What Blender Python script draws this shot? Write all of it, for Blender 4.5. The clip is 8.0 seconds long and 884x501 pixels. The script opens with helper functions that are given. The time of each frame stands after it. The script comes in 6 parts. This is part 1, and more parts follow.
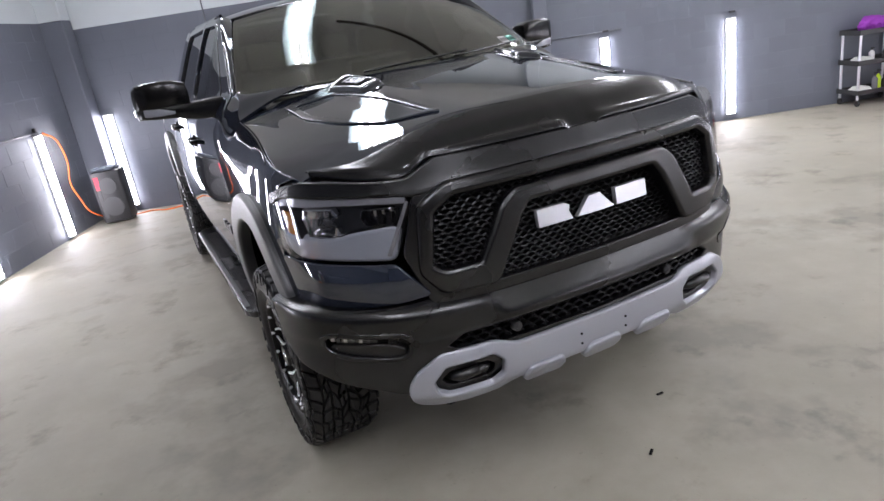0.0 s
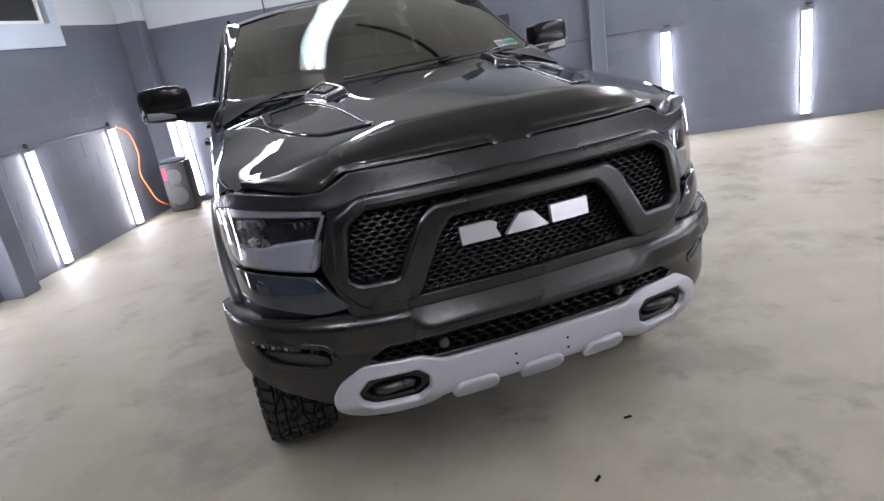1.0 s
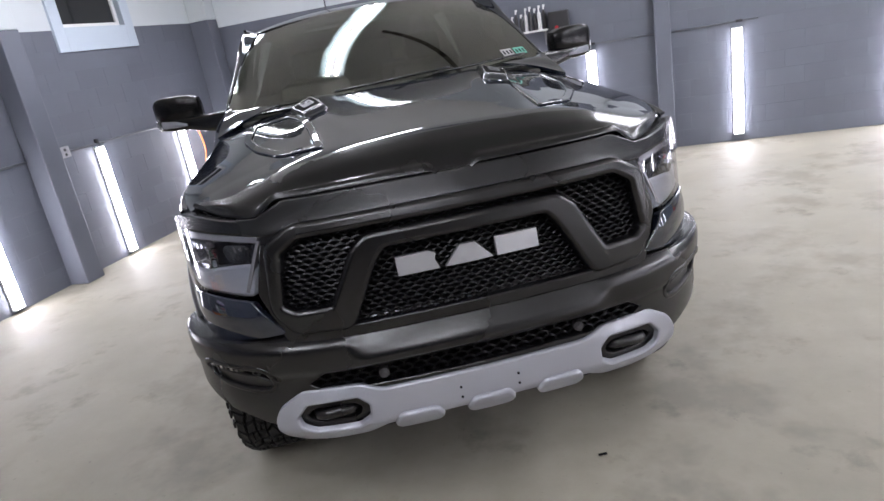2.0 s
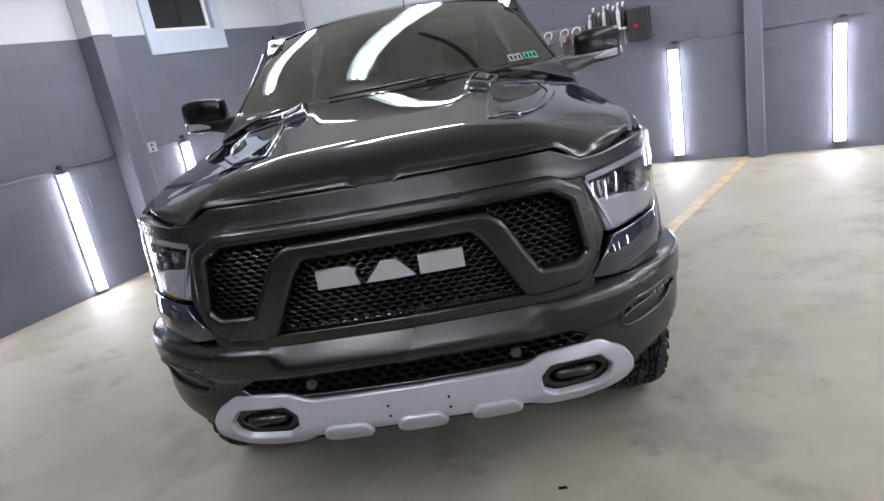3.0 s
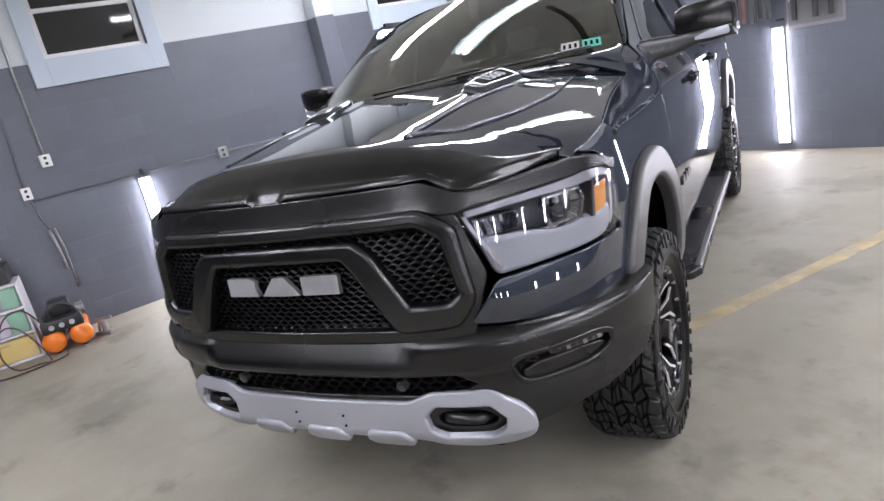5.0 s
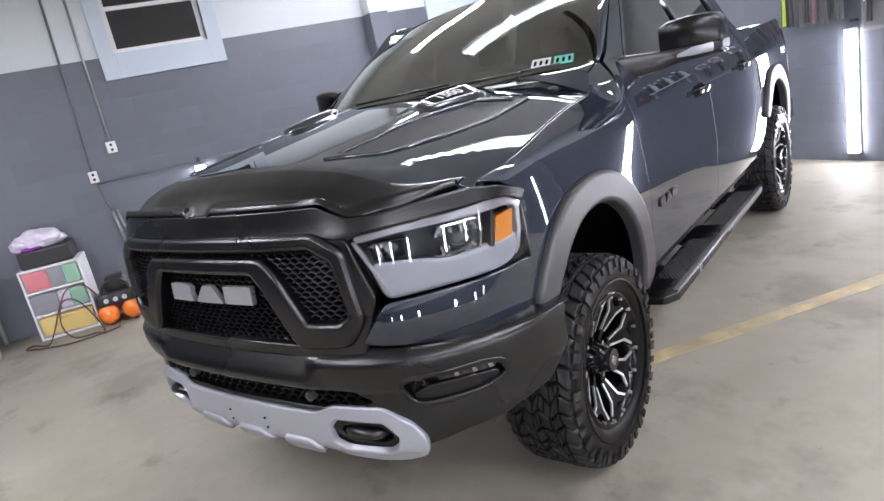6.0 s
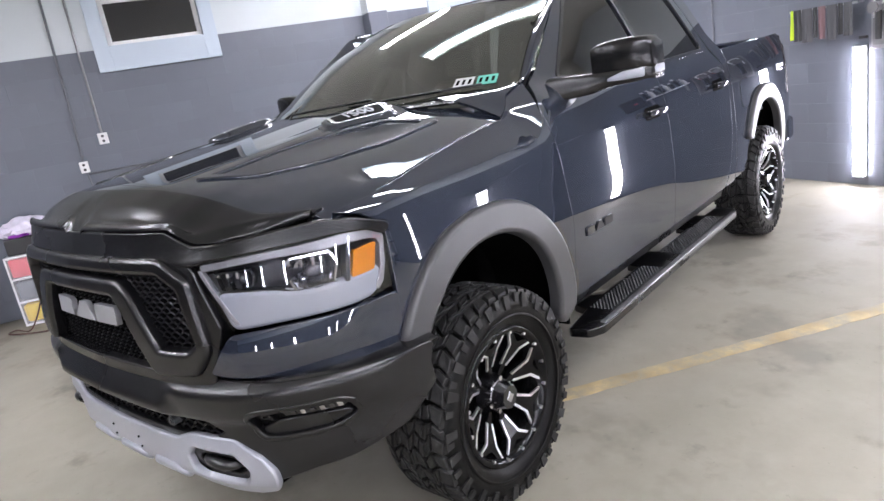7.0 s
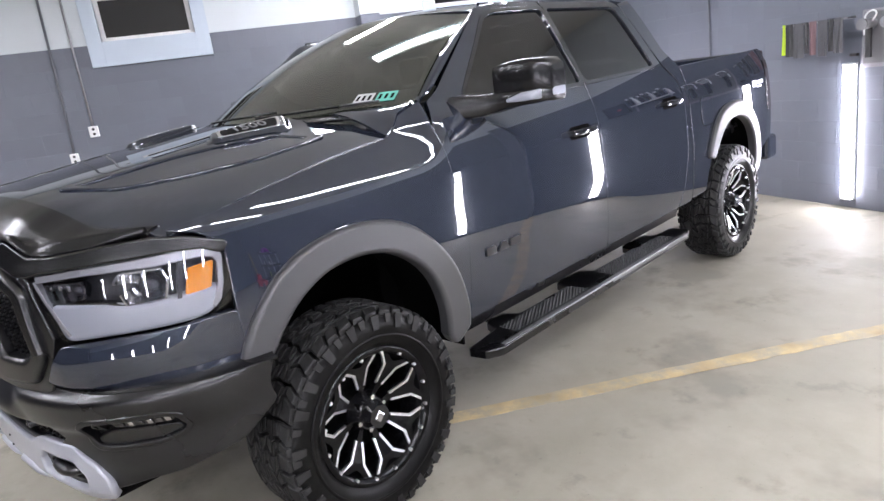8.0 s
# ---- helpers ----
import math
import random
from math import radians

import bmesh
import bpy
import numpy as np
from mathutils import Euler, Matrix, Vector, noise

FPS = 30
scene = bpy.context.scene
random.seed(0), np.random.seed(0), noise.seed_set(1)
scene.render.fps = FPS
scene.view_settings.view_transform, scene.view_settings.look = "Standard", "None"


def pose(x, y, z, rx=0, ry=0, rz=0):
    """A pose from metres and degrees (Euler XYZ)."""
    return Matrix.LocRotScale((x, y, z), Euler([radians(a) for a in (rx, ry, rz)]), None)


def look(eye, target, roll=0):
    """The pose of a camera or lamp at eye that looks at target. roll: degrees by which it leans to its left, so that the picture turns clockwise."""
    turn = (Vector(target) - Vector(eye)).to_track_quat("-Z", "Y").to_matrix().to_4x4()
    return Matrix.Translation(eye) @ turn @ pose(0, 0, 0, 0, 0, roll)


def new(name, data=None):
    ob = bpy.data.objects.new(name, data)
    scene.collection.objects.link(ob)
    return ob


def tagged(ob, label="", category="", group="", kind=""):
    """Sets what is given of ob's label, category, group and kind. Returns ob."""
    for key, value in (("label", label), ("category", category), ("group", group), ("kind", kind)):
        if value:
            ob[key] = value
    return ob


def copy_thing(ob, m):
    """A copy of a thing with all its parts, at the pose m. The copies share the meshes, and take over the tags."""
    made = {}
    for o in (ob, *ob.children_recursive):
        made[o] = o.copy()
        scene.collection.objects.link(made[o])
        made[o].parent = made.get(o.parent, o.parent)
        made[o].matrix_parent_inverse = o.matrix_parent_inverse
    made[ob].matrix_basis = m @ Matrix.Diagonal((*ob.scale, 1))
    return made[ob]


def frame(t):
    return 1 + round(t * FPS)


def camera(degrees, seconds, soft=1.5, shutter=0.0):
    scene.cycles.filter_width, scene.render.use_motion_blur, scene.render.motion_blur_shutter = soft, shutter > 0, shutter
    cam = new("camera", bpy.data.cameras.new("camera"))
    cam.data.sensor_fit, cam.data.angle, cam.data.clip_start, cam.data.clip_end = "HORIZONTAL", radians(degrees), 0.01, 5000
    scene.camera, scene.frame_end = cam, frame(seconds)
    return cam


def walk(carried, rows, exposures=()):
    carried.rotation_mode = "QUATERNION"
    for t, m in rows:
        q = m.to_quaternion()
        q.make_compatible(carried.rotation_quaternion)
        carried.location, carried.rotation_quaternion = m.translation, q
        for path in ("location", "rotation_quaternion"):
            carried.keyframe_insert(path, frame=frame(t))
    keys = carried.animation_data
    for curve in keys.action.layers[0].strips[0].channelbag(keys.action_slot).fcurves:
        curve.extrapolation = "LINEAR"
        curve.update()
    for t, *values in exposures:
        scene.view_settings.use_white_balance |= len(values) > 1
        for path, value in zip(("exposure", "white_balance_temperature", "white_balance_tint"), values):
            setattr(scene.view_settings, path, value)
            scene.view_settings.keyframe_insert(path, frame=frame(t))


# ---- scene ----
cam = camera(68.3, 8.0)
PATH = [
    (0, (0.0, -0.211, 1.754), (-0.03, 1.679, 1.099), -8.9),
    (0.5, (0.268, -0.21, 1.755), (0.132, 1.675, 1.102), -8.8),
    (1, (0.569, -0.154, 1.742), (0.262, 1.717, 1.103), -9.5),
    (1.5, (0.79, -0.054, 1.765), (0.375, 1.799, 1.139), -9.5),
    (1.7, (0.891, -0.019, 1.781), (0.413, 1.818, 1.152), -9.7),
    (3, (1.611, 0.329, 1.712), (0.708, 2.017, 1.133), -10.4),
    (3.5, (1.861, 0.536, 1.709), (0.783, 2.119, 1.135), -10.8),
    (4, (2.152, 0.754, 1.708), (0.902, 2.209, 1.142), -11.2),
    (4.2, (2.252, 0.842, 1.69), (0.928, 2.232, 1.133), -11.7),
    (5.3, (2.664, 1.434, 1.669), (1.011, 2.423, 1.132), -12.6),
    (5.5, (2.751, 1.531, 1.675), (1.066, 2.47, 1.144), -12.4),
    (6, (2.907, 1.776, 1.675), (1.17, 2.617, 1.149), -11.8),
    (6.5, (2.972, 2.059, 1.661), (1.207, 2.843, 1.14), -10.8),
    (7, (3.06, 2.323, 1.675), (1.276, 3.061, 1.151), -9.8),
    (7.5, (3.207, 2.612, 1.679), (1.408, 3.316, 1.165), -8.7),
    (8, (3.283, 2.909, 1.666), (1.457, 3.542, 1.149), -8.1),
]
walk(cam, [(t, look(eye, target, roll)) for t, eye, target, roll in PATH], [(0.0, 0.24), (1.5, 0.27), (3.5, 0.40), (5.5, 0.62), (6.5, 0.79), (8.0, 0.88)])

import itertools
from mathutils.geometry import delaunay_2d_cdt

# ---------------------------------------------------------------- light
world = bpy.data.worlds.new("world")
scene.world = world
world.use_nodes = True
world.node_tree.nodes["Background"].inputs[0].default_value = (0.05, 0.055, 0.06, 1)
world.node_tree.nodes["Background"].inputs[1].default_value = 0.3

# ---------------------------------------------------------------- materials


def material(name, color, rough=0.5, metal=0.0, coat=0.0, grain=None, bump=0.0, bump_scale=80.0, spec=0.5, vary=0.0, vary_scale=1.2, rough_vary=0.0):
    """A principled material with large-scale variation of colour and roughness and fine relief."""
    m = bpy.data.materials.new(name)
    m.use_nodes = True
    nt = m.node_tree
    b = nt.nodes["Principled BSDF"]
    b.inputs["Base Color"].default_value = (*color, 1)
    b.inputs["Roughness"].default_value = rough
    b.inputs["Metallic"].default_value = metal
    b.inputs["Coat Weight"].default_value = coat
    b.inputs["Coat Roughness"].default_value = 0.02
    b.inputs["Specular IOR Level"].default_value = spec
    co = nt.nodes.new("ShaderNodeTexCoord")
    if vary or rough_vary:
        big = nt.nodes.new("ShaderNodeTexNoise")
        big.inputs["Scale"].default_value = vary_scale
        big.inputs["Detail"].default_value = 6
        nt.links.new(co.outputs["Object"], big.inputs["Vector"])
        if vary:
            ramp = nt.nodes.new("ShaderNodeMapRange")
            ramp.inputs["From Min"].default_value, ramp.inputs["From Max"].default_value = 0.3, 0.7
            ramp.inputs["To Min"].default_value, ramp.inputs["To Max"].default_value = 1 - vary, 1 + vary
            nt.links.new(big.outputs["Fac"], ramp.inputs["Value"])
            mul = nt.nodes.new("ShaderNodeVectorMath")
            mul.operation = "SCALE"
            mul.inputs[0].default_value = color
            nt.links.new(ramp.outputs[0], mul.inputs["Scale"])
            nt.links.new(mul.outputs[0], b.inputs["Base Color"])
        if rough_vary:
            r2 = nt.nodes.new("ShaderNodeMapRange")
            r2.inputs["From Min"].default_value, r2.inputs["From Max"].default_value = 0.3, 0.7
            r2.inputs["To Min"].default_value, r2.inputs["To Max"].default_value = max(0.02, rough - rough_vary), rough + rough_vary
            nt.links.new(big.outputs["Fac"], r2.inputs["Value"])
            nt.links.new(r2.outputs[0], b.inputs["Roughness"])
    if bump:
        fine = nt.nodes.new("ShaderNodeTexNoise")
        fine.inputs["Scale"].default_value = bump_scale
        fine.inputs["Detail"].default_value = 4
        nt.links.new(co.outputs["Object"], fine.inputs["Vector"])
        bp = nt.nodes.new("ShaderNodeBump")
        bp.inputs["Strength"].default_value = bump
        bp.inputs["Distance"].default_value = 0.002
        nt.links.new(fine.outputs["Fac"], bp.inputs["Height"])
        nt.links.new(bp.outputs[0], b.inputs["Normal"])
    return m


def glow(name, color, strength):
    m = bpy.data.materials.new(name)
    m.use_nodes = True
    b = m.node_tree.nodes["Principled BSDF"]
    b.inputs["Base Color"].default_value = (0.8, 0.8, 0.8, 1)
    b.inputs["Emission Color"].default_value = (*color, 1)
    b.inputs["Emission Strength"].default_value = strength
    return m


def pane_glass(name, tint, f0=0.05):
    """A thin pane: what is behind shows tinted through it, what is before it mirrors, more so at a flat angle."""
    m = bpy.data.materials.new(name)
    m.use_nodes = True
    nt = m.node_tree
    nt.nodes.clear()
    out = nt.nodes.new("ShaderNodeOutputMaterial")
    mix = nt.nodes.new("ShaderNodeMixShader")
    tr = nt.nodes.new("ShaderNodeBsdfTransparent")
    gl = nt.nodes.new("ShaderNodeBsdfGlossy")
    lw = nt.nodes.new("ShaderNodeLayerWeight")
    lw.inputs["Blend"].default_value = 0.5
    pw = nt.nodes.new("ShaderNodeMath")
    pw.operation = "POWER"
    pw.inputs[1].default_value = 5.0
    ad = nt.nodes.new("ShaderNodeMath")
    ad.operation = "MULTIPLY_ADD"
    ad.inputs[1].default_value, ad.inputs[2].default_value = 1 - f0, f0
    tr.inputs[0].default_value = (*tint, 1)
    gl.inputs["Roughness"].default_value = 0.01
    nt.links.new(lw.outputs["Facing"], pw.inputs[0])
    nt.links.new(pw.outputs[0], ad.inputs[0])
    nt.links.new(ad.outputs[0], mix.inputs[0])
    nt.links.new(tr.outputs[0], mix.inputs[1])
    nt.links.new(gl.outputs[0], mix.inputs[2])
    nt.links.new(mix.outputs[0], out.inputs[0])
    return m


PAINT = material("dark_blue_grey_paint", (0.0125, 0.0160, 0.0255), 0.40, 0.0, 1.0, spec=0.0, vary=0.06, vary_scale=300)
PAINT.node_tree.nodes["Principled BSDF"].inputs["Coat IOR"].default_value = 1.78
BLACK = material("satin_black_plastic", (0.0032, 0.0032, 0.0038), 0.27, 0, 0, bump=0.08, bump_scale=700, rough_vary=0.05, spec=0.60)
DEFLECT = material("matt_black_deflector", (0.004, 0.004, 0.0047), 0.25, 0, 0, bump=0.05, bump_scale=500, rough_vary=0.05, spec=0.46)
FLARE = material("satin_grey_flare", (0.046, 0.046, 0.048), 0.36, 0, 0, bump=0.12, bump_scale=700)
GLOSSBLACK = material("gloss_black", (0.008, 0.008, 0.009), 0.08, 0, 0.5)
# for black parts, and for sheets and patches that stand in for shade
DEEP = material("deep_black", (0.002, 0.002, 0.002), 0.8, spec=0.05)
SILVER = material("silver_skid_paint", (0.34, 0.35, 0.385), 0.33, 0.35, 0.2, vary=0.05, bump=0.05)
BRIGHT = material("bright_badge", (0.62, 0.63, 0.66), 0.32, 0.75)
MILLED = material("milled_wheel_edge", (0.86, 0.86, 0.87), 0.38, 1.0)
CHROME = material("machined_metal", (0.72, 0.72, 0.73), 0.18, 1.0)
SPOKE = material("black_wheel_paint", (0.003, 0.003, 0.0033), 0.14, 0, 0, spec=0.2)
TREAD = material("tread_rubber", (0.015, 0.015, 0.0148), 0.5, spec=0.3, bump=0.3, bump_scale=300, vary=0.3, vary_scale=14)
RUBBER = material("tyre_rubber", (0.0035, 0.0035, 0.0035), 0.30, spec=0.17, bump=0.2, bump_scale=300, vary=0.2, vary_scale=20)
GLASS = pane_glass("tinted_windscreen", (0.62, 0.64, 0.56), 0.15)
SIDEGLASS = pane_glass("privacy_glass", (0.17, 0.17, 0.175), 0.10)
CLEAR = pane_glass("clear_lens", (0.95, 0.95, 0.96), 0.04)
WHITELENS = material("frosted_light_bar", (0.265, 0.28, 0.32), 0.28, 0, 0.6)
HOUSING = material("lamp_housing", (0.018, 0.018, 0.02), 0.3, 0.2)
LAMPCHROME = material("lamp_reflector_chrome", (0.55, 0.55, 0.57), 0.16, 1.0)
DARKCHROME = material("dark_chrome", (0.14, 0.14, 0.15), 0.15, 1.0)
DARKLENS = material("dark_glass_lens", (0.03, 0.03, 0.035), 0.03, 0, 1.0)
AMBER = material("amber_lens", (0.56, 0.185, 0.004), 0.12, 0, 0.8)
RED = material("red_lens", (0.014, 0.002, 0.002), 0.12, 0, 0.8)
SEAT = material("seat_cloth", (0.09, 0.085, 0.075), 0.8, bump=0.3)
DASH = material("dashboard_plastic", (0.07, 0.068, 0.06), 0.6)

# ---------------------------------------------------------------- mesh helpers


def link(name, verts, faces, mat, parent=None, label="", normals=None, smooth=False, mats=None, face_mats=None):
    me = bpy.data.meshes.new(name)
    me.from_pydata([tuple(v) for v in verts], [], faces)
    for m in (mats or [mat]):
        me.materials.append(m)
    if face_mats:
        me.polygons.foreach_set("material_index", face_mats)
    if smooth or normals is not None:
        me.polygons.foreach_set("use_smooth", [True] * len(me.polygons))
    if normals is not None:
        me.normals_split_custom_set_from_vertices([tuple(n) for n in normals])
    me.validate()
    ob = new(name, me)
    if parent:
        ob.parent = parent
    if label:
        ob["label"] = label
    return ob


def part(name, bm, mat, parent=None, label="", smooth=False):
    me = bpy.data.meshes.new(name)
    bm.normal_update()
    bm.to_mesh(me)
    bm.free()
    me.materials.append(mat)
    if smooth:
        me.polygons.foreach_set("use_smooth", [True] * len(me.polygons))
        me.set_sharp_from_angle(angle=radians(40))
    ob = new(name, me)
    if parent:
        ob.parent = parent
    if label:
        ob["label"] = label
    return ob


def box(bm, x0, x1, y0, y1, z0, z1, bevel=0.0, m=None, seg=2):
    """A box in bm, with rounded edges."""
    r = bmesh.ops.create_cube(bm, size=1, matrix=Matrix.Translation(((x0 + x1) / 2, (y0 + y1) / 2, (z0 + z1) / 2)) @ Matrix.Diagonal((x1 - x0, y1 - y0, z1 - z0, 1)))
    vs = r["verts"]
    if bevel:
        es = list({e for v in vs for e in v.link_edges})
        out = bmesh.ops.bevel(bm, geom=es, offset=bevel, segments=seg, affect="EDGES", profile=0.5)
        vs = list({v for f in out["faces"] for v in f.verts} | {v for v in vs if v.is_valid})
    if m is not None:
        bmesh.ops.transform(bm, matrix=m, verts=vs)
    return vs


def cyl(bm, p, q, r, n=16, r2=None):
    """A closed cylinder or cone from p to q."""
    p, q = Vector(p), Vector(q)
    d = q - p
    m = Matrix.Translation((p + q) / 2) @ d.to_track_quat("Z", "Y").to_matrix().to_4x4()
    return bmesh.ops.create_cone(bm, cap_ends=True, segments=n, radius1=r, radius2=r if r2 is None else r2, depth=d.length, matrix=m)["verts"]


def spline(pts, n):
    """n points along a smooth curve through pts (any dimension), evenly in arc length."""
    p = np.array(pts, float)
    q = np.vstack([2 * p[0] - p[1], p, 2 * p[-1] - p[-2]])
    out = []
    for i in range(len(p) - 1):
        a, b, c, d = q[i:i + 4]
        t = np.linspace(0, 1, 120, endpoint=False)[:, None]
        out.append(0.5 * (2 * b + (c - a) * t + (2 * a - 5 * b + 4 * c - d) * t * t + (3 * b - a - 3 * c + d) * t ** 3))
    out = np.vstack(out + [p[-1:]])
    s = np.concatenate([[0], np.cumsum(np.linalg.norm(np.diff(out, axis=0), axis=1))])
    k = np.linspace(0, s[-1], n)
    return np.stack([np.interp(k, s, out[:, j]) for j in range(out.shape[1])], 1)


def fair(pts, n):
    """n points along a curve of steady curvature through pts: a natural cubic by chord length."""
    p = np.array(pts, float)
    h = np.linalg.norm(np.diff(p, axis=0), axis=1)
    k = np.concatenate([[0], np.cumsum(h)])
    m = len(p)
    A, B = np.eye(m), np.zeros_like(p)
    for i in range(1, m - 1):
        A[i, i - 1:i + 2] = h[i - 1], 2 * (h[i - 1] + h[i]), h[i]
        B[i] = 6 * ((p[i + 1] - p[i]) / h[i] - (p[i] - p[i - 1]) / h[i - 1])
    M = np.linalg.solve(A, B)
    t = np.linspace(0, k[-1], n)
    i = np.clip(np.searchsorted(k, t, side="right") - 1, 0, m - 2)
    a, b, w = (k[i + 1] - t)[:, None], (t - k[i])[:, None], h[i][:, None]
    return (M[i] * a ** 3 + M[i + 1] * b ** 3) / (6 * w) + (p[i] / w - M[i] * w / 6) * a + (p[i + 1] / w - M[i + 1] * w / 6) * b


def tube(name, pts, r, mat, parent=None, label="", n=8, count=40, curved=True):
    """A round tube swept along pts."""
    P = spline(pts, count) if curved else np.array(pts, float)
    verts, faces = [], []
    up = Vector((0.13, 0.21, 0.97))
    for i, p in enumerate(P):
        d = Vector(P[min(i + 1, len(P) - 1)] - P[max(i - 1, 0)]).normalized()
        a = d.cross(up).normalized()
        b = a.cross(d)
        for k in range(n):
            w = 2 * math.pi * k / n
            verts.append(Vector(p) + r * (math.cos(w) * a + math.sin(w) * b))
    for i in range(len(P) - 1):
        for k in range(n):
            faces.append((i * n + k, i * n + (k + 1) % n, (i + 1) * n + (k + 1) % n, (i + 1) * n + k))
    faces += [tuple(range(n))[::-1], tuple((len(P) - 1) * n + k for k in range(n))]
    return link(name, verts, faces, mat, parent, label, smooth=True)


def loft(name, rows, mat, parent=None, label="", thick=0.0, closed=False, smooth=True):
    """A skin over rows of points; thick gives it a back."""
    rows = [np.array(r, float) for r in rows]
    n = len(rows[0])
    bm = bmesh.new()
    vs = [[bm.verts.new(p) for p in r] for r in rows]
    for a, b in zip(vs, vs[1:]):
        for i in range(n - 1):
            bm.faces.new((a[i], a[i + 1], b[i + 1], b[i]))
        if closed:
            bm.faces.new((a[-1], a[0], b[0], b[-1]))
    if closed:
        bm.faces.new(vs[0][::-1])
        bm.faces.new(vs[-1])
    bmesh.ops.recalc_face_normals(bm, faces=bm.faces)
    if thick:
        bmesh.ops.solidify(bm, geom=bm.faces[:], thickness=thick)
    return part(name, bm, mat, parent, label, smooth)


def dense(poly, step):
    """The outline with points at every step."""
    out = []
    for a, b in zip(poly, poly[1:] + poly[:1]):
        k = max(1, int(math.hypot(b[0] - a[0], b[1] - a[1]) / step))
        out += [(a[0] + (b[0] - a[0]) * i / k, a[1] + (b[1] - a[1]) * i / k) for i in range(k)]
    return out


def rounded(poly, r, seg=4):
    """The outline with its corners rounded; r is one radius or one for each corner."""
    out = []
    n = len(poly)
    rs = r if isinstance(r, (list, tuple)) else [r] * n
    for i in range(n):
        p = np.array(poly[i], float)
        a, b = np.array(poly[i - 1], float) - p, np.array(poly[(i + 1) % n], float) - p
        la, lb = np.linalg.norm(a), np.linalg.norm(b)
        k = min(rs[i], la * 0.45, lb * 0.45)
        if k < 1e-4:
            out.append(tuple(p))
            continue
        s, e = p + a / la * k, p + b / lb * k
        for j in range(seg + 1):
            t = j / seg
            out.append(tuple((1 - t) ** 2 * s + 2 * t * (1 - t) * p + t * t * e))
    return out


def inside(p, poly):
    x, y = p
    c = False
    for (x0, y0), (x1, y1) in zip(poly, poly[1:] + poly[:1]):
        if (y0 > y) != (y1 > y) and x < (x1 - x0) * (y - y0) / (y1 - y0) + x0:
            c = not c
    return c


def within(pts, loops):
    """Which of many points lie inside the first loop and outside the others."""
    c = np.zeros(len(pts), bool)
    for poly in loops:
        P = np.array(poly, float)
        x0, y0 = P[:, 0], P[:, 1]
        x1, y1 = np.roll(x0, -1), np.roll(y0, -1)
        px, py = pts[:, :1], pts[:, 1:]
        up = (y0 > py) != (y1 > py)
        dy = np.where(np.abs(y1 - y0) < 1e-12, 1e-12, y1 - y0)
        c ^= (np.sum(up & (px < (x1 - x0) * (py - y0) / dy + x0), 1) % 2).astype(bool)
    return c


def area(poly):
    return sum(a[0] * b[1] - b[0] * a[1] for a, b in zip(poly, poly[1:] + poly[:1])) / 2


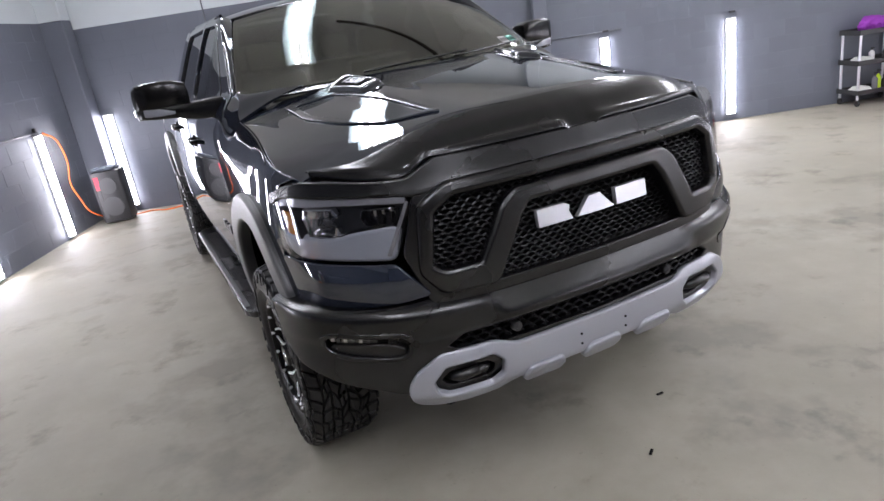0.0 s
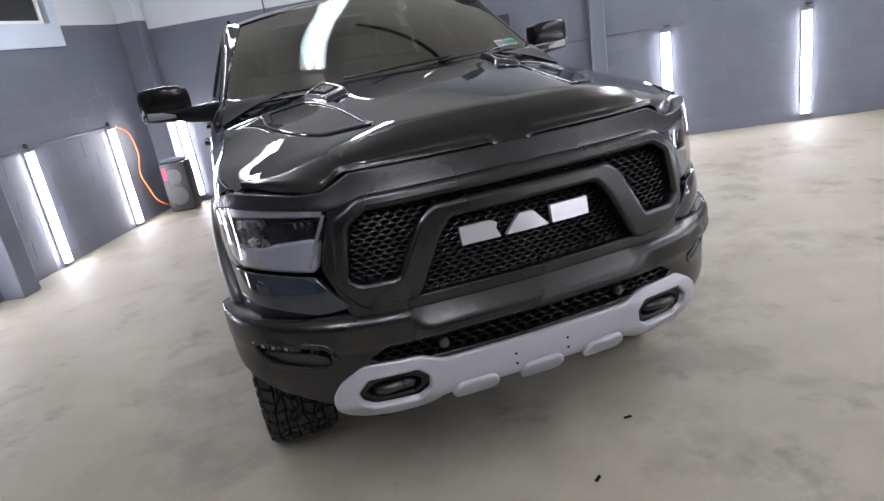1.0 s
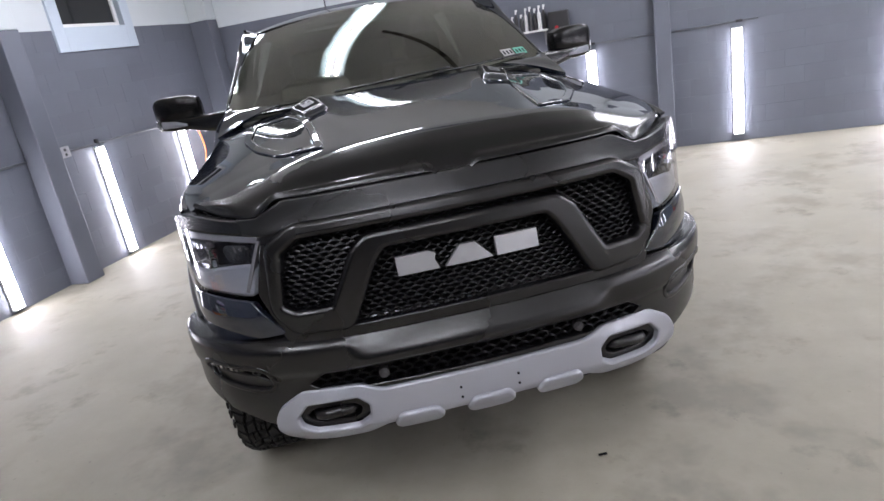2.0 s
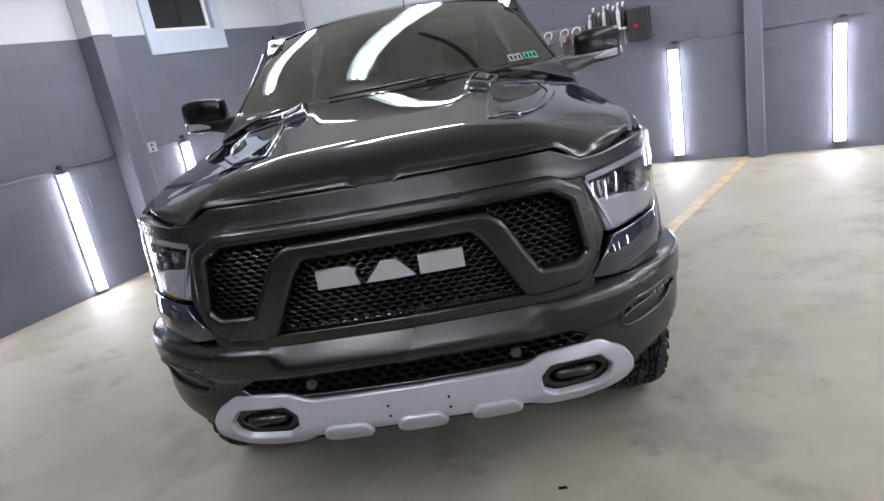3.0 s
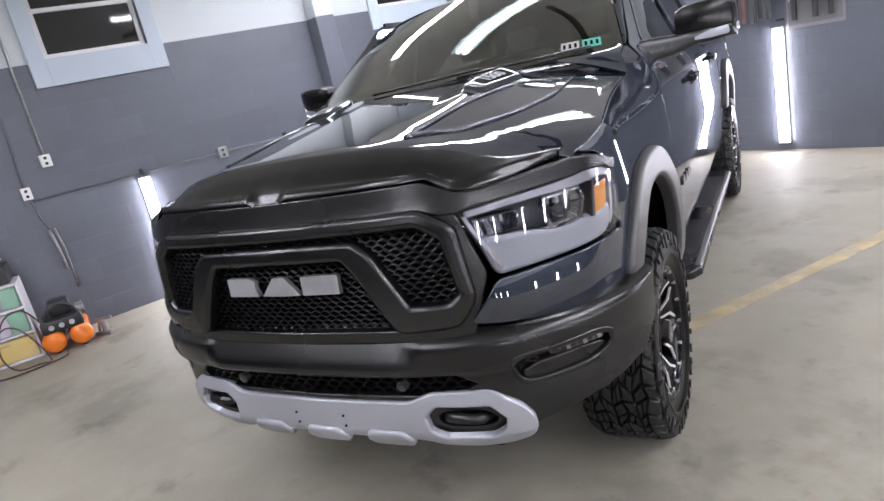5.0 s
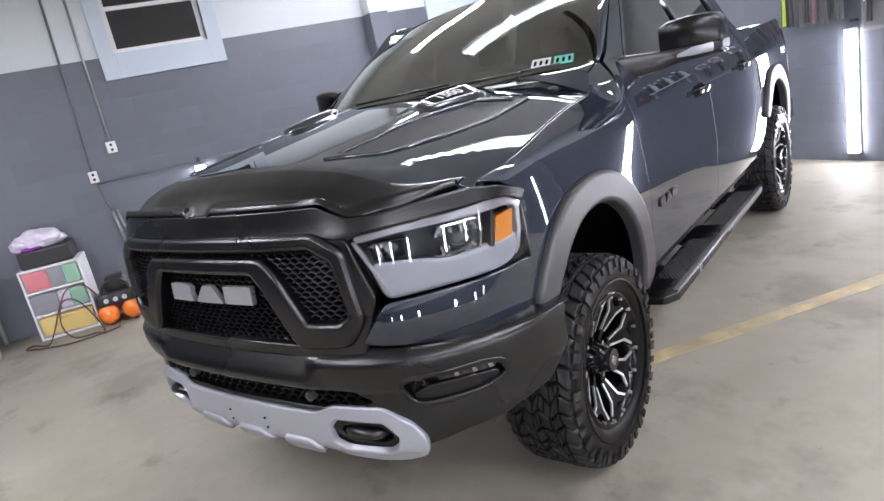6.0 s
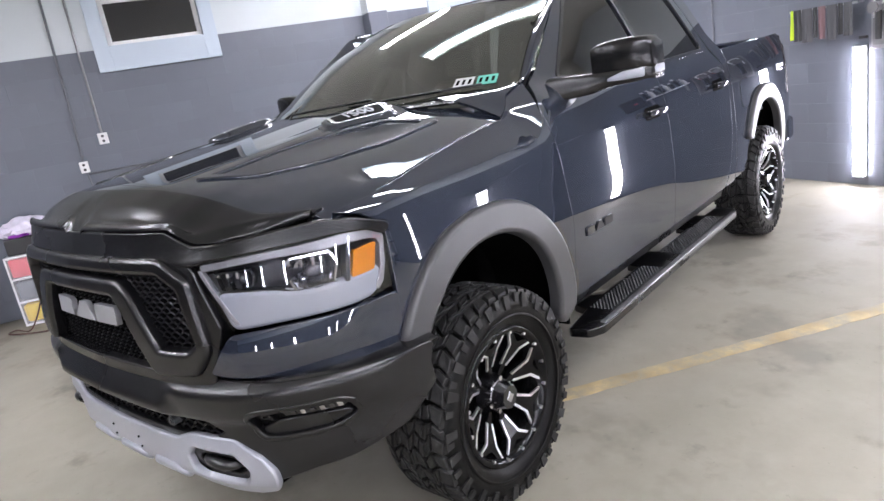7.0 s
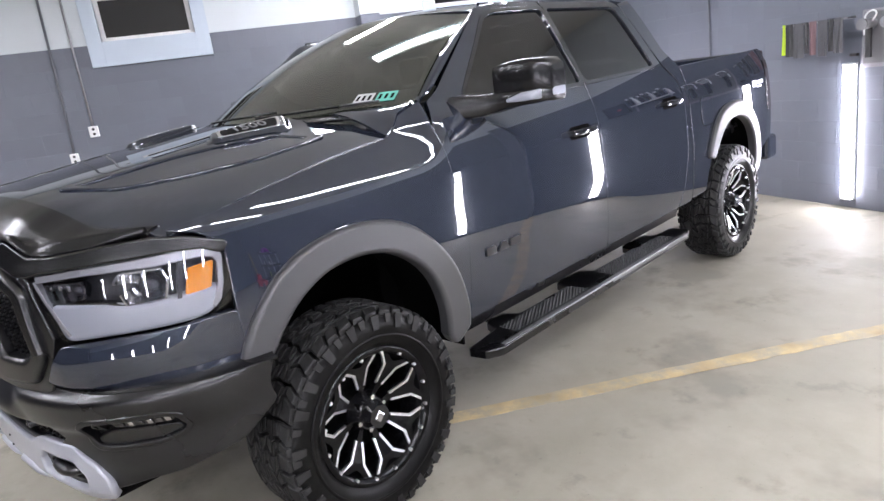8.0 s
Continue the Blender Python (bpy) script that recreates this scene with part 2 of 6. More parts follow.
def plate(name, surf, outer, holes, mat, parent=None, label="", depth=0.02, edge=0.004, step=0.04, off=0.0, flip=False):
    """A panel cut by its outline (and holes) out of the smooth surface surf(a, b), with rounded edges and thickness.
    flip turns the outer side round; off lifts the panel off the surface."""
    loops = [dense(list(outer), step)] + [dense(list(h), step) for h in holes]
    loops[0] = loops[0] if area(loops[0]) > 0 else loops[0][::-1]
    loops[1:] = [h if area(h) < 0 else h[::-1] for h in loops[1:]]
    pts, edges = [], []
    for lp in loops:
        k = len(pts)
        pts += lp
        edges += [(k + i, k + (i + 1) % len(lp)) for i in range(len(lp))]
    lo, hi = np.min(loops[0], 0), np.max(loops[0], 0)
    rimpts = np.array(pts)
    ga, gb = np.meshgrid(np.arange(lo[0] + step * 0.6, hi[0], step), np.arange(lo[1] + step * 0.6, hi[1], step), indexing="ij")
    G = np.stack([ga.ravel(), gb.ravel()], 1)
    if len(G):
        G = G[within(G, loops)]
    if len(G):
        near = np.array([np.min((rimpts[:, 0] - p[0]) ** 2 + (rimpts[:, 1] - p[1]) ** 2) for p in G])
        pts += [tuple(p) for p in G[near > (step * 0.45) ** 2]]
    res = delaunay_2d_cdt([Vector(p) for p in pts], edges, [], 0, 1e-6)
    P2 = [tuple(v) for v in res[0]]
    F = [f for f in res[2] if len(f) == 3]
    Q = np.array(P2)
    keep = within(Q[np.array(F)].mean(1), loops)
    tris = [tuple(f) for f, k in zip(F, keep) if k]

    sign = -1.0 if flip else 1.0

    def at(a, b):
        e = 1e-3
        p = np.array(surf(a, b))
        da = (np.array(surf(a + e, b)) - np.array(surf(a - e, b)))
        db = (np.array(surf(a, b + e)) - np.array(surf(a, b - e)))
        n = np.cross(da, db)
        n = sign * n / np.linalg.norm(n)
        return p + off * n, n, da / np.linalg.norm(da), db / np.linalg.norm(db)

    verts, normals, faces = [], [], []
    info = [at(*p) for p in P2]
    for p, n, _, _ in info:
        verts.append(p), normals.append(n)
    faces += [t if not flip else t[::-1] for t in tris]
    k = len(verts)
    for p, n, _, _ in info:
        verts.append(p - n * depth), normals.append(-n)
    faces += [tuple(k + i for i in (t[::-1] if not flip else t)) for t in tris]
    for lp in loops:
        m = len(lp)
        rings = []
        for i in range(m):
            a, b = lp[i]
            p, n, da, db = at(a, b)
            ta = np.array(lp[(i + 1) % m]) - np.array(lp[i - 1])
            o2 = np.array((ta[1], -ta[0])) / (np.linalg.norm(ta) + 1e-12)
            o = da * o2[0] + db * o2[1]
            o = o - n * np.dot(o, n)
            o /= np.linalg.norm(o)
            s = 0.7071
            ring = [(p, n), (p + edge * (o * s - n * (1 - s)), (o + n) * s), (p + edge * (o - n), o), (p + edge * o - n * depth, o)]
            rings.append(ring)
        k = len(verts)
        for ring in rings:
            for p, n in ring:
                verts.append(p), normals.append(n)
        for i in range(m):
            j = (i + 1) % m
            for r in range(3):
                f = (k + 4 * i + r, k + 4 * i + r + 1, k + 4 * j + r + 1, k + 4 * j + r)
                faces.append(f if not flip else f[::-1])
    return link(name, verts, faces, mat, parent, label, normals=normals)


# ---------------------------------------------------------------- the room
WALL_X, WALL_Y, EAST, SOUTH, CEIL, BAND = -4.43, 8.31, 7.2, -5.5, 3.32, 2.43

GREYWALL = material("grey_block_paint", (0.112, 0.122, 0.148), 0.55, vary=0.12, vary_scale=1.3, bump=0.5, bump_scale=160, rough_vary=0.1)
WHITEWALL = material("white_block_paint", (0.55, 0.59, 0.605), 0.6, vary=0.04, vary_scale=1.0, bump=0.4, bump_scale=120)
CEILING = material("pale_beige_ceiling", (0.63, 0.625, 0.57), 0.7, vary=0.05, bump=0.2)
TRIM = material("pale_grey_trim", (0.48, 0.55, 0.62), 0.45, vary=0.04, bump=0.1)
STEEL = material("galvanised_steel", (0.35, 0.35, 0.36), 0.4, 0.8, vary=0.15, vary_scale=30)
DARKPIPE = material("grey_painted_pipe", (0.12, 0.125, 0.14), 0.5, vary=0.1, vary_scale=20)
WHITEPLASTIC = material("white_plastic", (0.75, 0.75, 0.74), 0.4)
BLACKPLASTIC = material("black_plastic", (0.02, 0.02, 0.021), 0.45, bump=0.1)
TUBE = glow("lit_led_tube", (1.0, 0.975, 1.10), 42.0)
CEILTUBE = glow("lit_ceiling_tube", (1.0, 0.98, 1.10), 46.0)


def concrete():
    m = bpy.data.materials.new("sealed_concrete")
    m.use_nodes = True
    nt = m.node_tree
    b = nt.nodes["Principled BSDF"]
    co = nt.nodes.new("ShaderNodeTexCoord")
    def noise_node(scale, detail, rough=0.55):
        n = nt.nodes.new("ShaderNodeTexNoise")
        n.inputs["Scale"].default_value, n.inputs["Detail"].default_value, n.inputs["Roughness"].default_value = scale, detail, rough
        nt.links.new(co.outputs["Object"], n.inputs["Vector"])
        return n
    big, mid, fine = noise_node(0.7, 4), noise_node(3.5, 8, 0.65), noise_node(90, 4)
    ramp = nt.nodes.new("ShaderNodeValToRGB")
    ramp.color_ramp.elements[0].position, ramp.color_ramp.elements[0].color = 0.30, (0.192, 0.178, 0.138, 1)
    ramp.color_ramp.elements[1].position, ramp.color_ramp.elements[1].color = 0.66, (0.312, 0.288, 0.236, 1)
    add = nt.nodes.new("ShaderNodeMath")
    add.operation = "MULTIPLY_ADD"
    add.inputs[1].default_value = 0.5
    half = nt.nodes.new("ShaderNodeMath")
    half.operation = "MULTIPLY"
    half.inputs[1].default_value = 0.5
    nt.links.new(mid.outputs["Fac"], half.inputs[0])
    nt.links.new(big.outputs["Fac"], add.inputs[0])
    nt.links.new(half.outputs[0], add.inputs[2])
    nt.links.new(add.outputs[0], ramp.inputs[0])
    stain = noise_node(1.1, 5, 0.6)
    st = nt.nodes.new("ShaderNodeMapRange")
    st.inputs["From Min"].default_value, st.inputs["From Max"].default_value = 0.53, 0.63
    st.inputs["To Min"].default_value, st.inputs["To Max"].default_value = 1.03, 0.76
    nt.links.new(stain.outputs["Fac"], st.inputs["Value"])
    sp = noise_node(26, 3, 0.7)
    s2 = nt.nodes.new("ShaderNodeMapRange")
    s2.inputs["From Min"].default_value, s2.inputs["From Max"].default_value = 0.66, 0.72
    s2.inputs["To Min"].default_value, s2.inputs["To Max"].default_value = 1.0, 0.8
    nt.links.new(sp.outputs["Fac"], s2.inputs["Value"])
    smudge = noise_node(2.3, 6, 0.62)
    s3 = nt.nodes.new("ShaderNodeMapRange")
    s3.inputs["From Min"].default_value, s3.inputs["From Max"].default_value = 0.58, 0.68
    s3.inputs["To Min"].default_value, s3.inputs["To Max"].default_value = 1.0, 0.70
    nt.links.new(smudge.outputs["Fac"], s3.inputs["Value"])
    both_ = nt.nodes.new("ShaderNodeMath")
    both_.operation = "MULTIPLY"
    nt.links.new(st.outputs[0], both_.inputs[0])
    nt.links.new(s3.outputs[0], both_.inputs[1])
    ml = nt.nodes.new("ShaderNodeMath")
    ml.operation = "MULTIPLY"
    nt.links.new(both_.outputs[0], ml.inputs[0])
    nt.links.new(s2.outputs[0], ml.inputs[1])
    sca = nt.nodes.new("ShaderNodeVectorMath")
    sca.operation = "SCALE"
    nt.links.new(ramp.outputs[0], sca.inputs[0])
    nt.links.new(ml.outputs[0], sca.inputs["Scale"])
    nt.links.new(sca.outputs[0], b.inputs["Base Color"])
    rr = nt.nodes.new("ShaderNodeMapRange")
    rr.inputs["From Min"].default_value, rr.inputs["From Max"].default_value = 0.35, 0.65
    rr.inputs["To Min"].default_value, rr.inputs["To Max"].default_value = 0.58, 0.78
    nt.links.new(mid.outputs["Fac"], rr.inputs["Value"])
    nt.links.new(rr.outputs[0], b.inputs["Roughness"])
    bp = nt.nodes.new("ShaderNodeBump")
    bp.inputs["Strength"].default_value, bp.inputs["Distance"].default_value = 0.15, 0.002
    nt.links.new(fine.outputs["Fac"], bp.inputs["Height"])
    nt.links.new(bp.outputs[0], b.inputs["Normal"])
    return m


FLOOR = concrete()


def slab(name, x0, x1, y0, y1, z0, z1, mat, bevel=0.0, label="", category="", parent=None):
    bm = bmesh.new()
    box(bm, x0, x1, y0, y1, z0, z1, bevel)
    ob = part(name, bm, mat, parent, label)
    return tagged(ob, label, category, kind="structure") if parent is None else ob


def window_hole(y):
    """The opening of a high window in the long wall, as y0, y1, z0, z1."""
    return y + 0.14, y + 1.05, 2.45, 3.08


WINDOWS = (2.13, 5.77)

slab("floor", WALL_X - 0.2, EAST + 0.2, SOUTH - 0.2, WALL_Y + 0.2, -0.2, 0, FLOOR, label="sealed grey concrete floor with worn patches", category="floor")
slab("ceiling", WALL_X - 0.2, EAST + 0.2, SOUTH - 0.2, WALL_Y + 0.2, CEIL, CEIL + 0.15, CEILING, label="pale beige painted workshop ceiling", category="ceiling")
ob = slab("wall_north", WALL_X - 0.2, EAST + 0.2, WALL_Y + 0.0015, WALL_Y + 0.2, 0, 2.32, GREYWALL, label="concrete block wall painted dark grey, white above", category="wall")
slab("white_top", WALL_X - 0.2, EAST + 0.2, WALL_Y, WALL_Y + 0.2, 2.32, CEIL, WHITEWALL, label="white painted upper part", parent=ob)
ob = slab("wall_east", EAST, EAST + 0.2, SOUTH, WALL_Y, 0, BAND, GREYWALL, label="dark grey painted workshop wall, white above", category="wall")
slab("white_top", EAST, EAST + 0.2, SOUTH, WALL_Y, BAND, CEIL, WHITEWALL, label="white painted upper part", parent=ob)
CHARCOAL = material("charcoal_door", (0.03, 0.03, 0.032), 0.6, vary=0.1, bump=0.2)
slab("wall_south", WALL_X, EAST, SOUTH - 0.2, SOUTH, 0, CEIL, CHARCOAL, label="charcoal painted wall behind the truck bay", category="wall")


def long_wall():
    """The wall with the high windows, its openings cut through."""
    cuts = sorted(window_hole(y) for y in WINDOWS)
    x0, x1 = WALL_X - 0.2, WALL_X - 0.0015
    z0, z1 = cuts[0][2], cuts[0][3]
    bm = bmesh.new()
    box(bm, x0, x1, SOUTH, WALL_Y + 0.0015, 0, BAND)
    wall = tagged(part("wall_west", bm, GREYWALL), "concrete block wall painted dark grey below and white above", "wall", kind="structure")
    bm = bmesh.new()
    box(bm, x0, WALL_X, SOUTH, WALL_Y + 0.0015, BAND, z0)
    box(bm, x0, WALL_X, SOUTH, WALL_Y + 0.0015, z1, CEIL)
    edge = SOUTH
    for y0, y1, _, _ in cuts:
        box(bm, x0, WALL_X, edge, y0, z0, z1)
        edge = y1
    box(bm, x0, WALL_X, edge, WALL_Y + 0.0015, z0, z1)
    part("white_top", bm, WHITEWALL, wall, "white painted upper part")
    return wall


wall_west = long_wall()
wall_north = bpy.data.objects["wall_north"]


def led_tube(m):
    """A vertical lamp on the wall: slim housing and a lit tube. It hangs with its back at x = 0 and shines along +x."""
    thing = new("wall_lamp")
    bm = bmesh.new()
    box(bm, 0, 0.025, -0.055, 0.055, 0.0, 1.2, 0.004)
    part("housing", bm, WHITEPLASTIC, thing)
    bm = bmesh.new()
    box(bm, 0.022, 0.055, -0.05, 0.05, 0.012, 1.188, 0.014)
    part("diffuser", bm, TUBE, thing, "lit white diffuser", True)
    for z in (0.0, 1.185):
        bm = bmesh.new()
        box(bm, 0.025, 0.058, -0.055, 0.055, z, z + 0.015, 0.003)
        part("end_cap", bm, WHITEPLASTIC, thing)
    thing.matrix_basis = m
    return tagged(thing, "slim vertical LED wall lamp, lit bright white", "wall lamp", "vertical lamps along the walls")


first = led_tube(pose(WALL_X, 2.74, 0.03))
for y in (4.30, 5.85, 7.26):
    copy_thing(first, pose(WALL_X, y, 0.03))
for x in (-4.05, -0.894, 0.68, 2.28, 3.87):
    copy_thing(first, pose(x, WALL_Y, 0.08, 0, 0, -90))
for y in (-2.6, -1.1, 0.4, 2.6, 4.0, 5.5):
    copy_thing(first, pose(EAST, y, 0.08, 0, 0, 180))


WINGS = material("pale_reflector_enamel", (0.66, 0.80, 0.82), 0.4)


def ceiling_lamp(m):
    """A long fixture of two bare tubes under the ceiling, along its y axis."""
    thing = new("ceiling_lamp")
    bm = bmesh.new()
    box(bm, -0.09, 0.09, -1.2, 1.2, -0.05, 0, 0.005)
    part("housing", bm, WHITEPLASTIC, thing)
    for x in (-1, 1):
        bm = bmesh.new()
        vs = [bm.verts.new((x * a, y, z)) for y in (-1.2, 1.2) for a, z in ((0.088, -0.045), (0.165, -0.088), (0.168, -0.085), (0.092, -0.040))]
        for k in range(4):
            bm.faces.new((vs[k], vs[(k + 1) % 4], vs[4 + (k + 1) % 4], vs[4 + k]))
        bm.faces.new(vs[:4])
        bm.faces.new(vs[4:])
        bmesh.ops.recalc_face_normals(bm, faces=bm.faces)
        part("reflector_wing", bm, WINGS, thing, "pale blue-white reflector wing")
    for x in (-0.055, 0.055):
        bm = bmesh.new()
        cyl(bm, (x, -1.18, -0.07), (x, 1.18, -0.07), 0.02, 10)
        part("tube", bm, CEILTUBE, thing, "lit white tube", True)
    thing.matrix_basis = m
    return tagged(thing, "long twin-tube ceiling lamp, lit white, some added unseen as fill", "ceiling lamp", "lamps under the ceiling")


# those at x above 2 are unseen fill, added to brighten the driver's side
LAMPS_AND_FILL = [(-2.6, 5.2), (-0.95, 5.0), (2.35, 6.4), (4.2, 3.4), (4.2, 6.2), (5.8, 0.4), (5.8, 3.4), (-0.95, -0.5), (0.7, -0.5), (2.35, -2.2)]
first = ceiling_lamp(pose(*LAMPS_AND_FILL[0], CEIL))
for x, y in LAMPS_AND_FILL[1:]:
    copy_thing(first, pose(x, y, CEIL))


tagged(tube("ceiling_pipe", [(-0.52, 4.77, CEIL - 0.10), (0.0, 4.62, CEIL - 0.10), (0.9, 4.34, CEIL - 0.10)], 0.034, material("dark_brown_pipe", (0.035, 0.022, 0.012), 0.6, vary=0.2, vary_scale=6), n=12, count=10), "dark brown pipe hung under the ceiling", "pipe")
for y, x in ((4.70, -0.28), (4.44, 0.58)):
    bm = bmesh.new()
    cyl(bm, (x, y, CEIL - 0.105), (x, y, CEIL), 0.006, 8)
    part("hanger", bm, STEEL, bpy.data.objects["ceiling_pipe"], "thin steel hanger")


def pillar(name, x0, x1, y0, y1):
    ob = slab(name, x0, x1, y0, y1, 0, BAND, GREYWALL, 0.01, "dark grey painted pilaster against the wall", "pillar")
    slab("white_top", x0, x1, y0, y1, BAND, CEIL, WHITEWALL, 0.01, "white painted upper part", parent=ob)


pillar("pillar_1", WALL_X - 0.001, WALL_X + 0.22, 4.94, 5.17)
pillar("pillar_2", WALL_X - 0.001, WALL_X + 0.28, WALL_Y - 0.22, WALL_Y - 0.002)
pillar("pillar_3", 1.41, 1.58, WALL_Y - 0.12, WALL_Y + 0.001)


def window(name, y):
    y0, y1, z0, z1 = window_hole(y)
    bm = bmesh.new()
    X = WALL_X
    for a, b, c, d in ((y, y0, z0 - 0.24, z1 + 0.12), (y1, y + 1.19, z0 - 0.24, z1 + 0.12), (y0, y1, z0 - 0.24, z0), (y0, y1, z1, z1 + 0.12)):
        box(bm, X - 0.10, X + 0.03, a, b, c, d, 0.003)
    thing = tagged(part(name, bm, TRIM), "high window with broad pale grey frame, dark outside", "window", kind="structure")
    bm = bmesh.new()
    for a, b, c, d in ((y0, y0 + 0.045, z0, z1), (y1 - 0.045, y1, z0, z1), (y0 + 0.045, y1 - 0.045, z0, z0 + 0.04), (y0 + 0.045, y1 - 0.045, z1 - 0.04, z1), (y0 + 0.045, y1 - 0.045, z0 + 0.40, z0 + 0.44)):
        box(bm, X - 0.09, X - 0.04, a, b, c, d, 0.004)
    part("window_frame", bm, WHITEPLASTIC, thing, "white sash frame")
    for c, d in ((z0 + 0.04, z0 + 0.40), (z0 + 0.44, z1 - 0.04)):
        bm = bmesh.new()
        box(bm, X - 0.068, X - 0.062, y0 + 0.045, y1 - 0.045, c, d)
        part("pane", bm, NIGHTGLASS, thing, "dark glass pane at night")


NIGHTGLASS = material("night_glass", (0.012, 0.012, 0.013), 0.05, 0, 0, spec=0.7)
for i, y in enumerate(WINDOWS):
    window("window_%d" % (i + 1), y)

# ---------------------------------------------------------------- the pickup truck
# Its own axes: x across (the driver's side is +), y from the front axle to the tail, z up.
truck = tagged(new("pickup_truck"), "dark blue-grey crew-cab pickup truck, freshly polished, on off-road tyres", "pickup truck")
truck.matrix_basis = pose(0.0935, 2.9123, 0, 0, 0, 25.2)


def ss(t):
    t = min(1.0, max(0.0, t))
    return t * t * (3 - 2 * t)


def curve1(xs, ys):
    """A smooth function through a few values."""
    P = spline(list(zip(xs, ys)), 2000)
    return lambda x: float(np.interp(x, P[:, 0], P[:, 1]))


SIDE_LINE = fair([(0.45, 0.945), (0.58, 0.986), (0.70, 1.004), (0.85, 1.014), (0.95, 1.018), (1.1, 1.012), (1.2, 1.006), (1.3, 0.996), (1.4, 0.976), (1.46, 0.957), (1.52, 0.935), (1.6, 0.902), (1.75, 0.840), (1.9, 0.772), (1.96, 0.735), (2.02, 0.66)], 2000)
PROFILE = lambda z: float(np.interp(z, SIDE_LINE[:, 0], SIDE_LINE[:, 1]))
PLAN = curve1([-0.6, -0.46, -0.3, 0.0, 0.6, 2.9, 3.9, 4.4, 4.65], [-0.05, -0.018, -0.002, 0, 0, 0, -0.005, -0.03, -0.06])


def side_u(v, z):
    u = PROFILE(z) + PLAN(v)
    u -= 0.05 * ss((z - 1.30) / 0.16) * (1 - ss((v - 0.40) / 0.25))
    u -= 0.014 * ss((z - 1.08) / 0.30) * ss((v + 0.62) / 0.60) * (1 - ss((v + 0.05) / 0.75))
    u -= 0.045 * ss((z - 1.48) / 0.1) * (1 - ss((v - 0.6) / 0.7))
    return u


def side(s):
    return lambda v, z: (s * side_u(v, z), v, z)


class Front:
    """A front surface: a plan curve from the middle round to the side, leaning with height; it runs by length along the curve."""

    def __init__(self, plan, lean):
        P = fair(plan, 2000)
        self.s = np.concatenate([[0], np.cumsum(np.linalg.norm(np.diff(P, axis=0), axis=1))])
        self.P, self.lean = P, lean

    def a(self, u):
        return math.copysign(float(np.interp(abs(u), self.P[:, 0], self.s)), u)

    def __call__(self, a, z):
        u, v = np.interp(abs(a), self.s, self.P[:, 0]), np.interp(abs(a), self.s, self.P[:, 1])
        return (math.copysign(u, a), v + self.lean(z), z)

    def outline(self, pts):
        return [(self.a(u), z) for u, z in pts]


def both(pts):
    """An outline given for the + half from top middle to bottom middle, completed by its mirror image."""
    left = [(-u, z) for u, z in pts[::-1] if abs(u) > 1e-6]
    return list(pts) + left


def mirrored(pts, s):
    return [(s * u, z) for u, z in pts]


FACE = Front([(0, -1.02), (0.35, -1.005), (0.6, -0.96), (0.75, -0.88), (0.88, -0.75), (0.96, -0.62), (0.996, -0.48), (1.008, -0.40)],
             curve1([0.5, 0.9, 1.05, 1.2, 1.26, 1.3, 1.4], [0.0, 0.0, 0.0, 0.01, 0.022, 0.035, 0.06]))
BUMP = Front([(0, -1.04), (0.35, -1.027), (0.6, -0.99), (0.75, -0.93), (0.88, -0.835), (0.985, -0.71), (1.048, -0.58), (1.066, -0.48), (1.072, -0.40)],
             curve1([0.45, 0.55, 0.62, 0.70, 0.745, 0.765, 0.80, 0.845, 0.862, 0.875, 0.905, 0.935], [0.10, 0.06, 0.045, 0.045, 0.036, 0.014, 0.004, 0.0, 0.005, 0.020, 0.070, 0.112]))

# hood ----------------------------------------------------------------
EDGE_Z = curve1([-0.75, -0.6, -0.45, -0.2, 0.1, 0.38, 0.6], [1.322, 1.335, 1.353, 1.391, 1.431, 1.458, 1.47])
MID_Z = curve1([-1.1, -0.95, -0.8, -0.6, -0.2, 0.2, 0.5], [1.425, 1.452, 1.470, 1.492, 1.535, 1.578, 1.60])
ACROSS = curve1([-0.3, 0, 0.3, 0.42, 0.5, 0.6, 0.8, 0.95, 1.1], [0.955, 1.0, 0.955, 0.89, 0.79, 0.65, 0.37, 0.10, -0.2])


def face_v(u):
    return float(np.interp(abs(u), FACE.P[:, 0], FACE.P[:, 1]))


def lip_v(u):
    """Where the hood's leading lip runs, set back from the grille, more so towards the sides."""
    return face_v(u) + 0.050 + 0.065 * ss((abs(u) - 0.62) / 0.26)


def hood_z(u, v):
    ue = side_u(v, EDGE_Z(v))
    z = EDGE_Z(v) + (MID_Z(v) - EDGE_Z(v)) * ACROSS(abs(u) / ue)
    d = v - lip_v(u)
    if d < 0.21:
        z -= 0.092 * ((0.21 - d) / 0.21) ** 2 * (1 - 0.75 * ss((abs(u) - 0.52) / 0.30))
    # a valley on either side of the middle dome, fading backwards
    w = abs(u)
    z -= 0.015 * ss((w - 0.55) / 0.10) * (1 - ss((w - 0.72) / 0.16)) * (1 - ss((d - 0.02) / 0.30))
    z += 0.006 * ss((w - 0.40) / 0.10) * (1 - ss((w - 0.53) / 0.08)) * (1 - ss((d - 0.05) / 0.4))
    # raised scoop shoulders
    k = ss(1 - abs(abs(u) - 0.40) / 0.13)
    z += 0.010 * k * ss((v + 0.70) / 0.8)
    return z


def hood(u, v):
    return (u, v, hood_z(u, v))


def cowl_v(u):
    return 0.20 + 0.30 * (abs(u) / 0.87) ** 2


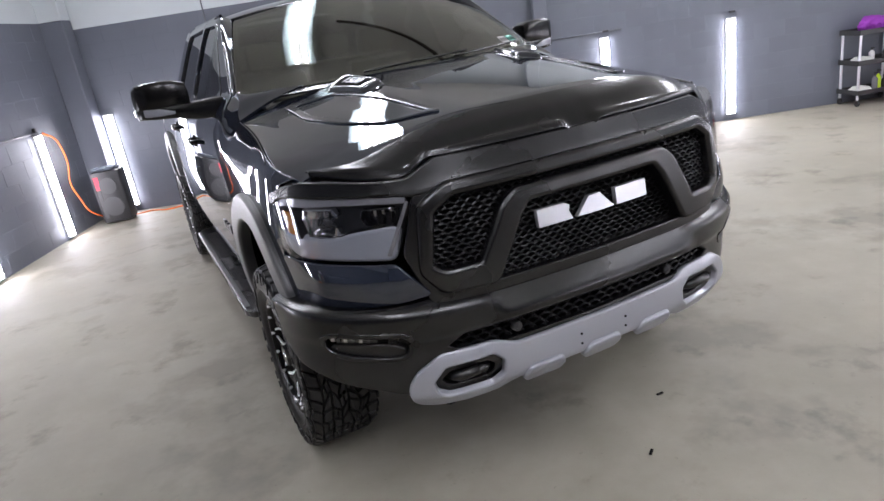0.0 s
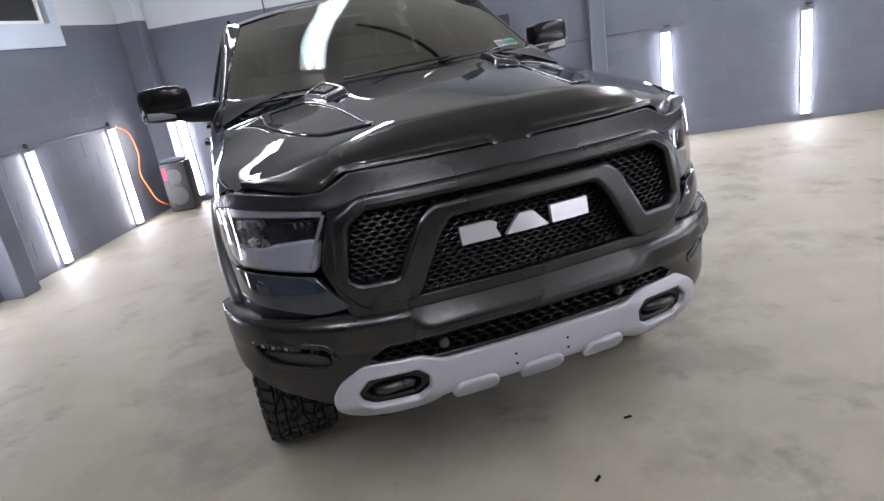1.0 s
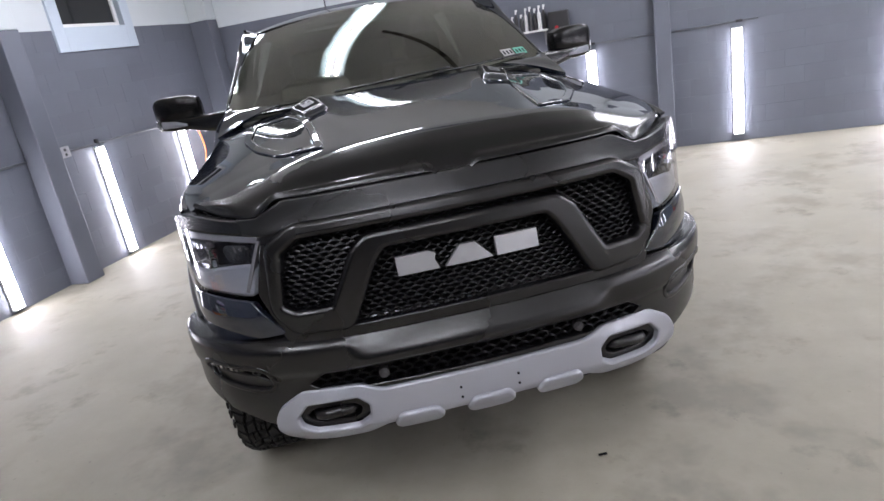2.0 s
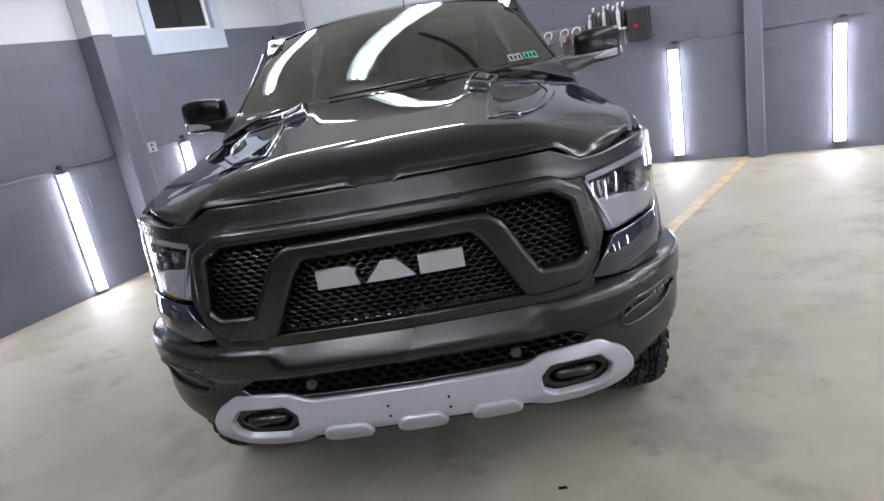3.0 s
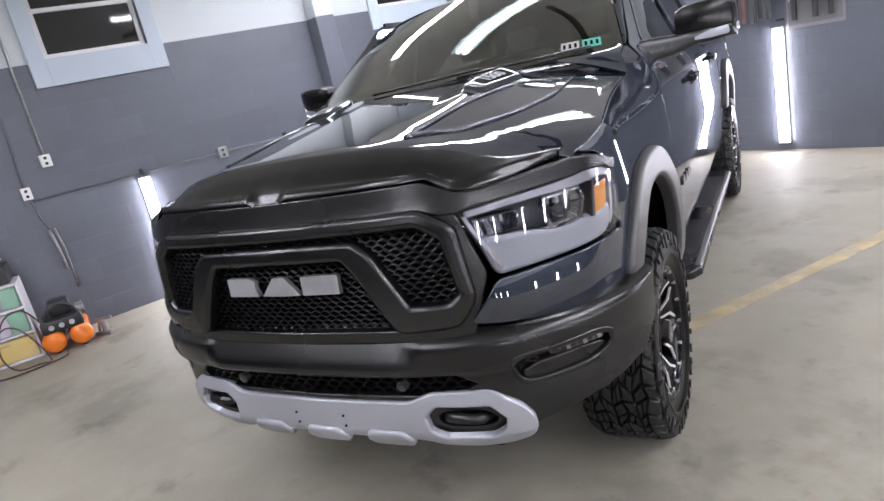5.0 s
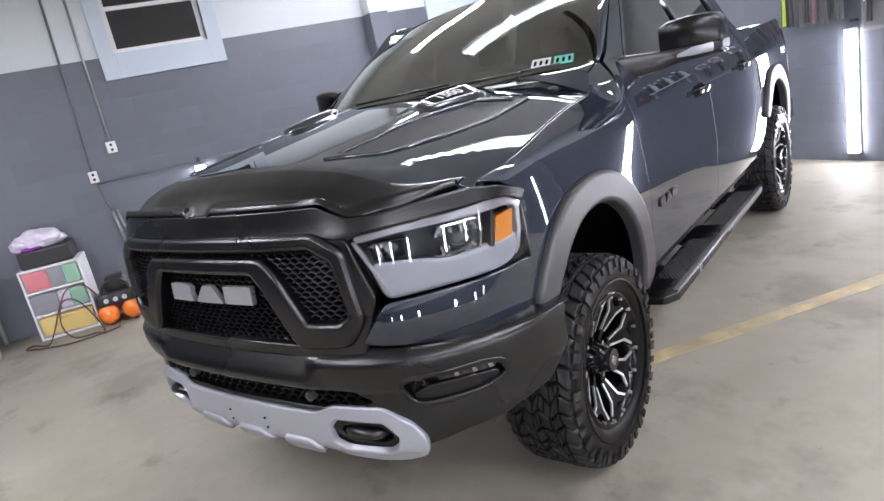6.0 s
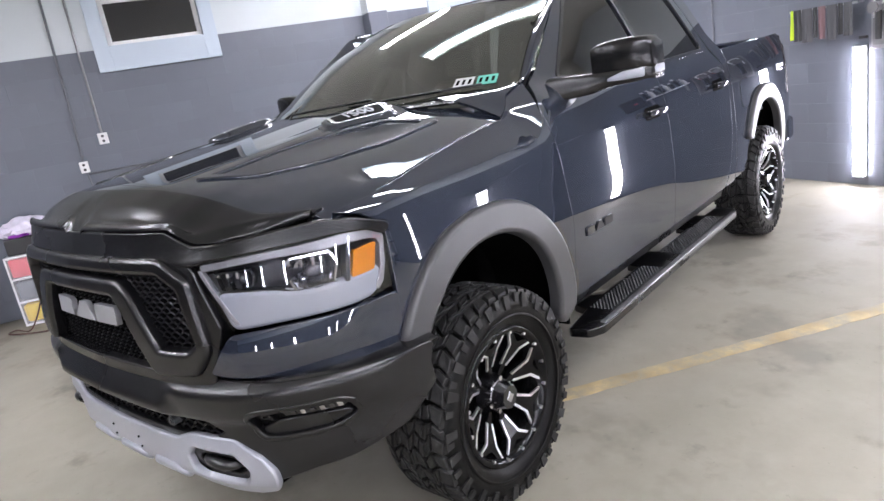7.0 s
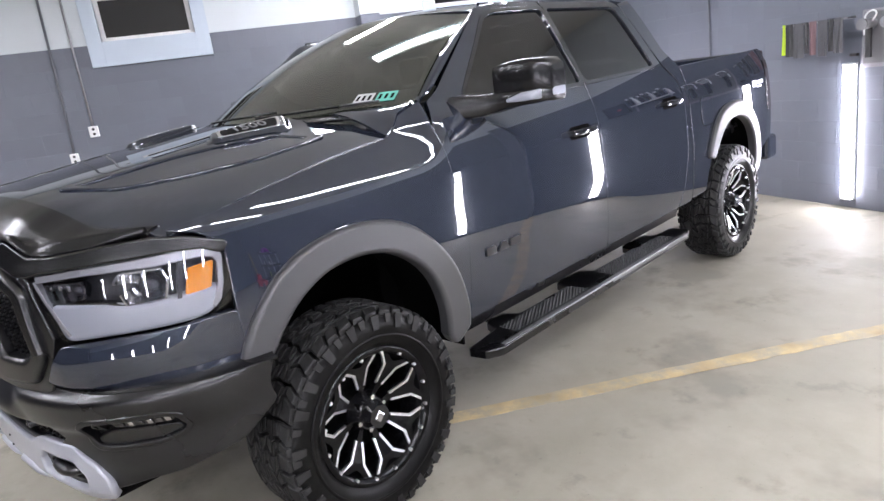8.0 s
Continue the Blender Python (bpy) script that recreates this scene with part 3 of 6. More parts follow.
rear = [(u, min(cowl_v(u) - 0.012, 0.43)) for u in np.linspace(0.845, -0.845, 24)]
sides = [(side_u(v, EDGE_Z(v)) - 0.008, v) for v in np.linspace(-0.60, 0.36, 14)]
frontline = [(u, lip_v(u) + 0.02) for u in np.linspace(-0.875, 0.875, 36)]
plate("hood", hood, frontline + sides + rear + [(-u, v) for u, v in sides[::-1]], [], PAINT, truck, depth=0.015, step=0.035)


# bug deflector: a shaped satin strip over the leading edge
def lip_z(u):
    w = abs(u)
    return 1.362 - 0.028 * (1 - ss((w - 0.035) / 0.05)) - 0.057 * ss((w - 0.565) / 0.10) + 0.024 * ss((w - 0.76) / 0.12)


def deflector(u):
    """Points of the strip's section at u: from the lower lip over the front to the rear edge that lies on the hood."""
    fv, lz = lip_v(u), lip_z(u)
    dip = 1 - ss((abs(u) - 0.035) / 0.06)
    W = 0.15 - 0.105 * ss((abs(u) - 0.60) / 0.24)
    top = [hood_z(u, fv + d) + 0.0075 for d in (0.2 * W, 0.55 * W, W)]
    mid = max(lz + 0.022, 0.5 * (lz + top[0]) + 0.004)
    pts = [(u, fv + 0.022, lz - 0.002), (u, fv + 0.006, lz - 0.005), (u, fv - 0.006, lz + 0.001), (u, fv - 0.005, lz + 0.010), (u, fv + 0.06 * W, mid - 0.005 * dip), (u, fv + 0.2 * W, top[0] - 0.005 * dip), (u, fv + 0.55 * W, top[1] - 0.002 * dip), (u, fv + W, top[2] - 0.003), (u, fv + W + 0.006, top[2] - 0.009)]
    return spline(pts, 24)


loft("bug_deflector", [deflector(u) for u in np.linspace(-0.882, 0.882, 141)], DEFLECT, truck, "satin black hood deflector with a middle notch", thick=0.006)
for s in (1, -1):
    bm = bmesh.new()
    box(bm, -0.010, 0.010, -0.012, 0.016, -0.012, 0.006, 0.003, pose(s * 0.868, lip_v(0.868) + 0.02, lip_z(0.868) - 0.004, 0, 0, s * 50))
    part("deflector_clip", bm, DEEP, truck, "small black deflector clip")


# hood scoops: a leaf-shaped glossy panel with a raised rim, and beside it a flat raised block with a badge
def flat_text(body, size, mat, parent, m, label):
    """Raised lettering in the built-in font, as a mesh laid out by m."""
    cu = bpy.data.curves.new("lettering", "FONT")
    cu.body, cu.size, cu.extrude = body, size, 0.0015
    cu.align_x, cu.align_y = "CENTER", "CENTER"
    tmp = bpy.data.objects.new("lettering", cu)
    me = bpy.data.meshes.new_from_object(tmp)
    bpy.data.objects.remove(tmp)
    me.transform(m)
    me.materials.clear()
    me.materials.append(mat)
    ob = new("lettering", me)
    ob.parent = parent
    ob["label"] = label
    return ob


BADGE = material("badge_grey", (0.19, 0.19, 0.20), 0.3, 0.6)


def scoop(s):
    H = hood if s > 0 else (lambda a, b: hood(-a, b))
    fl = s < 0
    leaf = [(0.415, -0.66), (0.445, -0.30), (0.49, -0.05), (0.53, 0.08), (0.69, 0.15), (0.70, -0.10), (0.64, -0.34), (0.545, -0.54)]
    rim_ = [(0.398, -0.70), (0.426, -0.30), (0.466, -0.04), (0.514, 0.10), (0.722, 0.19), (0.722, -0.11), (0.658, -0.355), (0.556, -0.57)]
    cor = [0.02, 0.05, 0.05, 0.02, 0.02, 0.06, 0.06, 0.06]
    ob = plate("hood_scoop", H, rounded(rim_, cor), [rounded(leaf, cor)], PAINT, truck, "hood vent with a raised painted rim", depth=0.012, edge=0.0065, off=0.0085, step=0.03, flip=fl)
    plate("vent_panel", H, rounded(rim_, cor), [], PAINT, ob, "recessed glossy vent panel", depth=0.006, edge=0.001, off=0.0015, step=0.04, flip=fl)
    foot = [(0.350, -0.10), (0.452, -0.145), (0.525, 0.165), (0.405, 0.235)]
    c = (sum(p[0] for p in foot) / 4, sum(p[1] for p in foot) / 4)
    rings = []
    for k, h in ((1.10, -0.006), (1.08, 0.004), (1.0, 0.009), (0.97, 0.019), (0.92, 0.023), (0.88, 0.023)):
        rings.append([(s * (c[0] + (u - c[0]) * k), c[1] + (v - c[1]) * k, hood_z(c[0] + (u - c[0]) * k, c[1] + (v - c[1]) * k) + h) for u, v in dense(rounded(foot, 0.03, 4), 0.03)])
    loft("scoop_block", rings, PAINT, ob, closed=True)
    inset = lambda k: rounded([(c[0] + (u - c[0]) * k, c[1] + (v - c[1]) * k) for u, v in foot], 0.018)
    plate("badge_bed", H, inset(0.74), [], DEEP, ob, "dark grey badge plate", depth=0.004, edge=0.001, off=0.0245, step=0.04, flip=fl)
    plate("badge_rim", H, inset(0.80), [inset(0.73)], CHROME, ob, "bright badge rim", depth=0.004, edge=0.001, off=0.0260, step=0.04, flip=fl)
    x = Vector((s * 0.20, 1.0, 0.10)).normalized() * s
    n = Vector(np.cross(np.array(hood(s * c[0] + 0.02, c[1])) - np.array(hood(s * c[0] - 0.02, c[1])), np.array(hood(s * c[0], c[1] + 0.02)) - np.array(hood(s * c[0], c[1] - 0.02)))).normalized()
    y = n.cross(x).normalized()
    x = y.cross(n)
    o = Vector(hood(s * c[0], c[1])) + n * 0.027
    flat_text("1500", 0.075, BADGE, ob, Matrix(((x[0], y[0], n[0], o[0]), (x[1], y[1], n[1], o[1]), (x[2], y[2], n[2], o[2]), (0, 0, 0, 1))), "bright raised number badge")


for s in (1, -1):
    scoop(s)

# body sides ----------------------------------------------------------
ARCH_F, ARCH_R = (0.03, 0.575), (3.68, 0.575)


def arch(c, r, a0, a1, n=18, squash=1.0):
    return [(c[0] + r * math.cos(radians(a)), c[1] + r * squash * math.sin(radians(a))) for a in np.linspace(a0, a1, n)]


HOODLINE = [(v, EDGE_Z(v) - 0.004) for v in np.linspace(-0.585, 0.36, 13)]
FENDER = [(-0.455, 0.885), (-0.455, 1.045), (-0.445, 1.262), (-0.52, 1.312), (-0.59, 1.330)] + HOODLINE + [(0.40, 1.475), (0.47, 1.53), (0.60, 1.572), (0.572, 1.48), (0.598, 1.30), (0.628, 0.95), (0.615, 0.70), (0.60, 0.61), (0.545, 0.61)] + arch(ARCH_F, 0.515, 5, 145)
FRONT_DOOR = [(0.606, 0.605), (0.622, 0.70), (0.634, 0.95), (0.604, 1.30), (0.580, 1.47), (0.64, 1.565), (0.72, 1.60), (1.16, 1.945), (1.25, 1.962), (1.70, 1.968), (1.775, 1.50), (1.795, 1.2), (1.795, 0.605)]
FRONT_GLASS = [(0.84, 1.535), (0.90, 1.60), (1.19, 1.895), (1.28, 1.925), (1.688, 1.93), (1.757, 1.525)]
REAR_DOOR = [(1.803, 0.605), (1.803, 1.2), (1.783, 1.50), (1.708, 1.968), (2.42, 1.955), (2.50, 1.93), (2.70, 1.52), (2.82, 1.42), (2.862, 1.28), (2.845, 0.95), (2.80, 0.72), (2.72, 0.605)]
REAR_GLASS = [(1.795, 1.525), (1.728, 1.93), (2.40, 1.918), (2.44, 1.90), (2.60, 1.54)]
QUARTER = [(2.512, 1.93), (2.72, 1.53), (2.835, 1.43), (2.872, 1.28), (2.855, 0.95), (2.81, 0.72), (2.74, 0.605), (2.93, 0.605), (2.93, 1.50), (2.80, 1.62), (2.66, 1.955)]
BED = [(2.945, 0.62), (2.945, 1.505), (4.50, 1.515), (4.60, 1.47), (4.62, 0.80), (4.30, 0.72), (4.24, 0.62)] + arch(ARCH_R, 0.515, 5, 175) + [(3.12, 0.62)]

FLARE_OUT = [(-0.47, 0.87), (-0.40, 0.985), (-0.30, 1.085), (-0.17, 1.145), (0.0, 1.168), (0.16, 1.155), (0.30, 1.10), (0.42, 0.995), (0.51, 0.86), (0.56, 0.70), (0.565, 0.60), (0.50, 0.55)]
FLARE_IN = [(0.465, 0.60), (0.455, 0.72), (0.41, 0.855), (0.33, 0.965), (0.23, 1.04), (0.12, 1.08), (0.0, 1.092), (-0.13, 1.075), (-0.25, 1.02), (-0.34, 0.94), (-0.40, 0.855)]
FLARE_RING = [tuple(p) for p in spline(FLARE_OUT[:-1], 38)] + rounded([FLARE_OUT[-2], FLARE_OUT[-1], FLARE_IN[0]], 0.02)[3:-3] + [tuple(p) for p in spline(FLARE_IN, 34)]


def shift(pts, dv):
    return [(v + dv, z) for v, z in pts]


for s in (1, -1):
    S, fl = side(s), s < 0
    plate("fender", S, rounded(FENDER, 0.006, 2), [], PAINT, truck, depth=0.02, flip=fl)
    door = plate("front_door", S, rounded(FRONT_DOOR, [0.01, 0.02, 0.02, 0.02, 0.02, 0.01, 0.05, 0.05, 0.05, 0.03, 0.02, 0.02, 0.02]), [rounded(FRONT_GLASS, 0.035)], PAINT, truck, depth=0.03, flip=fl)
    plate("window_glass", S, rounded([(v, z) for v, z in FRONT_GLASS], 0.03), [], SIDEGLASS, door, "dark tinted side window", depth=0.004, edge=0.001, off=-0.012, flip=fl, step=0.06)
    plate("window_trim", S, rounded([(0.800, 1.515), (0.890, 1.612), (1.180, 1.910), (1.275, 1.941), (1.7065, 1.946), (1.7785, 1.508)], 0.03), [rounded(FRONT_GLASS, 0.035)], GLOSSBLACK, door, "gloss black window surround", depth=0.008, edge=0.002, off=0.003, flip=fl, step=0.05)
    rdoor = plate("rear_door", S, rounded(REAR_DOOR, 0.03), [rounded(REAR_GLASS, 0.035)], PAINT, truck, depth=0.03, flip=fl)
    plate("window_glass", S, rounded([(v, z) for v, z in REAR_GLASS], 0.03), [], SIDEGLASS, rdoor, "dark tinted side window", depth=0.004, edge=0.001, off=-0.012, flip=fl, step=0.06)
    plate("window_trim", S, rounded([(1.7805, 1.508), (1.7095, 1.946), (2.405, 1.934), (2.455, 1.912), (2.628, 1.522)], 0.03), [rounded(REAR_GLASS, 0.035)], GLOSSBLACK, rdoor, "gloss black window surround", depth=0.008, edge=0.002, off=0.003, flip=fl, step=0.05)
    plate("cab_corner", S, rounded(QUARTER, 0.02), [], PAINT, truck, depth=0.03, flip=fl)
    plate("bed_side", S, rounded(BED, 0.01), [], PAINT, truck, depth=0.03, flip=fl)
    for name, dv in (("front_flare", 0.0), ("rear_flare", 3.65)):
        plate("wheel_arch_flare", S, shift(FLARE_RING, dv), [], FLARE, truck, "satin dark grey wheel arch flare", depth=0.06, edge=0.022, off=0.030, flip=fl, step=0.03)
    # dark liner inside the wheel arches
    for c in (ARCH_F, ARCH_R):
        rows = [[(s * u, v, z) for v, z in arch(c, 0.53, -8, 163, 28)] for u in (0.62, 0.8, 0.985)]
        loft("arch_liner", rows, DEEP, truck, "black inner wheel arch", thick=0.01)
        bm = bmesh.new()
        vs = [bm.verts.new((s * 0.62, v, z)) for v, z in arch(c, 0.53, -8, 163, 28)]
        bm.faces.new(vs)
        part("arch_liner", bm, DEEP, truck, "black inner wheel arch")

# cab -----------------------------------------------------------------


def windscreen(s, t):
    """The glass, s across from -1 to 1, t from the cowl to the roof."""
    w = 0.865 + (0.665 - 0.865) * t
    v0, z0 = 0.22 + 0.36 * s * s, 1.572 - 0.012 * s * s
    v1, z1 = 1.12 + 0.13 * s * s, 1.992 - 0.055 * s * s
    k = 0.035 * math.sin(math.pi * t)
    return (w * s, v0 + (v1 - v0) * t - 0.3 * k, z0 + (z1 - z0) * t + k)


glass = plate("windscreen", windscreen, rounded([(-0.99, 0), (0.99, 0), (0.99, 1), (-0.99, 1)], 0.05), [], GLASS, truck, "dark tinted windscreen", depth=0.006, edge=0.001, step=0.06)
fr = rounded([(-1.0, -0.01), (1.0, -0.01), (1.0, 1.01), (-1.0, 1.01)], 0.05)
plate("windscreen_seal", windscreen, fr, [rounded([(-0.965, 0.03), (0.965, 0.03), (0.965, 0.965), (-0.965, 0.965)], 0.06)], GLOSSBLACK, truck, "black glass border", depth=0.004, edge=0.001, off=-0.007, step=0.06)


def roof_z(u, v):
    z = 2.032 - 0.075 * (abs(u) / 0.72) ** 2.4
    if v < 1.6:
        z -= 0.045 * ((1.6 - v) / 0.48) ** 2
    if v > 2.2:
        z -= 0.04 * ((v - 2.2) / 0.55) ** 2
    return z


ends = [(u, 1.125 + 0.13 * (u / 0.665) ** 2) for u in np.linspace(-0.66, 0.66, 18)]
plate("roof", lambda u, v: (u, v, roof_z(u, v)), ends + [(0.715, 1.30), (0.722, 1.7), (0.715, 2.5), (0.66, 2.72), (-0.66, 2.72), (-0.715, 2.5), (-0.722, 1.7), (-0.715, 1.30)], [], PAINT, truck, depth=0.02, step=0.05)
for s in (1, -1):
    rows = []
    for t in np.linspace(0.0, 1.0, 24):
        p = np.array(windscreen(1.0, t))
        v, z = np.interp(t, (0, 0.10, 0.90, 1), (0.60, 0.69, 1.165, 1.25)), np.interp(t, (0, 0.10, 0.90, 1), (1.577, 1.607, 1.950, 1.970))
        q = np.array((side_u(v, z), v, z))
        w = np.linalg.norm(q - p)
        m = (p + q) / 2 + 0.22 * w * np.array((0.75, -0.45, 0.48))
        rows.append([(s * a[0], a[1], a[2]) for a in spline([p, m, q], 9)])
    loft("a_pillar", rows, PAINT, truck, thick=0.012)
    rows = []
    for k in np.linspace(0, 1, 14):
        v = 0.36 + 0.24 * k
        z = np.interp(v, (0.36, 0.40, 0.47, 0.60), (1.455, 1.475, 1.53, 1.574))
        a = np.array((side_u(v, z) - 0.003, v, z))
        b = np.array(windscreen(0.66 + 0.345 * k, -0.012))
        rows.append([(s * p[0], p[1], p[2]) for p in spline([a, a * 0.5 + b * 0.5 + np.array((0, 0, 0.012 * (1 - k))), b], 8)])
    loft("cowl_corner", rows, PAINT, truck, thick=0.012)
    # roof rail between roof and doors
    rows = []
    for v in np.linspace(1.22, 2.70, 16):
        a = np.array((0.700, v, roof_z(0.70, v)))
        b = np.array((side_u(v, 1.975) + 0.002, v, 1.975 - 0.03 * ss((v - 2.3) / 0.4)))
        rows.append([(s * p[0], p[1], p[2]) for p in spline([a, (a + b) / 2 + np.array((0.008, 0, 0.006)), b], 6)])
    loft("roof_rail", rows, PAINT, truck, thick=0.015)

bm = bmesh.new()
for z, y, w in ((0.62, 2.90, 0.93), (1.50, 2.90, 0.90), (1.95, 2.72, 0.66)):
    for s in (-1, 1):
        bm.verts.new((s * w, y, z))
bm.verts.ensure_lookup_table()
v = bm.verts
bm.faces.new((v[0], v[1], v[3], v[2]))
bm.faces.new((v[2], v[3], v[5], v[4]))
bmesh.ops.solidify(bm, geom=bm.faces[:], thickness=0.02)
part("cab_back", bm, PAINT, truck)

bm = bmesh.new()
box(bm, -0.86, 0.86, 2.96, 4.55, 0.90, 0.95)
box(bm, -0.90, -0.84, 2.96, 4.55, 0.95, 1.49)
box(bm, 0.84, 0.90, 2.96, 4.55, 0.95, 1.49)
box(bm, -0.84, 0.84, 2.96, 3.0, 0.95, 1.49)
part("bed_liner", bm, BLACK, truck, "black bed liner")
bm = bmesh.new()
box(bm, -0.90, 0.90, 4.55, 4.63, 0.80, 1.50, 0.02)
part("tailgate", bm, PAINT, truck)
bm = bmesh.new()
box(bm, -0.96, 0.96, 4.56, 4.78, 0.58, 0.78, 0.03)
part("rear_bumper", bm, PAINT, truck, "dark painted rear bumper")
for s in (1, -1):
    plate("tail_lamp", side(s), rounded([(4.50, 1.02), (4.50, 1.42), (4.61, 1.42), (4.61, 1.02)], 0.02), [], RED, truck, "dark red tail lamp", depth=0.05, off=0.006, flip=s < 0)

# dark underbody
bm = bmesh.new()
box(bm, -0.62, 0.62, -0.86, 4.5, 0.42, 0.62, 0.02)
box(bm, -0.84, 0.84, 0.62, 2.9, 0.50, 0.64, 0.02)
box(bm, -0.62, 0.62, -0.80, 0.45, 0.60, 1.25, 0.02)
part("chassis", bm, DEEP, truck, "black frame and underbody")

# interior
bm = bmesh.new()
box(bm, -0.80, 0.80, 0.55, 0.95, 1.18, 1.47, 0.05)
box(bm, -0.78, 0.78, 0.36, 0.70, 1.40, 1.52, 0.03)
part("dashboard", bm, DASH, truck, "black dashboard behind the windscreen")
for x in (-0.40, 0.40):
    for y in (1.35, 2.30):
        bm = bmesh.new()
        box(bm, x - 0.26, x + 0.26, y - 0.05, y + 0.50, 0.90, 1.08, 0.06)
        box(bm, x - 0.25, x + 0.25, y + 0.40, y + 0.56, 1.05, 1.60, 0.06)
        box(bm, x - 0.13, x + 0.13, y + 0.44, y + 0.54, 1.62, 1.80, 0.04)
        part("seat", bm, SEAT, truck, "dark cloth seat", True)
wheel_pts = [(0.40 + 0.19 * math.cos(a), 1.02 + 0.08 * math.sin(a), 1.36 + 0.17 * math.sin(a)) for a in np.linspace(0, 2 * math.pi, 25)]
tube("steering_wheel", wheel_pts, 0.016, BLACK, truck, "black steering wheel", curved=False)

BLACK2 = material("black_mesh_plastic", (0.0025, 0.0025, 0.003), 0.28, spec=0.15)

# front face ----------------------------------------------------------
FRAME = both([(0.0, 1.264), (0.545, 1.264), (0.630, 1.210), (0.653, 1.000), (0.600, 0.930), (0.428, 0.924), (0.326, 1.118), (0.280, 1.176), (0.0, 1.178)])
HEXES = both([(0.0, 1.250), (0.538, 1.250), (0.612, 1.200), (0.643, 1.010), (0.596, 0.976), (0.462, 0.980), (0.364, 1.160), (0.318, 1.196), (0.0, 1.198)])
SURROUND = both([(0.0, 1.280), (0.545, 1.280), (0.645, 1.250), (0.702, 1.060), (0.640, 0.880), (0.0, 0.880)])
SUR_HOLE = both([(0.0, 1.272), (0.545, 1.272), (0.638, 1.215), (0.672, 0.990), (0.610, 0.908), (0.0, 0.908)])
plate("grille_surround", FACE, FACE.outline(rounded(SURROUND, 0.02)), [FACE.outline(rounded(SUR_HOLE, 0.02))], BLACK, truck, "satin black grille surround", depth=0.09, edge=0.008, step=0.03)
plate("grille_frame", FACE, FACE.outline(rounded(FRAME, 0.022)), [FACE.outline(rounded(HEXES, 0.02))], BLACK, truck, "satin black raised grille frame", depth=0.09, edge=0.020, off=0.022, step=0.02)
NOSE = both([(0.0, 1.350), (0.555, 1.352), (0.650, 1.304), (0.72, 1.301), (0.86, 1.314), (0.930, 1.316), (0.972, 1.300), (0.9985, 1.262), (0.9965, 1.236), (0.984, 1.266), (0.952, 1.276), (0.86, 1.275), (0.70, 1.268), (0.648, 1.256), (0.605, 1.258), (0.535, 1.283), (0.0, 1.285)])
plate("hood_front", FACE, FACE.outline(rounded(NOSE, 0.008)), [], BLACK, truck, "satin black panel above grille and headlights", depth=0.06, edge=0.007, off=0.004, step=0.02)
# a near-black sheet gives the shade behind the grille
plate("grille_backing", FACE, FACE.outline(both([(0.0, 1.29), (0.60, 1.29), (0.68, 1.06), (0.62, 0.89), (0.0, 0.89)])), [], DEEP, truck, "near-black sheet for the shade behind the grille", depth=0.01, off=-0.07, step=0.08)


def mesh_grille(name, surf, poly, off, w, h, bar, parent, depth=0.02):
    """A staggered honeycomb of flat cells with wavy ribs, cut to the outline."""
    us, zs = [p[0] for p in poly], [p[1] for p in poly]
    verts, faces = [], []

    def rib(p, q):
        mid = ((p[0] + q[0]) / 2, (p[1] + q[1]) / 2)
        if not inside(mid, poly):
            return
        d = np.array(q) - np.array(p)
        d /= np.linalg.norm(d)
        n = np.array((-d[1], d[0])) * bar / 2
        k = len(verts)
        for (a, b), o in ((p, 1), (q, 1), (q, -1), (p, -1)):
            x, y, z = surf(a + n[0] * o, b + n[1] * o)
            verts.append((x, y - off + (0.0025 if o > 0 else 0.0), z))
        for (a, b), o in ((p, 1), (q, 1), (q, -1), (p, -1)):
            x, y, z = surf(a + n[0] * o * 1.5, b + n[1] * o * 1.5)
            verts.append((x, y - off + depth, z))
        faces.extend([(k + 3, k + 2, k + 1, k), (k, k + 1, k + 5, k + 4), (k + 1, k + 2, k + 6, k + 5), (k + 2, k + 3, k + 7, k + 6), (k + 3, k, k + 4, k + 7)])

    row = 0
    z = min(zs)
    while z < max(zs) + h:
        u = min(us) - w + (w / 2 if row % 2 else 0)
        while u < max(us) + w:
            # a flat hexagon's upper chevron and its upright
            a, b, c = (u - w / 2, z), (u - w / 6, z + h * 0.42), (u + w / 6, z + h * 0.42)
            rib(a, b)
            rib(b, c)
            rib(c, (u + w / 2, z))
            rib((u - w / 2, z), (u - w / 2, z - h * 0.58))
            u += w
        z += h
        row += 1
    return link(name, verts, faces, BLACK2, parent, "black honeycomb mesh")


HEX_IN = FACE.outline(HEXES)
CENTRE = FACE.outline(both([(0.0, 1.18), (0.285, 1.175), (0.32, 1.115), (0.42, 0.90), (0.0, 0.895)]))
mesh_grille("grille_mesh", FACE, HEX_IN, -0.018, 0.038, 0.0160, 0.0052, truck)
mesh_grille("grille_mesh", FACE, CENTRE, -0.030, 0.038, 0.0160, 0.0048, truck)

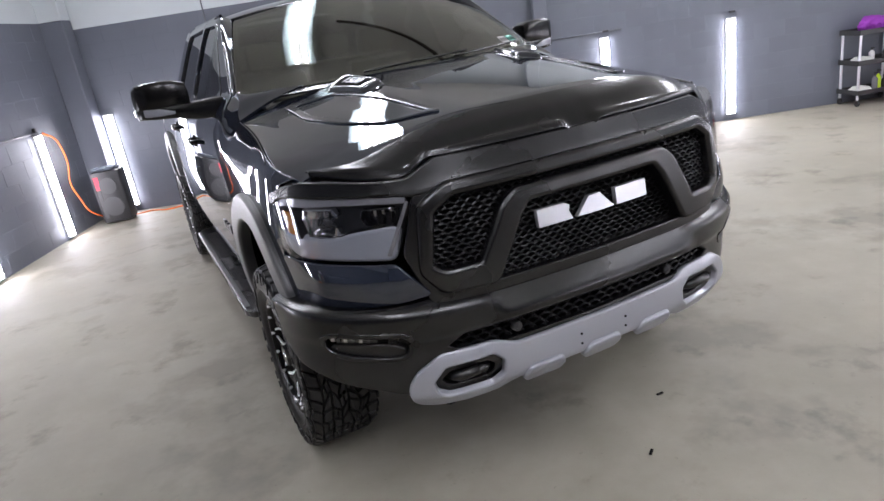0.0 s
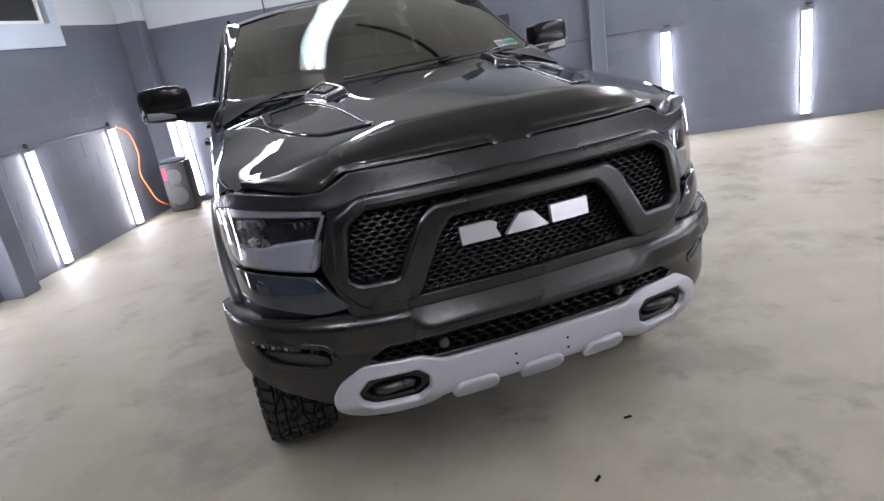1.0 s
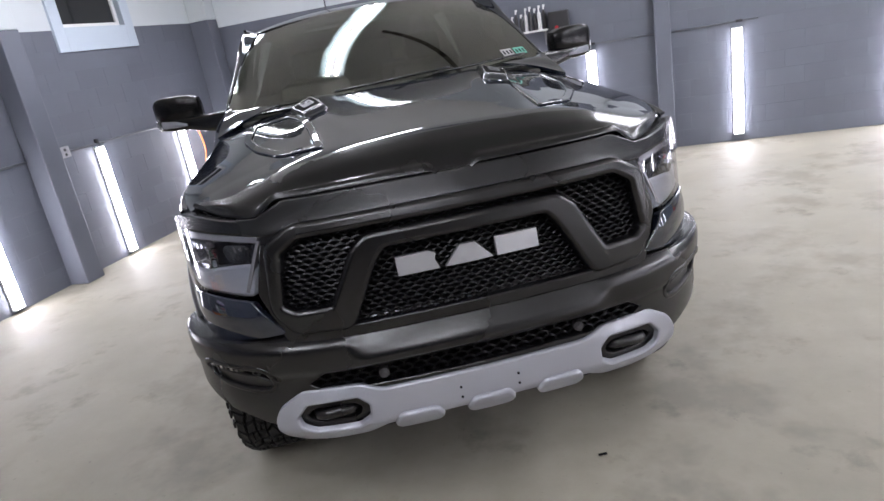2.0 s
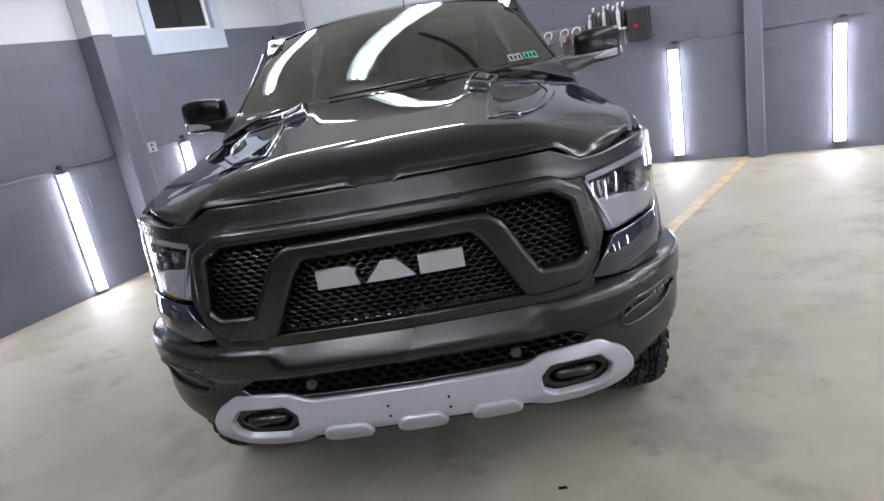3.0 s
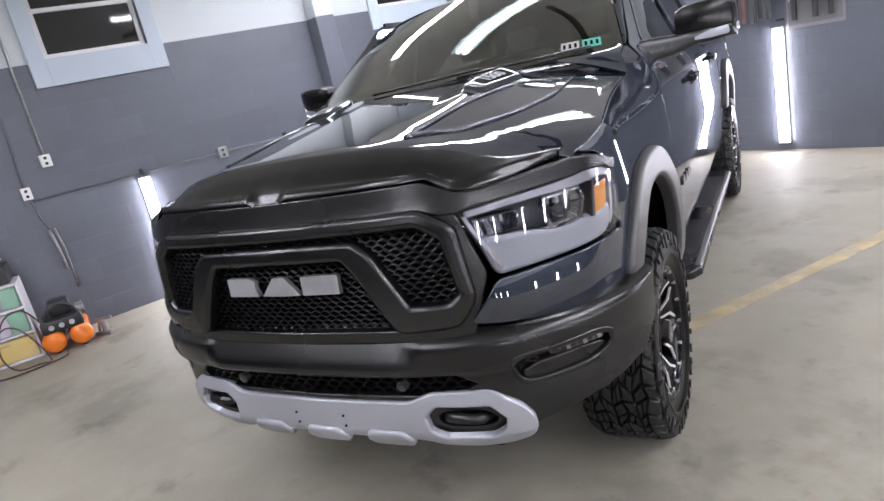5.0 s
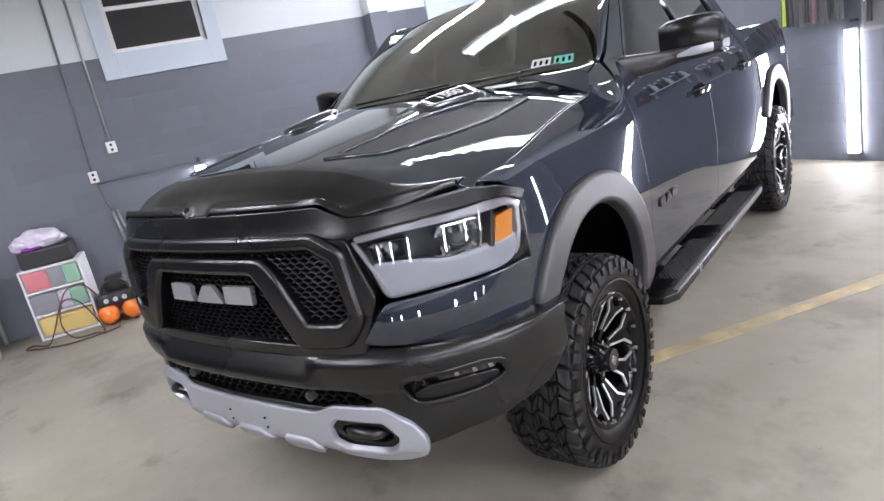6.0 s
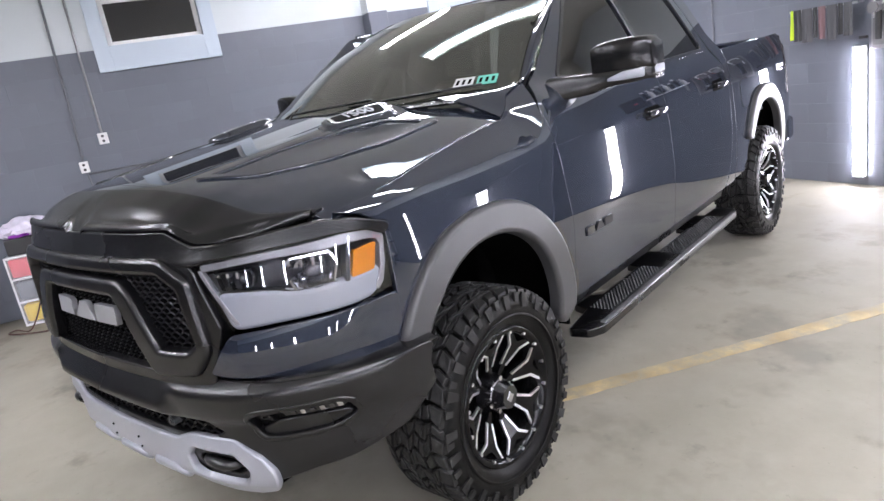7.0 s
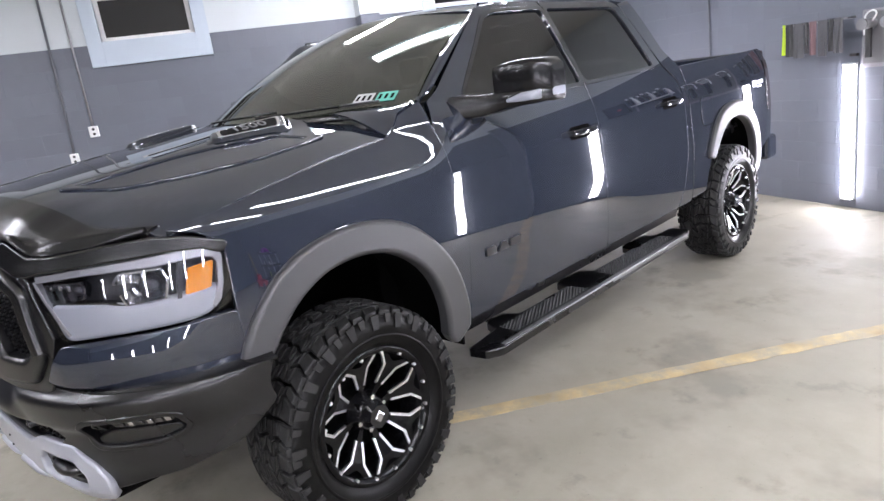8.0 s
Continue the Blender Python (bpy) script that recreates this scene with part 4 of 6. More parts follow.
# bumper --------------------------------------------------------------
BUMPER = both([(0.0, 0.925), (0.42, 0.922), (0.60, 0.895), (0.80, 0.880), (1.0712, 0.868), (1.0665, 0.72), (1.045, 0.645), (0.95, 0.592), (0.86, 0.572), (0.74, 0.53), (0.55, 0.52), (0.0, 0.54)])
LOWER = both([(0.0, 0.748), (0.555, 0.752), (0.625, 0.708), (0.56, 0.668), (0.0, 0.662)])
FOG = [(0.726, 0.712), (0.734, 0.782), (0.765, 0.800), (0.957, 0.806), (0.990, 0.786), (0.978, 0.718), (0.925, 0.692), (0.79, 0.680), (0.745, 0.686)]
TOW = [(0.552 + (u - 0.552) * 1.22, 0.578 + (z - 0.58) * 1.45) for u, z in [(0.44, 0.60), (0.475, 0.628), (0.625, 0.624), (0.665, 0.585), (0.655, 0.555), (0.615, 0.532), (0.485, 0.534), (0.445, 0.56)]]
MIDDLE = curve1([0.70, 0.742, 0.768, 0.785, 0.81, 0.85, 0.90, 0.935, 0.96], [0.045, 0.034, 0.0, -0.012, -0.008, 0.014, 0.046, 0.072, 0.09])


def bumper_skin(a, z):
    """The bumper's outer skin, with a block across its middle whose upper face slopes back to the grille."""
    x, y, z = BUMP(a, z)
    w = ss((0.50 - abs(x)) / 0.11)
    return (x, y + w * (MIDDLE(z) - BUMP.lean(z)) * ss((z - 0.72) / 0.03), z)


plate("front_bumper", bumper_skin, BUMP.outline(rounded(BUMPER, 0.015)), [BUMP.outline(rounded(LOWER, 0.015))] + [BUMP.outline(rounded(mirrored(p, s), 0.02)) for s in (1, -1) for p in (FOG, TOW)], BLACK, truck, "satin black front bumper", depth=0.05, edge=0.008, step=0.018)
for s in (1, -1):
    rows = []
    for k in np.linspace(0, 1, 30):
        a = np.interp(k, (0, 1), (BUMP.a(0.60), BUMP.s[-1] - 0.004))
        b = np.interp(k, (0, 1), (FACE.a(0.58), FACE.s[-1]))
        z = np.interp(k, (0, 0.25, 1), (0.893, 0.880, 0.866))
        p, q = BUMP(a, z), FACE(b, 0.90)
        rows.append([(s * p[0], p[1] + 0.004, z - 0.004), (s * (0.7 * p[0] + 0.3 * q[0]), 0.7 * p[1] + 0.3 * q[1], z + 0.008), (s * (q[0] - 0.02), q[1] + 0.03, z + 0.012)])
    loft("bumper_shelf", rows, BLACK, truck, "black ledge on top of the bumper", thick=0.006)
# a near-black sheet puts shade into the bumper's opening
plate("bumper_backing", BUMP, BUMP.outline(both([(0.0, 0.80), (0.68, 0.80), (0.68, 0.60), (0.0, 0.60)])), [], DEEP, truck, "near-black sheet for the shade inside the bumper opening", depth=0.01, off=-0.06, step=0.08)
mesh_grille("lower_grille", BUMP, BUMP.outline(LOWER), -0.02, 0.05, 0.022, 0.007, truck)
SKID = both([(0.0, 0.645), (0.37, 0.645), (0.45, 0.674), (0.64, 0.676), (0.722, 0.625), (0.752, 0.575), (0.752, 0.535), (0.725, 0.500), (0.66, 0.482), (0.56, 0.476), (0.44, 0.484), (0.37, 0.518), (0.0, 0.525)])
FOLD = curve1([0.46, 0.50, 0.535, 0.58, 0.63, 0.655, 0.675, 0.70], [0.055, 0.032, 0.006, 0.0, 0.0, 0.003, 0.010, 0.022])


def skid_skin(a, z):
    """The folded skin of the skid plate: its top lip leans back, its lower edge turns under."""
    x, y, q = BUMP(a, 0.62)
    return (x, y - 0.004 + FOLD(z), z)


skid = plate("skid_plate", skid_skin, BUMP.outline(rounded(SKID, 0.02)), [BUMP.outline(rounded(mirrored(TOW, s), 0.015)) for s in (1, -1)], SILVER, truck, "silver painted skid plate", depth=0.026, edge=0.011, off=0.014, step=0.016)
for u in (-0.262, 0.0, 0.262):
    plate("skid_pad", skid_skin, BUMP.outline(rounded([(u - 0.062, 0.542), (u + 0.062, 0.542), (u + 0.08, 0.515), (u + 0.068, 0.492), (u - 0.068, 0.492), (u - 0.08, 0.515)], 0.012)), [], SILVER, skid, depth=0.03, edge=0.013, off=0.028, step=0.02)
for u, z in ((-0.105, 0.60), (-0.105, 0.56), (0.105, 0.60), (0.105, 0.56)):
    p = skid_skin(BUMP.a(u), z)
    bm = bmesh.new()
    cyl(bm, (p[0], p[1] - 0.018, p[2]), (p[0], p[1], p[2]), 0.0045, 8)
    part("skid_bolt", bm, DEEP, skid, "small dark bolt")
for s in (1, -1):
    # the shade deep in the tow hole, put in as a near-black sheet
    plate("tow_recess", BUMP, BUMP.outline(mirrored([(0.42, 0.645), (0.68, 0.645), (0.68, 0.515), (0.42, 0.515)], s)), [], DEEP, truck, "near-black sheet for the shade behind the tow hook", depth=0.01, off=-0.09, step=0.05)
    ring_o = [(0.552 + (u - 0.552) * 0.93, 0.578 + (z - 0.578) * 0.86) for u, z in TOW]
    ring_i = [(0.552 + (u - 0.552) * 0.76, 0.578 + (z - 0.578) * 0.56) for u, z in TOW]
    plate("tow_liner", BUMP, BUMP.outline(rounded(mirrored(ring_o, s), 0.015)), [BUMP.outline(rounded(mirrored(ring_i, s), 0.015))], BLACK, truck, "black liner of the tow hole", depth=0.06, edge=0.006, off=-0.002, step=0.02)
    hook = [(s * 0.48, -0.86, 0.575), (s * 0.485, -0.945, 0.588), (s * 0.54, -0.965, 0.595), (s * 0.60, -0.945, 0.588), (s * 0.61, -0.86, 0.575)]
    tube("tow_hook", hook, 0.019, BLACK, truck, "black tow hook")
    u = s * 0.354
    p = BUMP(BUMP.a(u), 0.708)
    bm = bmesh.new()
    cyl(bm, (p[0], p[1] - 0.004, p[2]), (p[0], p[1] + 0.03, p[2]), 0.018, 24)
    cyl(bm, (p[0], p[1] - 0.008, p[2]), (p[0], p[1], p[2]), 0.011, 24)
    bmesh.ops.bevel(bm, geom=[e for e in bm.edges if len(e.link_faces) == 2 and e.calc_face_angle() > 1], offset=0.003, segments=2, affect="EDGES")
    part("parking_sensor", bm, FLARE, truck, "round parking sensor", True)

# front corners: painted panel, headlight, fog lamp ---------------------
CORNER = [(0.645, 0.918), (0.733, 1.034), (0.86, 1.038), (0.975, 1.036), (0.9995, 1.040), (0.9998, 0.876), (0.95, 0.874), (0.80, 0.893)]
LAMP = [(0.650, 1.250), (0.70, 1.264), (0.86, 1.270), (0.950, 1.270), (0.984, 1.258), (0.9985, 1.226), (0.9995, 1.13), (0.9965, 1.064), (0.980, 1.051), (0.86, 1.056), (0.737, 1.050)]
BAR = [(0.716, 1.148), (0.80, 1.138), (0.842, 1.130), (0.866, 1.119), (0.91, 1.110), (0.955, 1.114), (0.984, 1.119), (0.9905, 1.124), (0.9895, 1.085), (0.984, 1.066), (0.972, 1.060), (0.90, 1.060), (0.82, 1.060), (0.742, 1.058)]
def swell(a, z):
    """The bulging skin of the panel under the headlight."""
    x, y, z = FACE(a, z)
    k = 0.024 * math.sin(math.pi * min(1, max(0, (z - 0.862) / 0.20))) * ss((abs(x) - 0.62) / 0.12) * (1 - 0.8 * ss((abs(x) - 0.93) / 0.06))
    return (x + math.copysign(0.35 * k, x), y - k, z)


TRIMGREY = material("pale_lamp_trim", (0.34, 0.34, 0.36), 0.25, 0.5, 0.5)
for s in (1, -1):
    O = lambda pts, r=0.01: FACE.outline(rounded(mirrored(pts, s), r))
    plate("corner_panel", swell, O(CORNER, 0.012), [], PAINT, truck, "painted panel under the headlight", depth=0.03, edge=0.006, step=0.025)
    head = plate("headlight", FACE, O(LAMP), [], HOUSING, truck, "headlight with clear lens and white light bar", depth=0.02, off=-0.085, step=0.04)
    plate("lens", FACE, O(LAMP), [], CLEAR, head, "clear lens", depth=0.004, edge=0.003, off=0.002, step=0.02)
    plate("light_bar", FACE, O(BAR, 0.012), [], WHITELENS, head, "frosted white light bar", depth=0.03, edge=0.018, off=-0.012, step=0.02)
    plate("top_trim", FACE, O([(0.676, 1.236), (0.672, 1.250), (0.776, 1.258), (0.868, 1.260), (0.933, 1.262), (0.971, 1.265), (0.986, 1.262), (0.9925, 1.250), (0.9962, 1.222), (0.9955, 1.140), (0.993, 1.088), (0.989, 1.068), (0.9885, 1.082), (0.9915, 1.110), (0.9937, 1.140), (0.9943, 1.205), (0.992, 1.226), (0.984, 1.236), (0.970, 1.238), (0.934, 1.238), (0.868, 1.244), (0.776, 1.244)], 0.003), [], TRIMGREY, head, "pale grey trim strip round the lamp", depth=0.03, edge=0.004, off=-0.010, step=0.02)
    plate("inner_trim", FACE, O([(0.664, 1.236), (0.672, 1.236), (0.751, 1.064), (0.743, 1.062)], 0.001), [], TRIMGREY, head, "pale grey trim along the lens edge", depth=0.02, edge=0.002, off=-0.010, step=0.02)
    plate("side_marker", FACE, O([(0.9695, 1.128), (0.9745, 1.204), (0.9918, 1.211), (0.9887, 1.130)], 0.003), [], AMBER, head, "amber side marker", depth=0.02, edge=0.003, off=-0.016, step=0.015)
    plate("lamp_divider", FACE, O([(0.9600, 1.124), (0.9650, 1.232), (0.9690, 1.232), (0.9645, 1.124)], 0.001), [], HOUSING, head, "dark divider beside the side marker", depth=0.05, edge=0.001, off=-0.004, step=0.03)
    plate("bar_shelf", FACE, O([(0.712, 1.164), (0.80, 1.152), (0.845, 1.144), (0.87, 1.131), (0.91, 1.122), (0.958, 1.126), (0.962, 1.114), (0.91, 1.108), (0.862, 1.118), (0.79, 1.136), (0.716, 1.144)], 0.004), [], DARKCHROME, head, "dark chrome shelf above the light bar", depth=0.04, edge=0.004, off=-0.020, step=0.02)
    for u, z, w, h, mt, lab in ((0.757, 1.192, 0.056, 0.026, DARKCHROME, "dark square reflector"), (0.912, 1.176, 0.070, 0.047, LAMPCHROME, "faceted chrome reflector")):
        p, q = np.array(FACE(FACE.a(s * u), z)), np.array(FACE(FACE.a(s * (u + 0.01)), z))
        t = (q - p) / np.linalg.norm(q - p)
        M = Matrix.Translation((p[0] - s * 0.045 * t[1], p[1] + s * 0.045 * t[0], p[2])) @ pose(0, 0, 0, 0, 0, math.degrees(math.atan2(t[1], t[0])) + (180 if s < 0 else 0)) @ Matrix.Diagonal((s, 1, 1, 1))
        hexa = [(-1.0, 0.55), (-0.72, 1.0), (0.86, 0.96), (1.05, 0.25), (0.80, -0.92), (-0.70, -1.0)]
        hexa = dense(rounded([(a * w, b * h) for a, b in hexa], 0.006, 2), 0.03)
        rows = [[tuple(M @ Vector((x * k + 0.05 * w * (1 - k), y, b * k))) for x, b in hexa] for k, y in ((1.16, 0.004), (1.13, -0.024), (1.03, -0.026), (0.97, -0.010), (0.66, 0.014), (0.40, 0.022), (0.10, 0.024))]
        bowl = loft("reflector", rows, mt, head, lab, thick=0.002, smooth=False)
        bm = bmesh.new()
        bmesh.ops.create_uvsphere(bm, u_segments=20, v_segments=12, radius=0.020 if w < 0.06 else 0.027, matrix=M @ pose(0.15 * w, 0.010, -0.15 * h) @ Matrix.Diagonal((1.3, 0.6, 0.9, 1)))
        part("projector_lens", bm, DARKLENS, head, "glossy projector lens", True)
        for k in range(3):
            bm = bmesh.new()
            box(bm, -w * (0.9 - 0.5 * k), -w * (0.9 - 0.5 * k) + 0.010, -0.024, -0.006, h * 0.62 - 0.006 * k, h * 0.95, 0.002, M)
            part("chrome_fin", bm, LAMPCHROME, head, "bright slanted fin")
    # strips shaped like the tubes' reflections in the lens; the lamp has no such parts
    for k in range(3):
        u = 0.690 + 0.026 * k
        plate("light_strip", FACE, O([(u, 1.222), (u + 0.012, 1.224), (u + 0.026, 1.170), (u + 0.014, 1.168)], 0.002), [], DARKCHROME, head, "slanted chrome strip imitating a tube mirrored in the lens", depth=0.006, edge=0.002, off=-0.022 - 0.006 * k, step=0.03)
    G = lambda pts, r=0.015: BUMP.outline(rounded(mirrored(pts, s), r))
    shrink = lambda k: [(0.858 + (u - 0.858) * (1 - 0.35 * (1 - k)), 0.743 + (z - 0.743) * k) for u, z in FOG]
    fog = plate("fog_lamp", BUMP, G(FOG, 0.025), [], BLACK, truck, "black fog lamp pod", depth=0.012, edge=0.001, off=-0.030, step=0.03)
    plate("bezel", BUMP, G(shrink(0.97), 0.025), [G(shrink(0.86), 0.022)], BLACK, fog, "satin black bezel", depth=0.03, edge=0.007, off=0.004, step=0.02)
    ledge = [(0.752, 0.716), (0.80, 0.736), (0.90, 0.742), (0.958, 0.738), (0.962, 0.726), (0.915, 0.709), (0.79, 0.697), (0.757, 0.700)]
    plate("ledge", BUMP, G(ledge, 0.008), [], BLACK, fog, "stepped satin ledge", depth=0.03, edge=0.008, off=-0.010, step=0.02)
    LENS = [(0.842, 0.760), (0.838, 0.782), (0.870, 0.791), (0.950, 0.793), (0.972, 0.784), (0.966, 0.764), (0.930, 0.760)]
    lens = plate("fog_lens", BUMP, G(LENS, 0.006), [], GLOSSBLACK, fog, "dark fog lamp lens", depth=0.02, edge=0.004, off=-0.010, step=0.02)
    for k, u in enumerate((0.862, 0.884, 0.905, 0.925, 0.944, 0.959)):
        plate("led", BUMP, BUMP.outline(mirrored([(u - 0.005, 0.767), (u + 0.004, 0.767), (u + 0.004, 0.783), (u - 0.005, 0.783)], s)), [], LAMPCHROME if k % 2 else DARKCHROME, lens, "bright LED reflector", depth=0.004, edge=0.001, off=-0.006, step=0.02)
    disc = lambda u, z, r, n=18: [(u + r * 0.75 * math.cos(2 * math.pi * k / n), z + r * math.sin(2 * math.pi * k / n)) for k in range(n)]
    plate("round_sensor", BUMP, BUMP.outline(mirrored(disc(0.790, 0.764, 0.019), s)), [BUMP.outline(mirrored(disc(0.790, 0.764, 0.014), s))], BLACK, fog, "round parking sensor", depth=0.02, edge=0.002, off=-0.008, step=0.02)
    plate("sensor_face", BUMP, BUMP.outline(mirrored(disc(0.790, 0.764, 0.013), s)), [], BLACK, fog, depth=0.02, edge=0.001, off=-0.016, step=0.02)

# badge ---------------------------------------------------------------


def badge_blocks(parent, place, mat, width, height, thick):
    """The badge as three bold plain blocks side by side, each one a mesh of its own."""
    shapes = ([(0, 0), (1.0, 0), (0.90, 0.5), (0.94, 0.82), (0.78, 1), (0, 1)], [(-0.06, 0), (1.10, 0), (0.70, 1), (0.34, 1)], [(0, 0), (1.04, 0), (1.04, 1), (0, 1)])
    for k, shape in enumerate(shapes):
        lw = width * 0.285
        x0 = (-0.5 + k * 0.345) * width
        put = [(x0 + a * lw, b * height) for a, b in shape]
        plate("badge_block", place, put, [], mat, parent, "raised block of the badge", depth=thick, edge=0.0015, step=0.05)


badge_blocks(truck, lambda a, b: (a, FACE(FACE.a(a), 1.08)[1] - 0.004 + b * 0.1, 1.053 + b), BRIGHT, 0.485, 0.060, 0.02)
for s in (1, -1):
    pl = (lambda a, b: (side_u(0.86 + a, 0.86 + b) + 0.008, 0.86 + a, 0.86 + b)) if s > 0 else (lambda a, b: (-side_u(0.86 - a, 0.86 + b) - 0.008, 0.86 - a, 0.86 + b))
    badge_blocks(truck, pl, HOUSING, 0.25, 0.036, 0.008)

# wheels --------------------------------------------------------------
TYRE_R, TYRE_W, HUB_Z = 0.432, 0.30, 0.43


def lathe(name, prof, n, mat, parent=None, label="", smooth=True):
    """A closed ring from a profile of (x, r) about the x axis."""
    verts, faces = [], []
    m = len(prof)
    for i in range(n):
        a = 2 * math.pi * i / n
        verts += [(x, r * math.cos(a), r * math.sin(a)) for x, r in prof]
    for i in range(n):
        j = (i + 1) % n
        for k in range(m - 1):
            faces.append((i * m + k, i * m + k + 1, j * m + k + 1, j * m + k))
    ob = link(name, verts, faces, mat, parent, label, smooth=smooth)
    return ob


def tread_blocks():
    """All blocks of one tyre's tread and the lugs of its shoulders, as one mesh."""
    rnd = random.Random(4)
    verts, faces = [], []
    N = 42
    base, top = TYRE_R - 0.019, TYRE_R
    pitch = 2 * math.pi * TYRE_R / N

    def block(poly, gap=0.0100):
        """One block: its outline drawn in by the groove, its flanks sloping."""
        k, n = len(verts), len(poly)
        cx, cs = sum(p[0] for p in poly) / n, sum(p[1] for p in poly) / n
        size = sum(math.hypot(p[0] - cx, p[1] - cs) for p in poly) / n
        for f, r in ((1 - gap * 0.75 / size, base), (1 - gap * 1.05 / size, top - 0.0015), (1 - gap * 1.45 / size, top)):
            for x, s in poly:
                x, s = cx + (x - cx) * f, cs + (s - cs) * f
                rr = r - 0.020 * max(0, (abs(x) - 0.10) / 0.05) ** 2
                a = s / TYRE_R
                verts.append((x, rr * math.cos(a), rr * math.sin(a)))
        for q in (0, n):
            faces.extend((k + q + i, k + q + (i + 1) % n, k + q + n + (i + 1) % n, k + q + n + i) for i in range(n))
        faces.append(tuple(k + 2 * n + i for i in range(n)))

    # an uneven net of polygons round the tread; the outer columns are the shoulder blocks
    cols = [-0.148, -0.098, -0.058, -0.020, 0.020, 0.058, 0.098, 0.148]
    node = {}
    for c, x in enumerate(cols):
        for i in range(N):
            jx = 0.0 if c in (0, 7) else rnd.uniform(-0.012, 0.012)
            node[c, i] = (x + jx - (0.006 if c in (0, 7) and i % 2 else 0) * (1 if x > 0 else -1), (i + (0.5 if c % 2 else 0.0)) * pitch + rnd.uniform(-0.24, 0.24) * pitch)
    for c in range(7):
        for i in range(N):
            def at_node(cc, ii):
                x, s = node[cc, ii % N]
                return (x, s + (ii // N) * 2 * math.pi * TYRE_R)
            p, q = (c, c + 1) if c % 2 == 0 else (c + 1, c)
            a0, a1 = at_node(p, i), at_node(p, i + 1)
            if c in (0, 6):
                block([a0, a1, at_node(q, i + 1), at_node(q, i)], 0.0095)
            elif (i + c) % 3 == 0:
                m0 = ((a0[0] + at_node(q, i)[0]) / 2, (a0[1] + at_node(q, i)[1]) / 2)
                m1 = ((a1[0] + at_node(q, i + 1)[0]) / 2, (a1[1] + at_node(q, i + 1)[1]) / 2)
                block([a0, a1, m1, m0])
                block([m0, m1, at_node(q, i + 1), at_node(q, i)])
            else:
                block([a0, a1, at_node(q, i + 1), at_node(q, i)])
    for i in range(N):
        for sd in (1, -1):
            o = node[7 if sd > 0 else 0, i][1]
            k = len(verts)
            lw = 0.62 if i % 2 else 0.46
            dr = 0.056 if i % 2 else 0.034
            for q, x in ((0, 0.1580), (1, 0.1470)):
                for rr, ss_ in ((TYRE_R - 0.022, 0.12), (TYRE_R - 0.022, 0.12 + lw), (TYRE_R - 0.022 - dr, 0.16 + lw * 0.8), (TYRE_R - 0.022 - dr, 0.16)):
                    a = (o + ss_ * pitch) / TYRE_R
                    verts.append((sd * (x - (0.004 if q == 0 and rr > TYRE_R - 0.03 else 0)), rr * math.cos(a), rr * math.sin(a)))
            faces.append((k, k + 1, k + 2, k + 3))
            faces.extend((k + j, k + (j + 1) % 4, k + 4 + (j + 1) % 4, k + 4 + j) for j in range(4))
    me = bpy.data.meshes.new("tread")
    me.from_pydata(verts, [], faces)
    bm = bmesh.new()
    bm.from_mesh(me)
    bmesh.ops.recalc_face_normals(bm, faces=bm.faces)
    bm.to_mesh(me)
    bm.free()
    me.materials.append(TREAD)
    return me


def ring_plate(name, poly, xface, thick, mat, parent, label="", bev=0.002, m=None):
    """A flat plate in the wheel's plane: outline of (y, z), its front at xface(r)."""
    bm = bmesh.new()
    f = [bm.verts.new((xface(math.hypot(y, z)), y, z)) for y, z in poly]
    b = [bm.verts.new((xface(math.hypot(y, z)) - thick, y, z)) for y, z in poly]
    n = len(poly)
    bm.faces.new(f)
    bm.faces.new(b[::-1])
    for i in range(n):
        bm.faces.new((f[i], b[i], b[(i + 1) % n], f[(i + 1) % n]))
    bmesh.ops.recalc_face_normals(bm, faces=bm.faces)
    if m is not None:
        bmesh.ops.transform(bm, matrix=m, verts=bm.verts)
    return part(name, bm, mat, parent, label)


